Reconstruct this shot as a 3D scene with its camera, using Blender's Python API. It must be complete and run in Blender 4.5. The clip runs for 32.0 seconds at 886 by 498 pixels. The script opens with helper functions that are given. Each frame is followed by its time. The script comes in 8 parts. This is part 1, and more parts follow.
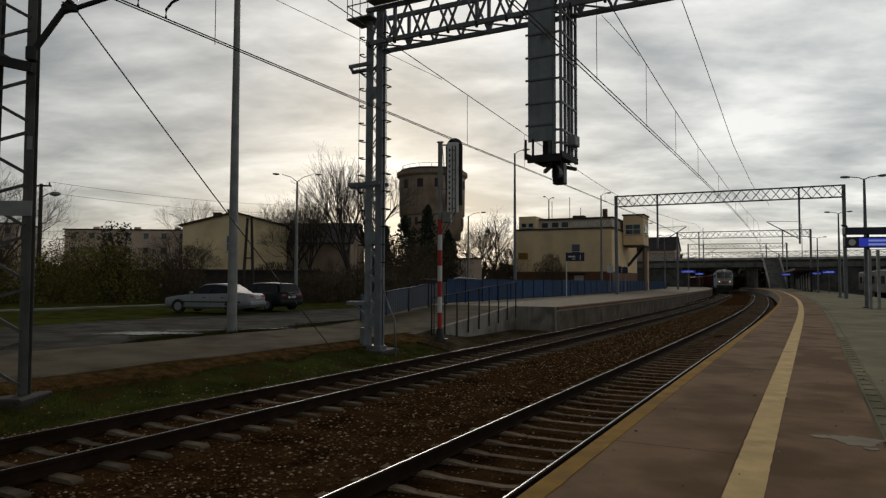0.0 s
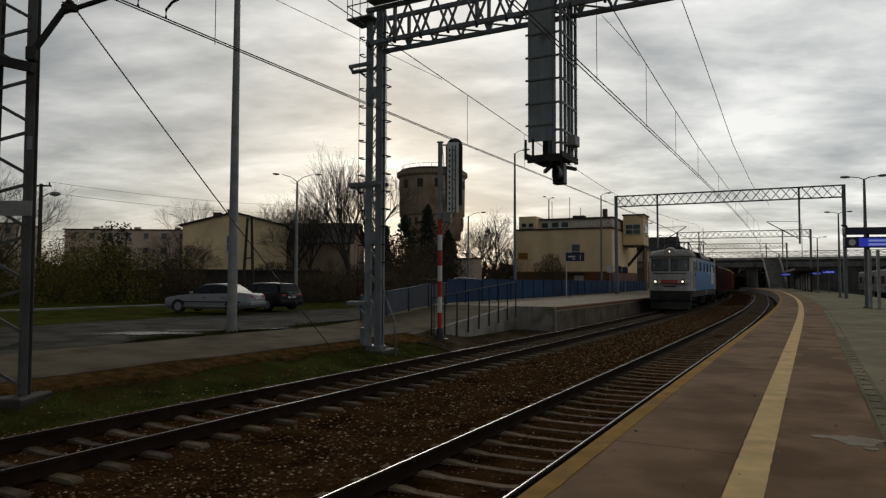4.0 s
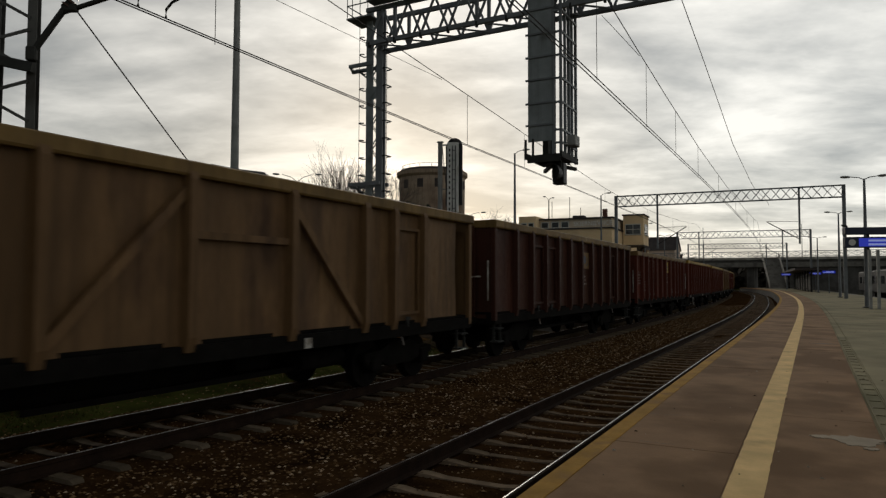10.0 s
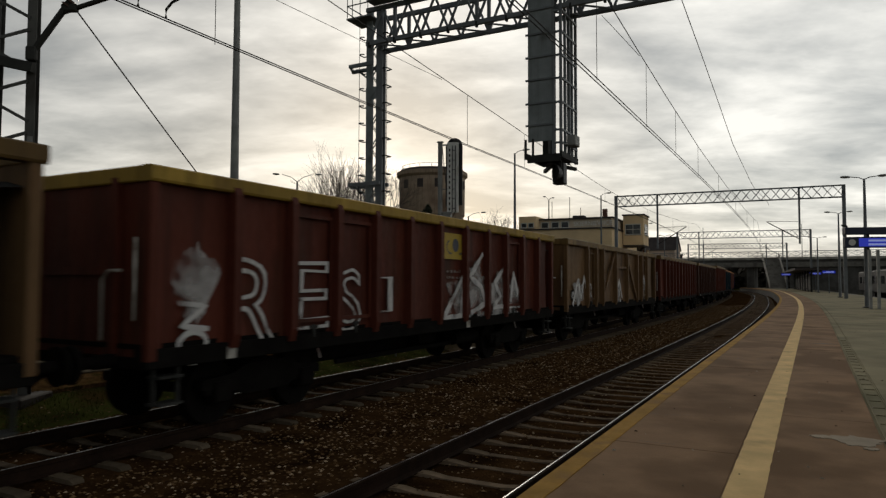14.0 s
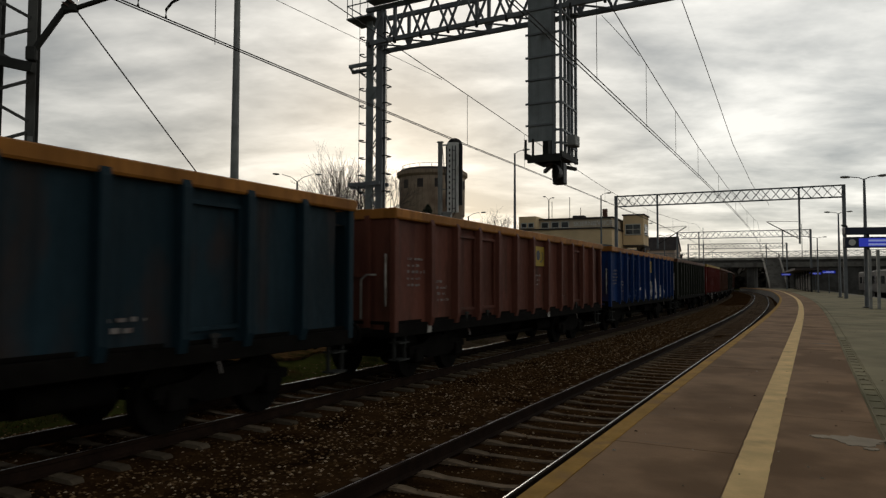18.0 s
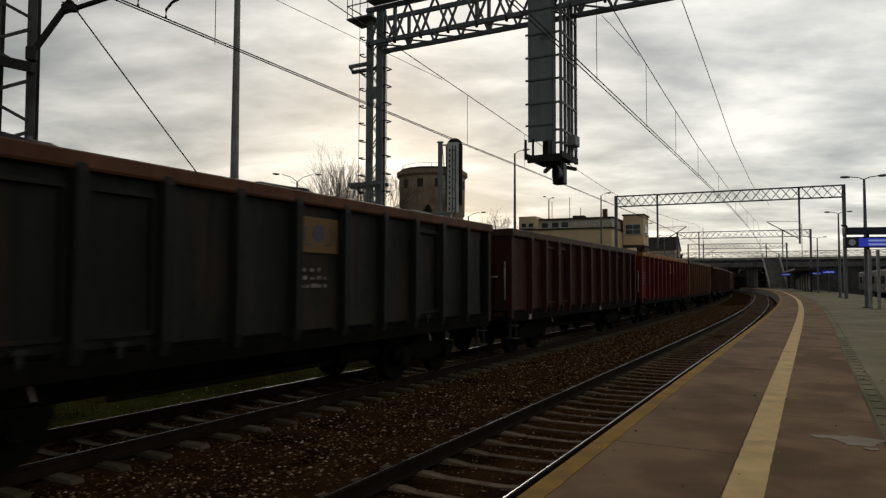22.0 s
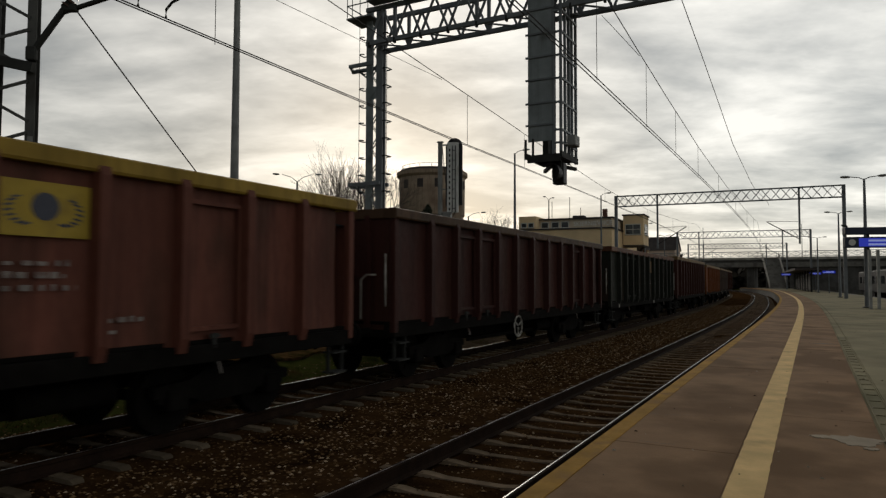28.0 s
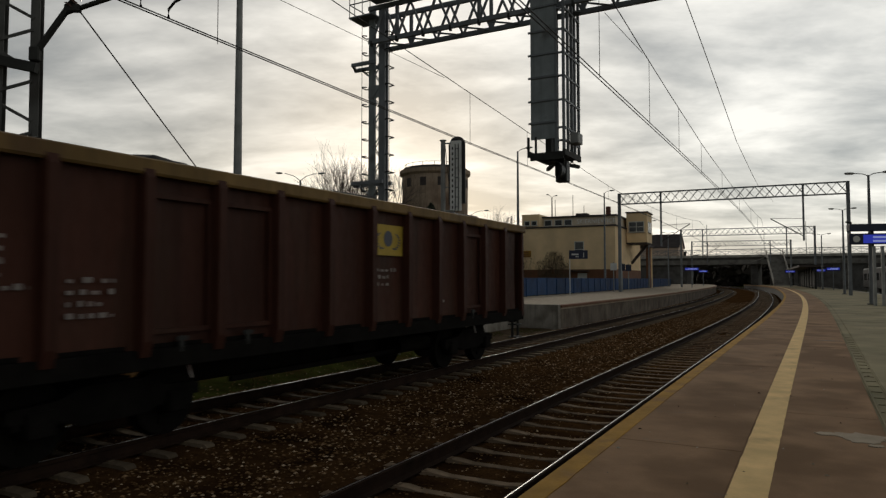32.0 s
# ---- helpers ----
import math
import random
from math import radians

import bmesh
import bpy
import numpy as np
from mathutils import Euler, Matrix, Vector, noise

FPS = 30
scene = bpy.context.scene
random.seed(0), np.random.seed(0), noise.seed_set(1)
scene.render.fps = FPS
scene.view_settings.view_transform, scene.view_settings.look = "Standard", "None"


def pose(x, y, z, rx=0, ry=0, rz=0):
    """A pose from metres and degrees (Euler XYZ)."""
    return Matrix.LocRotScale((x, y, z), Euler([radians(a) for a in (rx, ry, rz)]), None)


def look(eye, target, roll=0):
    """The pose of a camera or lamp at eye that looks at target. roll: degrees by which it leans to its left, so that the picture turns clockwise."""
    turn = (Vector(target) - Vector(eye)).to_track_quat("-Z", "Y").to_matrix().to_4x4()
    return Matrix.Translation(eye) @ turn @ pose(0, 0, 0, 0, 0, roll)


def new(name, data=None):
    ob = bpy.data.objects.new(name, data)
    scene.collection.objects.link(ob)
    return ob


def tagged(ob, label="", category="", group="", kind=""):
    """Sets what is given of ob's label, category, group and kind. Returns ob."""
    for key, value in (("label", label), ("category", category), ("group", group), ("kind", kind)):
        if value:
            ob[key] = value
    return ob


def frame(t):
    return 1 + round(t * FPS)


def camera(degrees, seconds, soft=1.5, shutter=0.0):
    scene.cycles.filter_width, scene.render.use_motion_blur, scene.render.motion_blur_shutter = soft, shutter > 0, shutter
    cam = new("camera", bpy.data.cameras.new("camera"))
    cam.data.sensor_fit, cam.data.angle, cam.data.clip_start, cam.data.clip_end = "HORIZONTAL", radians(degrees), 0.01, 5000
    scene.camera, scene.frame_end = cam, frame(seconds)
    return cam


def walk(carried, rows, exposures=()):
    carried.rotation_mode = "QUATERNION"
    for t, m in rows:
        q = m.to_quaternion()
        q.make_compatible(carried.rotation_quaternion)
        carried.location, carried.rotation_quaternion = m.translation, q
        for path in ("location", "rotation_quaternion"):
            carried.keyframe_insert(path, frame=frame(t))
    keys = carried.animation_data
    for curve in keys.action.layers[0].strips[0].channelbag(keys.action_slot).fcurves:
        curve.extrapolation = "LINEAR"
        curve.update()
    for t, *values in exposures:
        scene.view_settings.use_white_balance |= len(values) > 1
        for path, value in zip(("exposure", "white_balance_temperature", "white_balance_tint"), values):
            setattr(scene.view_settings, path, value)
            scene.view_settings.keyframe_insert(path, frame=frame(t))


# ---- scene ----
cam = camera(65.95, 32.0, soft=1.3, shutter=0.12)
EYE = (0.0, 0.0, 2.034)
AIM, ROLL = 2.69, 0.18


def cam_pose(yaw=0.0, pitch=0.0, roll=0.0):
    return pose(*EYE, 90 + AIM + pitch, 0, yaw) @ pose(0, 0, 0, 0, 0, ROLL + roll)


walk(cam, [(0.0, cam_pose()), (31.4, cam_pose()), (31.6, cam_pose(0.02, -0.01, -0.02)), (32.0, cam_pose(0.27, -0.14, -0.22))], exposures=[(0.0, 0.04, 6500, 10), (5.0, 0.04, 6500, 10), (8.0, 0.16, 6740, 10), (32.0, 0.16, 6740, 10)])

# ---- world and light: overcast afternoon, the sun low behind thin cloud ahead ----
SUN_AZ = radians(94)      # direction of the veiled sun in plan, from +x
SUN_EL = radians(13)
world = bpy.data.worlds.new("world")
scene.world = world
world.use_nodes = True
wn, wl = world.node_tree.nodes, world.node_tree.links
wn.clear()


def wnode(kind, **kw):
    n = wn.new(kind)
    for k, v in kw.items():
        n.inputs[k].default_value = v
    return n


w_out = wnode("ShaderNodeOutputWorld")
w_bg = wnode("ShaderNodeBackground")
w_bg.inputs["Strength"].default_value = 1.0
w_sky = wn.new("ShaderNodeTexSky")
w_sky.sky_type, w_sky.sun_disc = "NISHITA", False
w_sky.sun_elevation, w_sky.sun_rotation = SUN_EL, radians(90) - SUN_AZ
w_dim = wn.new("ShaderNodeVectorMath")
w_dim.operation = "SCALE"
w_dim.inputs["Scale"].default_value = 0.011
w_co = wn.new("ShaderNodeTexCoord")
w_sep = wn.new("ShaderNodeSeparateXYZ")
wl.new(w_co.outputs["Generated"], w_sep.inputs[0])


def wmath(op, a, b=None, c=None, clamp=False):
    n = wn.new("ShaderNodeMath")
    n.operation, n.use_clamp = op, clamp
    for i, v in enumerate((a, b, c)):
        if v is None:
            continue
        if isinstance(v, (int, float)):
            n.inputs[i].default_value = v
        else:
            wl.new(v, n.inputs[i])
    return n.outputs[0]


zup = wmath("MAXIMUM", w_sep.outputs[2], 0.0)
den = wmath("ADD", zup, 0.16)
w_vec = wn.new("ShaderNodeCombineXYZ")
wl.new(wmath("DIVIDE", w_sep.outputs[0], den), w_vec.inputs[0])
wl.new(wmath("DIVIDE", w_sep.outputs[1], den), w_vec.inputs[1])
w_map = wn.new("ShaderNodeMapping")
w_map.inputs["Scale"].default_value = (0.85, 1.2, 1)
w_map.inputs["Rotation"].default_value = (0, 0, radians(14))
w_map.inputs["Location"].default_value = (4.1, 2.3, 0)
wl.new(w_vec.outputs[0], w_map.inputs[0])
w_n1 = wnode("ShaderNodeTexNoise", Scale=1.3, Detail=6.0, Roughness=0.55, Distortion=0.3)
w_n2 = wnode("ShaderNodeTexNoise", Scale=3.4, Detail=5.0, Roughness=0.6, Distortion=0.2)
wl.new(w_map.outputs[0], w_n1.inputs["Vector"])
wl.new(w_map.outputs[0], w_n2.inputs["Vector"])
cloud = wmath("ADD", wmath("MULTIPLY", w_n1.outputs[0], 0.76), wmath("MULTIPLY", w_n2.outputs[0], 0.24))
w_ramp = wn.new("ShaderNodeValToRGB")
wl.new(cloud, w_ramp.inputs[0])
e = w_ramp.color_ramp.elements
e[0].position, e[0].color = 0.40, (0.318, 0.336, 0.342, 1)
e[1].position, e[1].color = 0.62, (0.800, 0.800, 0.768, 1)
m = e.new(0.5)
m.color = (0.516, 0.526, 0.514, 1)
# brighter towards the veiled sun and the horizon under it
w_dot = wn.new("ShaderNodeVectorMath")
w_dot.operation = "DOT_PRODUCT"
wl.new(w_co.outputs["Generated"], w_dot.inputs[0])
w_dot.inputs[1].default_value = (math.cos(SUN_AZ) * math.cos(SUN_EL), math.sin(SUN_AZ) * math.cos(SUN_EL), math.sin(SUN_EL))
glow = wmath("POWER", wmath("MAXIMUM", w_dot.outputs["Value"], 0.0), 60.0)
w_side = wn.new("ShaderNodeVectorMath")    # the cloud thins towards the right of the view
w_side.operation = "DOT_PRODUCT"
wl.new(w_co.outputs["Generated"], w_side.inputs[0])
w_side.inputs[1].default_value = (math.cos(radians(58)) * 0.985, math.sin(radians(58)) * 0.985, 0.17)
w_back = wn.new("ShaderNodeVectorMath")    # darkest cloud behind and to the left
w_back.operation = "DOT_PRODUCT"
wl.new(w_co.outputs["Generated"], w_back.inputs[0])
w_back.inputs[1].default_value = (math.cos(radians(-38)), math.sin(radians(-38)), 0.0)
wide = wmath("MAXIMUM", wmath("MULTIPLY_ADD", w_side.outputs["Value"], 0.70, 0.335), wmath("MAXIMUM", wmath("MULTIPLY_ADD", w_back.outputs["Value"], 0.36, 0.26), 0.20))
w_zen = wn.new("ShaderNodeMapRange")    # thicker cloud overhead
w_zen.interpolation_type = "SMOOTHSTEP"
wl.new(zup, w_zen.inputs[0])
for i_, v_ in enumerate((0.40, 0.90, 1.0, 0.36)):
    w_zen.inputs[i_ + 1].default_value = v_
w_low = wn.new("ShaderNodeMapRange")    # haze thickens at the horizon
w_low.interpolation_type = "SMOOTHSTEP"
wl.new(zup, w_low.inputs[0])
for i_, v_ in enumerate((0.0, 0.08, 0.86, 1.0)):
    w_low.inputs[i_ + 1].default_value = v_
wide = wmath("MULTIPLY", wmath("MULTIPLY", wide, w_zen.outputs[0]), w_low.outputs[0])
gain = wmath("ADD", wide, wmath("MULTIPLY", glow, 0.12))
w_scale = wn.new("ShaderNodeVectorMath")
w_scale.operation = "SCALE"
wl.new(w_ramp.outputs[0], w_scale.inputs[0])
wl.new(gain, w_scale.inputs["Scale"])
wl.new(w_sky.outputs[0], w_dim.inputs[0])
w_add = wn.new("ShaderNodeVectorMath")
w_add.operation = "ADD"
wl.new(w_scale.outputs[0], w_add.inputs[0])
wl.new(w_dim.outputs[0], w_add.inputs[1])
wl.new(w_add.outputs[0], w_bg.inputs[0])
wl.new(w_bg.outputs[0], w_out.inputs[0])

sun = new("sun", bpy.data.lights.new("sun", "SUN"))
sun.data.energy, sun.data.angle, sun.data.color = 0.6, radians(22), (1.0, 0.93, 0.82)
sun.matrix_basis = look((math.cos(SUN_AZ) * 50, math.sin(SUN_AZ) * 50, 20), (0, 0, 0))

# ---- the railway's line in plan: the far track's centre line ----
KNOTS = (-60, -20, 20, 60, 85, 110, 200)
BEND = (-0.00148, -0.00148, 0.00084, 0.00120, 0.00015, 0.00197, 0.00202)
STEP = 0.5
LS = np.arange(-300, 1200 + STEP, STEP)
LK = np.interp(LS, KNOTS, BEND)
LK[LS > 420] = 0.0
LK[LS < -120] = 0.0
LTH = np.concatenate([[0], np.cumsum((LK[1:] + LK[:-1]) / 2 * STEP)])
LTH += 1.07541 - np.interp(0, LS, LTH)
LX = np.concatenate([[0], np.cumsum((np.cos(LTH[1:]) + np.cos(LTH[:-1])) / 2 * STEP)])
LY = np.concatenate([[0], np.cumsum((np.sin(LTH[1:]) + np.sin(LTH[:-1])) / 2 * STEP)])
LX += -2.645 - np.interp(0, LS, LX)
LY += 12.8126 - np.interp(0, LS, LY)
GAP_TRACKS = 5.07
PLAT = 0.65      # our platform
PLAT1 = 0.82     # the platform across


def turn_at(s):
    return float(np.interp(s, LS, LTH))


def at(s, off=0.0, z=0.0):
    """A point by its way along the line, its distance to the left of it, and its height."""
    th = turn_at(s)
    return Vector((float(np.interp(s, LS, LX)) - off * math.sin(th), float(np.interp(s, LS, LY)) + off * math.cos(th), z))


def frame_at(s, off=0.0, z=0.0, extra=0.0):
    p = at(s, off, z)
    return pose(p.x, p.y, p.z, 0, 0, math.degrees(turn_at(s)) + extra)


# ---- materials ----
def material(name, color, rough=0.7, metal=0.0, vary=0.25, scale=3.0, fine=40.0, bump=0.15, dirt=None, dirt_at=0.55, dirt_scale=0.8, random_tone=0.0, stretch=(1, 1, 1), spec=0.4, dist=0.01, streak=0.0):
    """Base colour with a coarse and a fine variation, soft-edged dirt, and fine relief."""
    mt = bpy.data.materials.new(name)
    mt.use_nodes = True
    n, l = mt.node_tree.nodes, mt.node_tree.links
    bsdf = n["Principled BSDF"]
    co = n.new("ShaderNodeTexCoord")
    mp = n.new("ShaderNodeMapping")
    mp.inputs["Scale"].default_value = stretch
    l.new(co.outputs["Object"], mp.inputs[0])

    def tex(sc, detail=4.0):
        t = n.new("ShaderNodeTexNoise")
        t.inputs["Scale"].default_value, t.inputs["Detail"].default_value = sc, detail
        l.new(mp.outputs[0], t.inputs["Vector"])
        return t.outputs[0]

    def mixed(fac, a, b, blend="MIX"):
        x = n.new("ShaderNodeMix")
        x.data_type, x.blend_type = "RGBA", blend
        for sock, v in ((x.inputs[0], fac), (x.inputs[6], a), (x.inputs[7], b)):
            if isinstance(v, (tuple, float, int)):
                sock.default_value = (*v, 1) if isinstance(v, tuple) else v
            else:
                l.new(v, sock)
        return x.outputs[2]

    def rng(v, a, b, c, d):
        r = n.new("ShaderNodeMapRange")
        l.new(v, r.inputs[0])
        for i, q in enumerate((a, b, c, d)):
            r.inputs[i + 1].default_value = q
        return r.outputs[0]

    coarse, grain = tex(scale), tex(fine, 3.0)
    lo = tuple(c * (1 - vary) for c in color)
    hi = tuple(min(1, c * (1 + vary)) for c in color)
    col = mixed(rng(coarse, 0.3, 0.7, 0, 1), lo, hi)
    col = mixed(rng(grain, 0.3, 0.7, 0, vary * 0.8), col, tuple(c * 0.6 for c in color))
    if dirt:
        d = tex(dirt_scale, 6.0)
        col = mixed(rng(d, dirt_at, dirt_at + 0.14, 0, 0.85), col, dirt)
    if streak:
        mp2 = n.new("ShaderNodeMapping")
        mp2.inputs["Scale"].default_value = (7, 7, 0.5)
        l.new(co.outputs["Object"], mp2.inputs[0])
        t2 = n.new("ShaderNodeTexNoise")
        t2.inputs["Scale"].default_value, t2.inputs["Detail"].default_value = 1.0, 5.0
        l.new(mp2.outputs[0], t2.inputs["Vector"])
        col = mixed(rng(t2.outputs[0], 0.48, 0.66, 0, streak), col, tuple(c * 0.35 for c in color))
    if random_tone:
        info = n.new("ShaderNodeObjectInfo")
        hsv = n.new("ShaderNodeHueSaturation")
        l.new(rng(info.outputs["Random"], 0, 1, 1 - random_tone, 1 + random_tone), hsv.inputs["Value"])
        l.new(col, hsv.inputs["Color"])
        col = hsv.outputs[0]
    l.new(col, bsdf.inputs["Base Color"])
    l.new(rng(grain, 0.2, 0.8, max(0.05, rough - 0.12), min(1, rough + 0.12)), bsdf.inputs["Roughness"])
    bsdf.inputs["Metallic"].default_value = metal
    bsdf.inputs["Specular IOR Level"].default_value = spec
    if bump:
        b = n.new("ShaderNodeBump")
        b.inputs["Strength"].default_value, b.inputs["Distance"].default_value = bump, dist
        l.new(grain, b.inputs["Height"])
        l.new(b.outputs[0], bsdf.inputs["Normal"])
    return mt


def pieces(name, stops, rough):
    """A colour for each loose piece of a joined mesh."""
    mt = bpy.data.materials.new(name)
    mt.use_nodes = True
    n, l = mt.node_tree.nodes, mt.node_tree.links
    geo, rp = n.new("ShaderNodeNewGeometry"), n.new("ShaderNodeValToRGB")
    l.new(geo.outputs["Random Per Island"], rp.inputs[0])
    for i, (at_, col) in enumerate(stops):
        el = rp.color_ramp.elements[i] if i < 2 else rp.color_ramp.elements.new(at_)
        el.position, el.color = at_, (*col, 1)
    l.new(rp.outputs[0], n["Principled BSDF"].inputs["Base Color"])
    n["Principled BSDF"].inputs["Roughness"].default_value = rough
    n["Principled BSDF"].inputs["Specular IOR Level"].default_value = 0.0
    return mt


def glowing(name, color, strength):
    mt = bpy.data.materials.new(name)
    mt.use_nodes = True
    b = mt.node_tree.nodes["Principled BSDF"]
    b.inputs["Base Color"].default_value = (*color, 1)
    b.inputs["Emission Color"].default_value = (*color, 1)
    b.inputs["Emission Strength"].default_value = strength
    return mt


def glassy(name, color=(0.03, 0.035, 0.04), rough=0.06):
    mt = bpy.data.materials.new(name)
    mt.use_nodes = True
    b = mt.node_tree.nodes["Principled BSDF"]
    b.inputs["Base Color"].default_value = (*color, 1)
    b.inputs["Roughness"].default_value = rough
    b.inputs["Specular IOR Level"].default_value = 0.6
    return mt


M = {}
M["grass"] = material("grass", (0.056, 0.064, 0.016), 0.95, vary=0.55, scale=1.4, fine=30, bump=0.5, dirt=(0.068, 0.042, 0.015), dirt_at=0.54, dirt_scale=0.8, dist=0.03, spec=0)
M["path"] = material("path", (0.135, 0.112, 0.077), 0.9, vary=0.25, scale=0.9, fine=22, bump=0.25, dirt=(0.074, 0.060, 0.038), dirt_at=0.52, dirt_scale=0.6, spec=0.02)
M["lot"] = material("lot", (0.068, 0.063, 0.052), 0.92, spec=0.03, vary=0.55, scale=1.1, fine=14, bump=0.4, dirt=(0.026, 0.026, 0.016), dirt_at=0.47, dirt_scale=1.0, dist=0.02)
M["bed"] = material("ballast_bed", (0.066, 0.034, 0.014), 0.95, vary=0.5, scale=2.0, fine=22, bump=0.9, dirt=(0.019, 0.010, 0.005), dirt_at=0.5, dirt_scale=0.9, dist=0.05, spec=0)
M["stone"] = pieces("ballast_stone", ((0.0, (0.042, 0.022, 0.010)), (0.50, (0.120, 0.066, 0.030)), (0.84, (0.25, 0.155, 0.076)), (0.97, (0.54, 0.41, 0.27))), 0.95)
M["mast_paint"] = material("blue_grey_mast_paint", (0.235, 0.262, 0.268), 0.55, 0.05, vary=0.2, scale=2.2, fine=30, bump=0.05, dirt=(0.10, 0.10, 0.095), dirt_at=0.58, dirt_scale=1.4, spec=0.3, streak=0.25)
M["grimy_wall"] = material("grimy_wall", (0.160, 0.132, 0.104), 0.9, vary=0.35, scale=1.2, fine=24, bump=0.25, dirt=(0.085, 0.066, 0.050), dirt_at=0.5, dirt_scale=0.9, spec=0.1, streak=0.4)
M["leaf_bed"] = material("leaf_litter", (0.120, 0.068, 0.026), 0.95, vary=0.6, scale=4.0, fine=26, bump=0.6, dirt=(0.036, 0.034, 0.010), dirt_at=0.50, dirt_scale=2.2, dist=0.03, spec=0)
M["mortar"] = material("pale_mortar", (0.34, 0.285, 0.215), 0.9, vary=0.25, scale=4, fine=40, bump=0.2, spec=0.1)
M["litter"] = pieces("litter", ((0.0, (0.03, 0.02, 0.012)), (0.6, (0.06, 0.035, 0.018)), (0.75, (0.32, 0.27, 0.20)), (1.0, (0.5, 0.46, 0.40))), 0.9)
M["pale_concrete"] = material("pale_concrete", (0.42, 0.40, 0.36), 0.85, vary=0.2, scale=1.2, fine=24, bump=0.2, dirt=(0.26, 0.24, 0.20), dirt_at=0.52, dirt_scale=0.9)
M["olive_leaf"] = material("olive_leaves", (0.050, 0.050, 0.018), 0.9, vary=0.5, scale=0.7, fine=4, bump=0.2, spec=0.1)
M["slate_train"] = material("dark_train_paint", (0.020, 0.021, 0.024), 0.6, vary=0.2, scale=1, fine=20, bump=0, spec=0.2)
M["rust_rail"] = material("rail_side", (0.026, 0.015, 0.010), 0.85, spec=0.06, vary=0.3, scale=4, fine=50, bump=0.1)
M["rail_top"] = material("rail_head", (0.52, 0.505, 0.48), 0.31, 1.0, vary=0.2, scale=2, fine=60, bump=0.03)
# darker sleeper copy: dirt blotches, and the train's shade put into the colour
M["shaded_dirty_sleeper"] = material("shaded_dirty_sleeper", (0.150, 0.116, 0.080), 0.9, vary=0.35, scale=5, fine=40, bump=0.2, dirt=(0.035, 0.021, 0.011), dirt_at=0.5, dirt_scale=2.4, random_tone=0.3, spec=0.02)
M["sleeper"] = material("concrete_sleeper", (0.20, 0.148, 0.100), 0.9, vary=0.3, scale=5, fine=40, bump=0.2, dirt=(0.14, 0.090, 0.055), dirt_at=0.60, dirt_scale=2.8, random_tone=0.3, spec=0.02)
M["paving"] = material("platform_paving", (0.275, 0.170, 0.098), 0.8, vary=0.18, scale=2.2, fine=70, bump=0.12, dirt=(0.160, 0.094, 0.050), dirt_at=0.46, dirt_scale=0.9, random_tone=0.06, spec=0.04)
M["asphalt"] = material("platform_asphalt", (0.27, 0.238, 0.150), 0.85, vary=0.25, scale=0.9, fine=70, bump=0.15, dirt=(0.150, 0.140, 0.084), dirt_at=0.5, dirt_scale=0.35, spec=0.05)
M["yellow_line"] = material("yellow_paint", (0.375, 0.205, 0.036), 0.75, vary=0.25, scale=3, fine=30, bump=0.1, dirt=(0.250, 0.140, 0.050), dirt_at=0.56, dirt_scale=2.6, spec=0.05)
M["cream_line"] = material("cream_paint", (0.78, 0.55, 0.255), 0.75, vary=0.16, scale=3, fine=40, bump=0.1, dirt=(0.50, 0.34, 0.165), dirt_at=0.60, dirt_scale=2.6, spec=0.06)
M["concrete"] = material("concrete", (0.20, 0.19, 0.17), 0.85, vary=0.22, scale=1.2, fine=24, bump=0.2, dirt=(0.11, 0.10, 0.09), dirt_at=0.52, dirt_scale=0.7)
M["dark_concrete"] = material("weathered_concrete", (0.10, 0.095, 0.088), 0.85, vary=0.25, scale=1.0, fine=24, bump=0.2, dirt=(0.06, 0.055, 0.05), dirt_at=0.5, dirt_scale=0.6)
M["steel"] = material("grey_painted_steel", (0.165, 0.180, 0.192), 0.55, 0.1, vary=0.2, scale=2, fine=30, bump=0.05, dirt=(0.06, 0.055, 0.05), dirt_at=0.6, dirt_scale=1.2)
M["galv"] = material("galvanised_steel", (0.25, 0.255, 0.245), 0.55, 0.2, vary=0.22, scale=2.5, fine=30, bump=0.05)
M["dark_steel"] = material("dark_steel", (0.040, 0.041, 0.038), 0.7, 0.1, vary=0.3, scale=3, fine=30, bump=0.05, spec=0.15)
M["wire"] = material("wire", (0.03, 0.028, 0.026), 0.6, 0.4, vary=0.1, bump=0)
M["insulator"] = material("brown_insulator", (0.06, 0.03, 0.02), 0.3, vary=0.1, bump=0)
M["white"] = material("white_paint", (0.62, 0.62, 0.60), 0.5, vary=0.08, scale=3, fine=30, bump=0.04, dirt=(0.40, 0.38, 0.34), dirt_at=0.62)
M["red"] = material("red_paint", (0.42, 0.030, 0.022), 0.5, vary=0.1, scale=3, fine=30, bump=0.04)
M["black"] = material("black_paint", (0.012, 0.012, 0.013), 0.5, vary=0.2, bump=0.03)
M["blue_fence"] = material("blue_fence_paint", (0.009, 0.040, 0.112), 0.6, vary=0.25, scale=1.2, fine=25, bump=0.05, dirt=(0.010, 0.026, 0.075), dirt_at=0.53, random_tone=0.2, spec=0.15)
M["grey_fence"] = material("grey_fence_paint", (0.045, 0.055, 0.075), 0.6, vary=0.2, scale=1.2, fine=25, bump=0.05, random_tone=0.15)
M["blue_sign"] = material("dark_blue_sign", (0.010, 0.016, 0.045), 0.4, vary=0.1, bump=0)
M["screen"] = glowing("lit_display", (0.03, 0.05, 0.55), 0.35)
M["screen_white"] = glowing("lit_display_text", (0.40, 0.48, 0.95), 0.26)
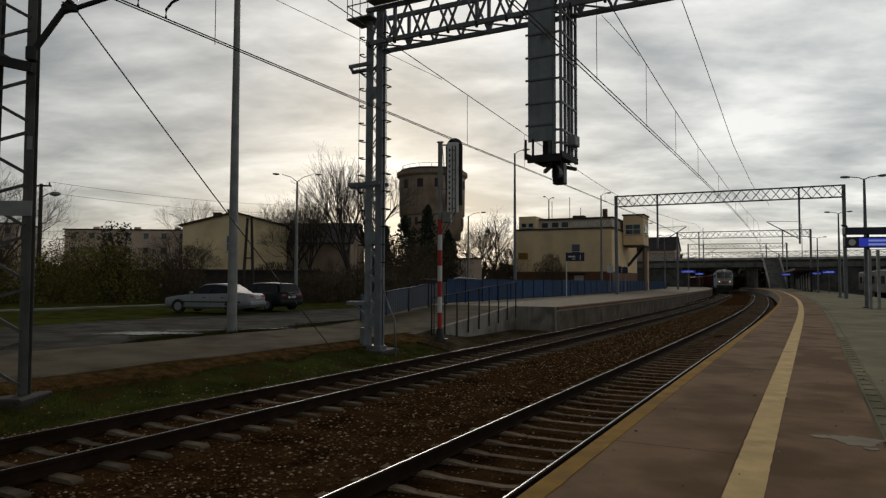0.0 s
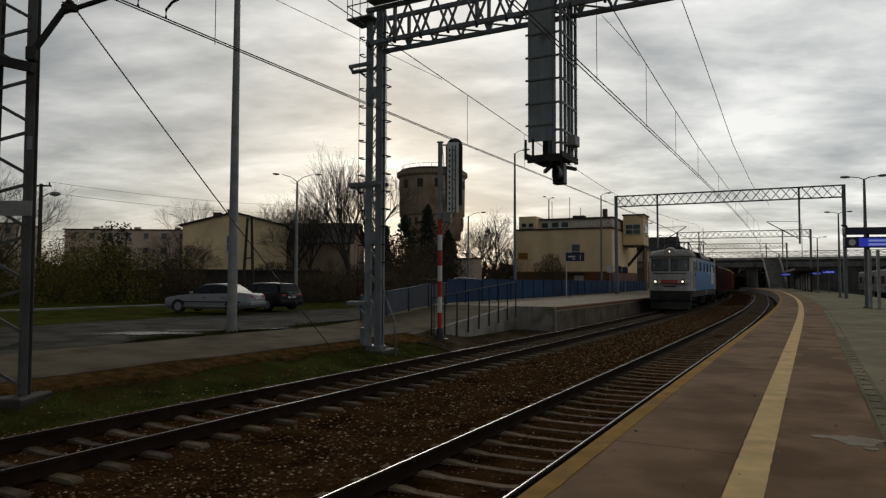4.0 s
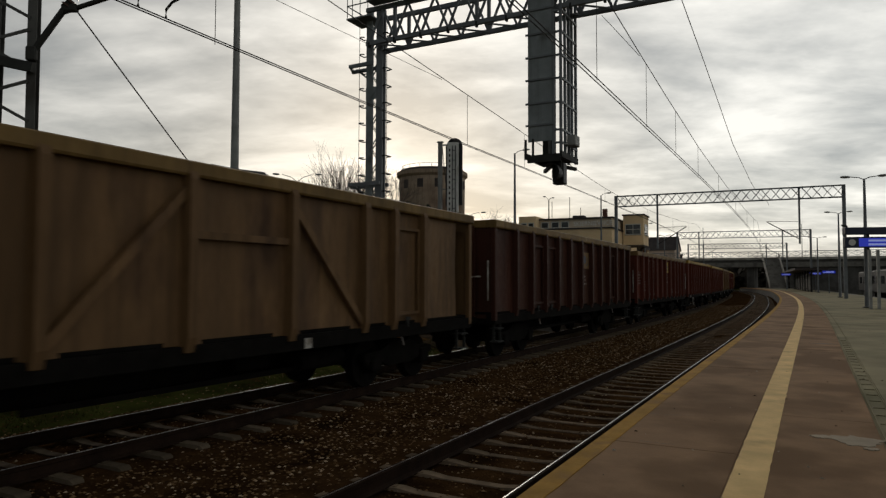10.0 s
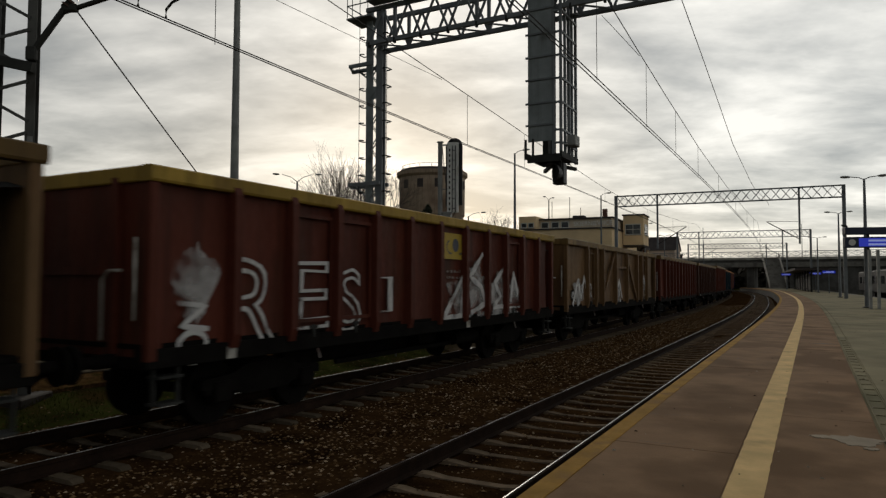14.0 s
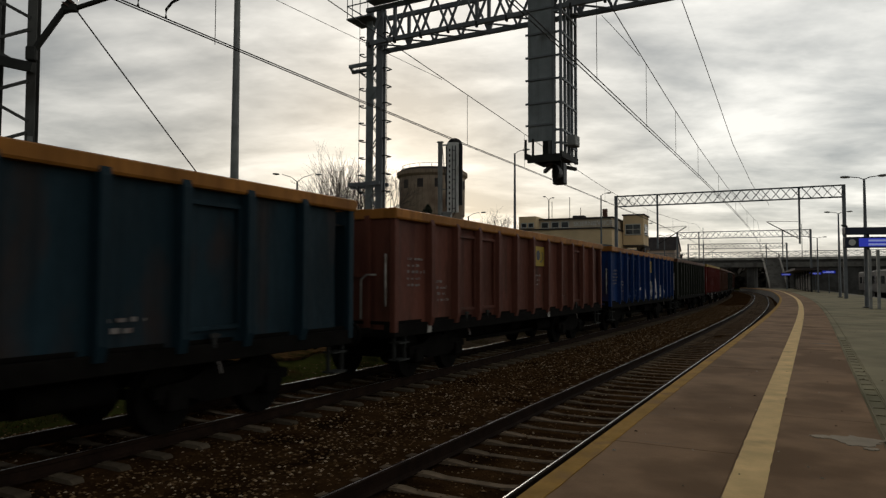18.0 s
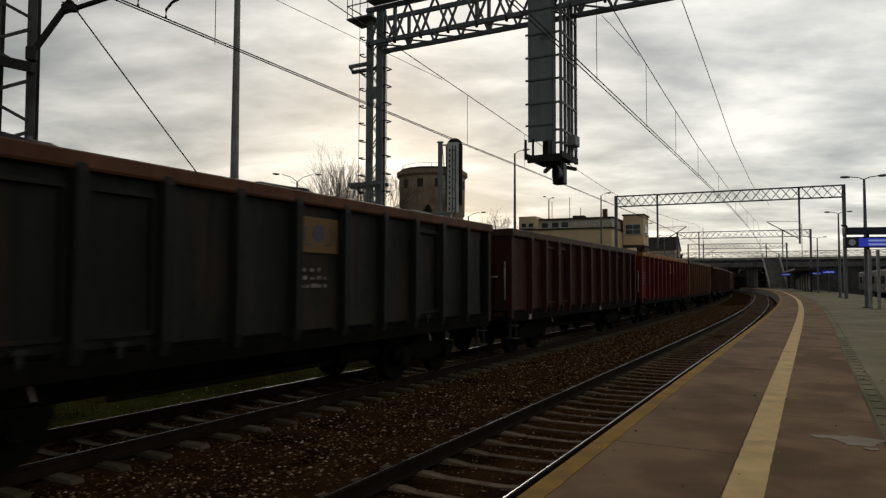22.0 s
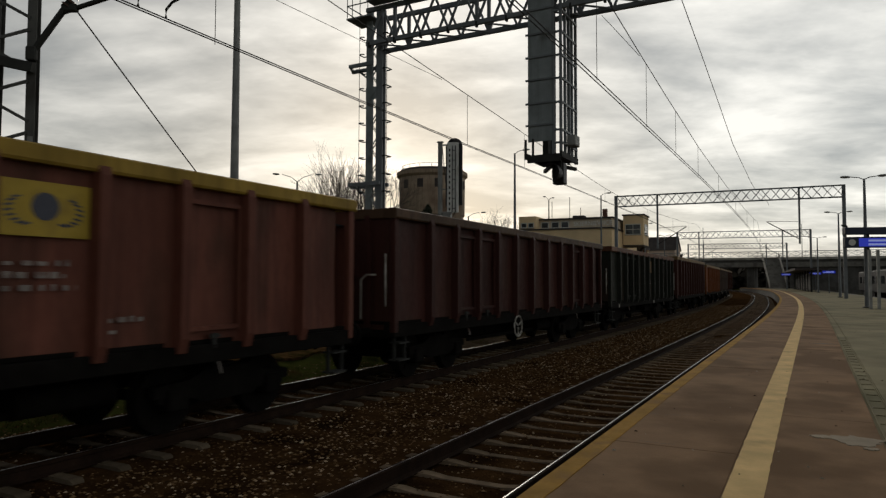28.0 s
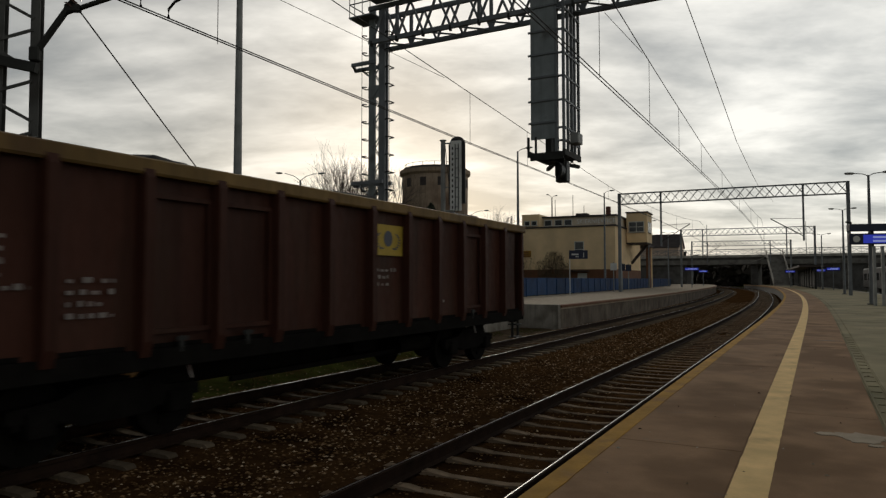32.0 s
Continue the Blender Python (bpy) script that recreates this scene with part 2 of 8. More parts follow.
M["headlight"] = glowing("headlight", (1.0, 0.86, 0.62), 1.7)
M["dim_lamp"] = glowing("dim_lamp", (1.0, 0.85, 0.55), 0.7)
M["red_lamp"] = glowing("red_lamp", (1.0, 0.06, 0.03), 1.2)
M["glass"] = glassy("dark_glass")
M["car_glass"] = material("car_glass", (0.020, 0.023, 0.026), 0.35, vary=0.2, scale=2, fine=8, bump=0, spec=0.15)
M["cab_glass"] = material("cab_glass", (0.060, 0.066, 0.068), 0.16, vary=0.4, scale=1.5, fine=8, bump=0, spec=0.6)
M["render_yellow"] = material("yellow_render", (0.78, 0.585, 0.345), 0.85, vary=0.12, scale=0.5, fine=30, bump=0.08, dirt=(0.66, 0.49, 0.28), dirt_at=0.54, dirt_scale=0.3)
M["plinth"] = material("brown_plinth", (0.16, 0.07, 0.035), 0.85, vary=0.15, scale=1, bump=0.1)
M["render_cream"] = material("cream_render", (0.82, 0.64, 0.38), 0.85, vary=0.12, scale=0.4, fine=30, bump=0.08, dirt=(0.56, 0.43, 0.25), dirt_at=0.55, dirt_scale=0.3)
M["upper_render"] = material("upper_render", (0.68, 0.57, 0.43), 0.85, vary=0.18, scale=0.6, fine=24, bump=0.08, dirt=(0.46, 0.38, 0.29), dirt_at=0.52, dirt_scale=0.5)
M["render_grey"] = material("grey_pink_render", (0.58, 0.44, 0.34), 0.85, vary=0.15, scale=0.3, fine=20, bump=0.08, random_tone=0.15)
M["render_brown"] = material("brown_render", (0.37, 0.27, 0.195), 0.88, vary=0.25, scale=0.5, fine=20, bump=0.1, dirt=(0.16, 0.11, 0.08), dirt_at=0.52, dirt_scale=0.4, streak=0.2)
M["tower"] = material("tower_render", (0.32, 0.245, 0.175), 0.9, vary=0.25, scale=0.35, fine=12, bump=0.15, dirt=(0.13, 0.075, 0.048), dirt_at=0.5, dirt_scale=0.25, streak=0.4)
M["roof_dark"] = material("dark_roof", (0.055, 0.045, 0.042), 0.85, vary=0.25, scale=1, fine=20, bump=0.2)
M["brick_red"] = material("chimney_brick", (0.14, 0.06, 0.04), 0.85, vary=0.3, scale=3, fine=20, bump=0.2)
M["frame_white"] = material("white_window_frame", (0.55, 0.54, 0.50), 0.5, vary=0.06, bump=0)
M["bark"] = material("bark", (0.045, 0.036, 0.028), 0.9, vary=0.35, scale=3, fine=20, bump=0.4)
M["twig"] = material("twigs", (0.095, 0.075, 0.058), 0.9, vary=0.35, scale=0.5, fine=5, bump=0)
M["conifer"] = material("conifer_needles", (0.032, 0.040, 0.024), 0.9, vary=0.45, scale=1.0, fine=8, bump=0.3)
M["bush_y"] = material("yellowing_leaves", (0.165, 0.142, 0.032), 0.9, vary=0.6, scale=0.5, fine=3, bump=0.3, dirt=(0.07, 0.055, 0.02), dirt_at=0.52, dirt_scale=0.4, spec=0.1)
M["bush_b"] = material("brown_leaves", (0.125, 0.092, 0.058), 0.9, vary=0.5, scale=0.5, fine=3, bump=0.3, dirt=(0.055, 0.046, 0.028), dirt_at=0.5, dirt_scale=0.5, spec=0.1)
M["timber"] = material("dark_timber", (0.05, 0.04, 0.032), 0.85, vary=0.3, scale=2, fine=20, bump=0.2)
M["coal"] = material("coal", (0.014, 0.013, 0.013), 0.85, vary=0.4, scale=4, fine=20, bump=0.6)
M["blade"] = material("grass_blade", (0.052, 0.056, 0.010), 0.9, vary=0.55, scale=0.8, fine=9, bump=0, spec=0.05)
M["leaf"] = material("dead_leaf", (0.120, 0.052, 0.015), 0.9, vary=0.6, scale=2.5, fine=12, bump=0, spec=0.05)
M["far_wood"] = material("far_woods", (0.045, 0.038, 0.030), 0.9, vary=0.4, scale=0.05, fine=0.6, bump=0, spec=0.1)
M["water"] = glassy("puddle_water", (0.02, 0.02, 0.018), 0.20)
M["mast_grey"] = material("weathered_mast_steel", (0.105, 0.105, 0.098), 0.7, 0.05, vary=0.25, scale=2.5, fine=30, bump=0.06, dirt=(0.055, 0.050, 0.044), dirt_at=0.55, dirt_scale=1.6, spec=0.25, streak=0.3)
M["dirt"] = material("gravelly_dirt", (0.088, 0.066, 0.044), 0.95, vary=0.5, scale=2.6, fine=24, bump=0.6, dirt=(0.042, 0.036, 0.018), dirt_at=0.5, dirt_scale=1.4, dist=0.03, spec=0)
M["stained_wall"] = material("stained_concrete_wall", (0.30, 0.275, 0.235), 0.88, vary=0.25, scale=1.4, fine=24, bump=0.25, dirt=(0.15, 0.13, 0.105), dirt_at=0.5, dirt_scale=1.1, spec=0.15, streak=0.35)
M["screen_board"] = material("white_enamel_board", (0.80, 0.80, 0.78), 0.5, vary=0.06, scale=3, fine=30, bump=0.02, dirt=(0.55, 0.54, 0.50), dirt_at=0.6, dirt_scale=2)
M["rubber"] = material("rubber", (0.016, 0.016, 0.016), 0.8, vary=0.2, bump=0.05)


# ---- mesh helpers ----
class Mesh:
    """Collects vertices and faces of one part."""

    def __init__(self):
        self.v, self.f, self.sm = [], [], []

    def add(self, verts, faces, smooth=False):
        b = len(self.v)
        self.v += [tuple(p) for p in verts]
        self.f += [tuple(i + b for i in q) for q in faces]
        self.sm += [smooth] * len(faces)
        return self

    def box(self, x0, x1, y0, y1, z0, z1, m=None, c=0.0):
        """A box; c bevels its twelve edges."""
        if c <= 0:
            vs = [Vector((x, y, z)) for z in (z0, z1) for y in (y0, y1) for x in (x0, x1)]
            fs = [(0, 2, 3, 1), (4, 5, 7, 6), (0, 1, 5, 4), (2, 6, 7, 3), (0, 4, 6, 2), (1, 3, 7, 5)]
        else:
            vs, fs, idx = [], [], {}
            for sx in (0, 1):
                for sy in (0, 1):
                    for sz in (0, 1):
                        p = [(x0, x1)[sx], (y0, y1)[sy], (z0, z1)[sz]]
                        i = [(1, -1)[sx] * c, (1, -1)[sy] * c, (1, -1)[sz] * c]
                        for ax in range(3):
                            q = [p[k] + (0 if k == ax else i[k]) for k in range(3)]
                            idx[sx, sy, sz, ax] = len(vs)
                            vs.append(Vector(q))
            for ax in range(3):
                a, b = [k for k in range(3) if k != ax]
                for side in (0, 1):
                    ring = []
                    for u, w in ((0, 0), (1, 0), (1, 1), (0, 1)):
                        k = [0, 0, 0]
                        k[ax], k[a], k[b] = side, u, w
                        ring.append(idx[(*k, ax)])
                    fs.append(tuple(ring))
                for u in (0, 1):
                    for w in (0, 1):
                        k0, k1 = [0, 0, 0], [0, 0, 0]
                        k0[ax], k1[ax] = 0, 1
                        k0[a] = k1[a] = u
                        k0[b] = k1[b] = w
                        fs.append((idx[(*k0, a)], idx[(*k1, a)], idx[(*k1, b)], idx[(*k0, b)]))
            for k in ((x, y, z) for x in (0, 1) for y in (0, 1) for z in (0, 1)):
                fs.append(tuple(idx[(*k, ax)] for ax in range(3)))
        if m is not None:
            vs = [m @ p for p in vs]
        return self.add(vs, fs)

    def beam(self, p, q, w, h=None, up=(0, 0, 1)):
        """A bar of rectangular section from p to q."""
        p, q = Vector(p), Vector(q)
        d = (q - p)
        if d.length < 1e-6:
            return self
        d.normalize()
        u = Vector(up)
        if abs(d.dot(u)) > 0.98:
            u = Vector((1, 0, 0))
        s = d.cross(u).normalized() * (w / 2)
        t = s.cross(d).normalized() * ((h or w) / 2)
        vs = [a + i * s + j * t for a in (p, q) for i, j in ((-1, -1), (1, -1), (1, 1), (-1, 1))]
        return self.add(vs, [(0, 3, 2, 1), (4, 5, 6, 7), (0, 1, 5, 4), (1, 2, 6, 5), (2, 3, 7, 6), (3, 0, 4, 7)])

    def rod(self, p, q, r0, r1=None, n=10, cap=True):
        p, q = Vector(p), Vector(q)
        r1 = r0 if r1 is None else r1
        d = (q - p).normalized()
        u = Vector((0, 0, 1)) if abs(d.z) < 0.9 else Vector((1, 0, 0))
        s = d.cross(u).normalized()
        t = s.cross(d)
        vs = []
        for a, r in ((p, r0), (q, r1)):
            vs += [a + (s * math.cos(2 * math.pi * i / n) + t * math.sin(2 * math.pi * i / n)) * r for i in range(n)]
        self.add(vs, [(i, (i + 1) % n, n + (i + 1) % n, n + i) for i in range(n)], True)
        if cap:
            b = len(self.v)
            self.v += [tuple(x) for x in vs]
            self.f += [tuple(b + i for i in reversed(range(n))), tuple(b + n + i for i in range(n))]
            self.sm += [False, False]
        return self

    def tube(self, pts, r, n=6):
        """One bent round bar through the points."""
        pts = [Vector(p) for p in pts]
        rings = []
        for i, p in enumerate(pts):
            d = (pts[min(i + 1, len(pts) - 1)] - pts[max(i - 1, 0)]).normalized()
            u = Vector((0.02, 0.03, 1)).normalized() if abs(d.z) < 0.93 else Vector((1, 0.05, 0)).normalized()
            s = d.cross(u).normalized()
            t = s.cross(d)
            rings.append([p + (s * math.cos(2 * math.pi * k / n) + t * math.sin(2 * math.pi * k / n)) * r for k in range(n)])
        return self.sweep(rings, smooth=True)

    def sweep(self, rings, close=True, cap=True, smooth=False):
        """Skins rings of equally many points."""
        k = len(rings[0])
        vs = [p for r in rings for p in r]
        fs = []
        for i in range(len(rings) - 1):
            for j in range(k if close else k - 1):
                a, b = i * k + j, i * k + (j + 1) % k
                fs.append((a, b, b + k, a + k))
        self.add(vs, fs, smooth)
        if cap and close:
            b = len(self.v) - len(vs)
            e = b + len(vs) - k
            self.f += [tuple(b + i for i in reversed(range(k))), tuple(e + i for i in range(k))]
            self.sm += [False, False]
        return self

    def slab(self, outline, z0, z1):
        return self.sweep([[(x, y, z0) for x, y in outline], [(x, y, z1) for x, y in outline]])

    def data(self, name, mat):
        me = bpy.data.meshes.new(name)
        me.from_pydata(self.v, [], self.f)
        me.polygons.foreach_set("use_smooth", self.sm)
        me.validate()
        bm = bmesh.new()
        bm.from_mesh(me)
        bmesh.ops.recalc_face_normals(bm, faces=bm.faces)
        bm.to_mesh(me)
        bm.free()
        if mat:
            me.materials.append(mat)
        return me


def part(name, mesh, mat, parent=None, label="", m=None):
    data = mesh if isinstance(mesh, bpy.types.Mesh) else mesh.data(name, mat)
    ob = new(name, data)
    if parent:
        ob.parent = parent
    if m is not None:
        ob.matrix_basis = m
    return tagged(ob, label)


def thing(name, m, label, category, group="", kind=""):
    ob = new(name)
    ob.empty_display_size = 0.3
    ob.matrix_basis = m
    return tagged(ob, label, category, group, kind)


def along(s0, s1, step):
    n = max(1, int(round((s1 - s0) / step)))
    return [s0 + (s1 - s0) * i / n for i in range(n + 1)]


def strip(name, s0, s1, step, profile, mat, label="", kind="structure", shift=None):
    """A profile of (off, z) points drawn along the line, closed to a solid."""
    mb = Mesh()
    rings = []
    for s in along(s0, s1, step):
        d = shift(s) if shift else 0.0
        rings.append([at(s, o + d, z) for o, z in profile])
    mb.sweep(rings)
    ob = part(name, mb, mat)
    return tagged(ob, label, "", "", kind)


# ---- ground ----
def lift(off, s=0.0):
    """Height of the ground by its distance from the far track; lower at the foot of the ramp wall."""
    z = float(np.interp(off, (-60, -15.8, -8, 1.6, 2.7, 4.8, 8.2, 18, 40), (-0.4, -0.55, -0.55, -0.55, -0.32, 0.08, 0.24, 0.40, 0.42)))
    dip = float(np.interp(s, (13.2, 15.0, 21.0, 23.0), (0, 1, 1, 0))) * float(np.interp(off, (6.5, 8.0), (1, 0)))
    return z + dip * (min(z, -0.33) - z)


def off_of(x, y):
    i = np.argmin((LX - x) ** 2 + (LY - y) ** 2)
    return (x - LX[i]) * -math.sin(LTH[i]) + (y - LY[i]) * math.cos(LTH[i])


def s_of(x, y):
    return float(LS[np.argmin((LX - x) ** 2 + (LY - y) ** 2)])


def ground():
    ax = np.concatenate([-np.geomspace(3000, 62, 14), np.linspace(-60, 60, 151), np.geomspace(62, 3000, 14)])
    ay = np.concatenate([-np.geomspace(3000, 32, 14), np.linspace(-30, 130, 161), np.geomspace(133, 3000, 16)])
    mb = Mesh()
    for y in ay:
        for x in ax:
            o = off_of(x, y)
            z = lift(o, s_of(x, y) if 0 < o < 8 else 0.0) + (0.05 * noise.noise((x * 0.4, y * 0.4, 0)) if 2.8 < o < 60 else 0)
            mb.v.append((x, y, z))
    w = len(ax)
    for j in range(len(ay) - 1):
        for i in range(w - 1):
            a = j * w + i
            mb.f.append((a, a + 1, a + 1 + w, a + w))
            mb.sm.append(True)
    ob = part("ground", mb, M["grass"])
    tagged(ob, "rough grass verge with brown autumn patches", "ground", "", "structure")


def sheet(name, outline_so, step, mat, rise, label, kind="structure"):
    """A thin sheet over the ground between two edges given as functions of s."""
    s0, s1, lo, hi = outline_so
    mb = Mesh()
    rows = along(s0, s1, step)
    n = 8
    top = []
    for s in rows:
        a, b = lo(s), hi(s)
        r = []
        for i in range(n + 1):
            o = a + (b - a) * i / n
            r.append(at(s, o, lift(o, s) + rise))
        top.append(r)
    rings = [r + [Vector((p.x, p.y, p.z - rise - 0.15)) for p in reversed(r)] for r in top]
    mb.sweep(rings, smooth=False)
    return tagged(part(name, mb, mat), label, "", "", kind)


def wob(s, a, k=0.0):
    return a * noise.noise((s * 0.35, k, 3.3))


ground()
sheet("footpath", (-30, 15, lambda s: 4.75 + wob(s, 0.25), lambda s: 8.1 + wob(s, 0.25, 5)), 0.5, M["path"], 0.08, "pale worn gravel footpath beside the track")
sheet("parking_lot", (-60, 34, lambda s: float(np.interp(s, (1.0, 3.5, 14, 20), (7.7, 9.0, 9.2, 8.6))) + wob(s, 0.35, 9), lambda s: 15.5 + wob(s, 0.6, 12)), 1.0, M["lot"], 0.075, "wet cracked asphalt parking lot")
sheet("leaf_strip", (-30, 11.5, lambda s: 3.95 + wob(s * 2, 0.45, 21), lambda s: 4.85 + wob(s * 2, 0.2, 25)), 0.4, M["leaf_bed"], 0.055, "brown trodden leaves along the path", "structure")
sheet("dirt_strip", (10.6, 20.9, lambda s: 2.35 + wob(s * 2, 0.2, 31), lambda s: 4.3), 0.4, M["dirt"], 0.05, "brown gravelly dirt under the ramp wall")
sheet("side_road", (-70, 60, lambda s: 27.9, lambda s: 28.5), 2.0, M["concrete"], 0.075, "pale narrow side road behind the grass")



def puddle(cx, cy, rx, ry, turn, seed):
    pts = []
    for i in range(40):
        a = 2 * math.pi * i / 40
        k = 1 + 0.45 * noise.noise((math.cos(a) * 1.8 + seed, math.sin(a) * 1.8, 0)) + 0.15 * noise.noise((math.cos(a) * 5 + seed, math.sin(a) * 5, 2))
        x, y = math.cos(a) * rx * k, math.sin(a) * ry * k
        pts.append((cx + x * math.cos(turn) - y * math.sin(turn), cy + x * math.sin(turn) + y * math.cos(turn)))
    z = lift(off_of(cx, cy)) + 0.09
    tagged(part("puddle", Mesh().slab(pts, z - 0.08, z), M["water"]), "shallow rain puddle on the asphalt", "puddle", "puddles")


puddle(-9.55, 21.7, 1.75, 0.62, radians(4), 1)
puddle(-8.1, 23.2, 1.25, 0.20, radians(10), 4)
puddle(-6.2, 24.4, 0.8, 0.16, radians(16), 7)

# ---- track beds, rails and sleepers ----
RAIL = [(-0.075, -0.172), (0.075, -0.172), (0.075, -0.16), (0.02, -0.14), (0.012, -0.055), (0.036, -0.042), (0.036, -0.006), (0.028, 0.0), (-0.028, 0.0), (-0.036, -0.006), (-0.036, -0.042), (-0.012, -0.055), (-0.02, -0.14), (-0.075, -0.16)]
HEADRUN = [(-0.5, -0.004), (0.5, -0.004), (0.5, 0.003), (-0.5, 0.003)]


def sleeper_mesh(slim=1.0):
    mb = Mesh()
    rings = []
    for y, w, z in ((-1.25, 0.07, -0.19), (-1.2, 0.08, -0.165), (-0.55, 0.08, -0.165), (-0.35, 0.07, -0.188), (0.35, 0.07, -0.188), (0.55, 0.08, -0.165), (1.2, 0.08, -0.165), (1.25, 0.07, -0.19)):
        w *= slim
        rings.append([(-w - 0.02, y, -0.36), (w + 0.02, y, -0.36), (w, y, z), (-w, y, z)])
    mb.sweep(rings)
    for y in (-0.7525, 0.7525):
        for sy in (-0.11, 0.11):
            mb.box(-0.04, 0.04, y + sy - 0.02, y + sy + 0.02, -0.165, -0.155)
    return mb


def track(name, off, s0, s1, near0, near1, label, shine, wood):
    tr = thing(name, Matrix.Identity(4), label, "track", "", "structure")
    for side in (-0.7525, 0.7525):
        r = part("rail", Mesh().sweep([[at(s, off + side + o, z) for o, z in RAIL] for s in along(s0, s1, 2.0)]), M["rust_rail"], tr)
        part("running_surface", Mesh().sweep([[at(s, off + side + o * shine, z) for o, z in HEADRUN] for s in along(s0, s1, 2.0)]), M["rail_top"], r, "polished rail head")
    slim = 0.9 if off else 1.0
    data = sleeper_mesh(slim).data("sleeper", M[wood])
    rest = Mesh()
    s = s0 - (0.3 if off else 0.0)
    rnd = random.Random(5 if off else 6)
    src = sleeper_mesh(slim)
    while s < s1:
        m = frame_at(s, off, rnd.uniform(-0.006, 0.004), rnd.uniform(-0.5, 0.5))
        if near0 <= s <= near1:
            ob = new("sleeper", data)
            ob.parent = tr
            ob.matrix_basis = m
        else:
            rest.add([m @ Vector(p) for p in src.v], src.f)
        s += 0.6
    far = part("far_sleepers", rest, M[wood], tr)
    tagged(far, kind="stuff")
    return tr


def ballast():
    prof = [(2.9, -0.6), (2.2, -0.30), (1.5, -0.215), (0.5, -0.208), (-0.5, -0.208), (-1.5, -0.215), (-2.5, -0.26), (-3.70, -0.150), (-4.02, -0.190), (-4.30, -0.200), (-5.84, -0.200), (-6.3, -0.215), (-6.7, -0.3), (-6.9, -0.9)]
    mb = Mesh()
    prof2 = []
    for (a, za), (b, zb) in zip(prof[:-1], prof[1:]):
        k = max(1, int(abs(b - a) / 0.35))
        prof2 += [(a + (b - a) * i / k, za + (zb - za) * i / k) for i in range(k)]
    prof2.append(prof[-1])
    rings = []
    for s in along(-40, 420, 0.6):
        if s > 60 and len(rings) % 4:
            rings.append(None)
            continue
        rings.append([at(s, o, z + 0.02 * noise.noise((s * 1.3, o * 1.3, 0))) for o, z in prof2])
    rings = [r for r in rings if r]
    mb.sweep(rings, close=False, smooth=True)
    tagged(part("ballast", mb, M["bed"]), "rust-brown crushed stone track bed", "track bed", "", "structure")
    # loose stones
    st = Mesh()
    rnd = random.Random(3)
    dirs = [(1, 0, 0), (-1, 0, 0), (0, 1, 0), (0, -1, 0), (0, 0, 1)]
    for i in range(120000):
        s = -16 + 77 * rnd.random() ** 1.5
        o = rnd.uniform(-6.5, 2.3) if i % 40 else rnd.uniform(2.3, 3.4)
        d1, d2 = abs(o), abs(o + GAP_TRACKS)
        if min(abs(d1 - 0.7525), abs(d2 - 0.7525)) < 0.1:
            continue
        inside = min(d1, d2) < 1.3
        if inside and rnd.random() < 0.6:
            continue
        r = rnd.uniform(0.011, 0.032) * (0.8 if inside else 1.0)
        z = float(np.interp(o, [p[0] for p in reversed(prof)], [p[1] for p in reversed(prof)])) + r * 0.35
        c = at(s, o, z if o < 2.3 else lift(o, s) + 0.04)
        a = rnd.random() * 6.28
        vs = []
        for dx, dy, dz in dirs:
            k = r * rnd.uniform(0.7, 1.3)
            x, y = dx * math.cos(a) - dy * math.sin(a), dx * math.sin(a) + dy * math.cos(a)
            vs.append((c.x + x * k, c.y + y * k, c.z + dz * k * 0.55))
        st.add(vs, [(0, 2, 4), (2, 1, 4), (1, 3, 4), (3, 0, 4)])
    ob = part("ballast_stones", st, M["stone"])
    tagged(ob, "loose brown ballast stones between the tracks", "ballast", "", "stuff")


ballast()
track("track_far", 0.0, -40, 420, -9, 70, "running line on concrete sleepers with rusty rails", 0.009, "shaded_dirty_sleeper")
track("track_near", -GAP_TRACKS, -40, 300, -12, 66, "platform track with polished rails on pale concrete sleepers", 0.014, "sleeper")

# ---- our platform ----
E2 = -GAP_TRACKS - 1.63   # its edge


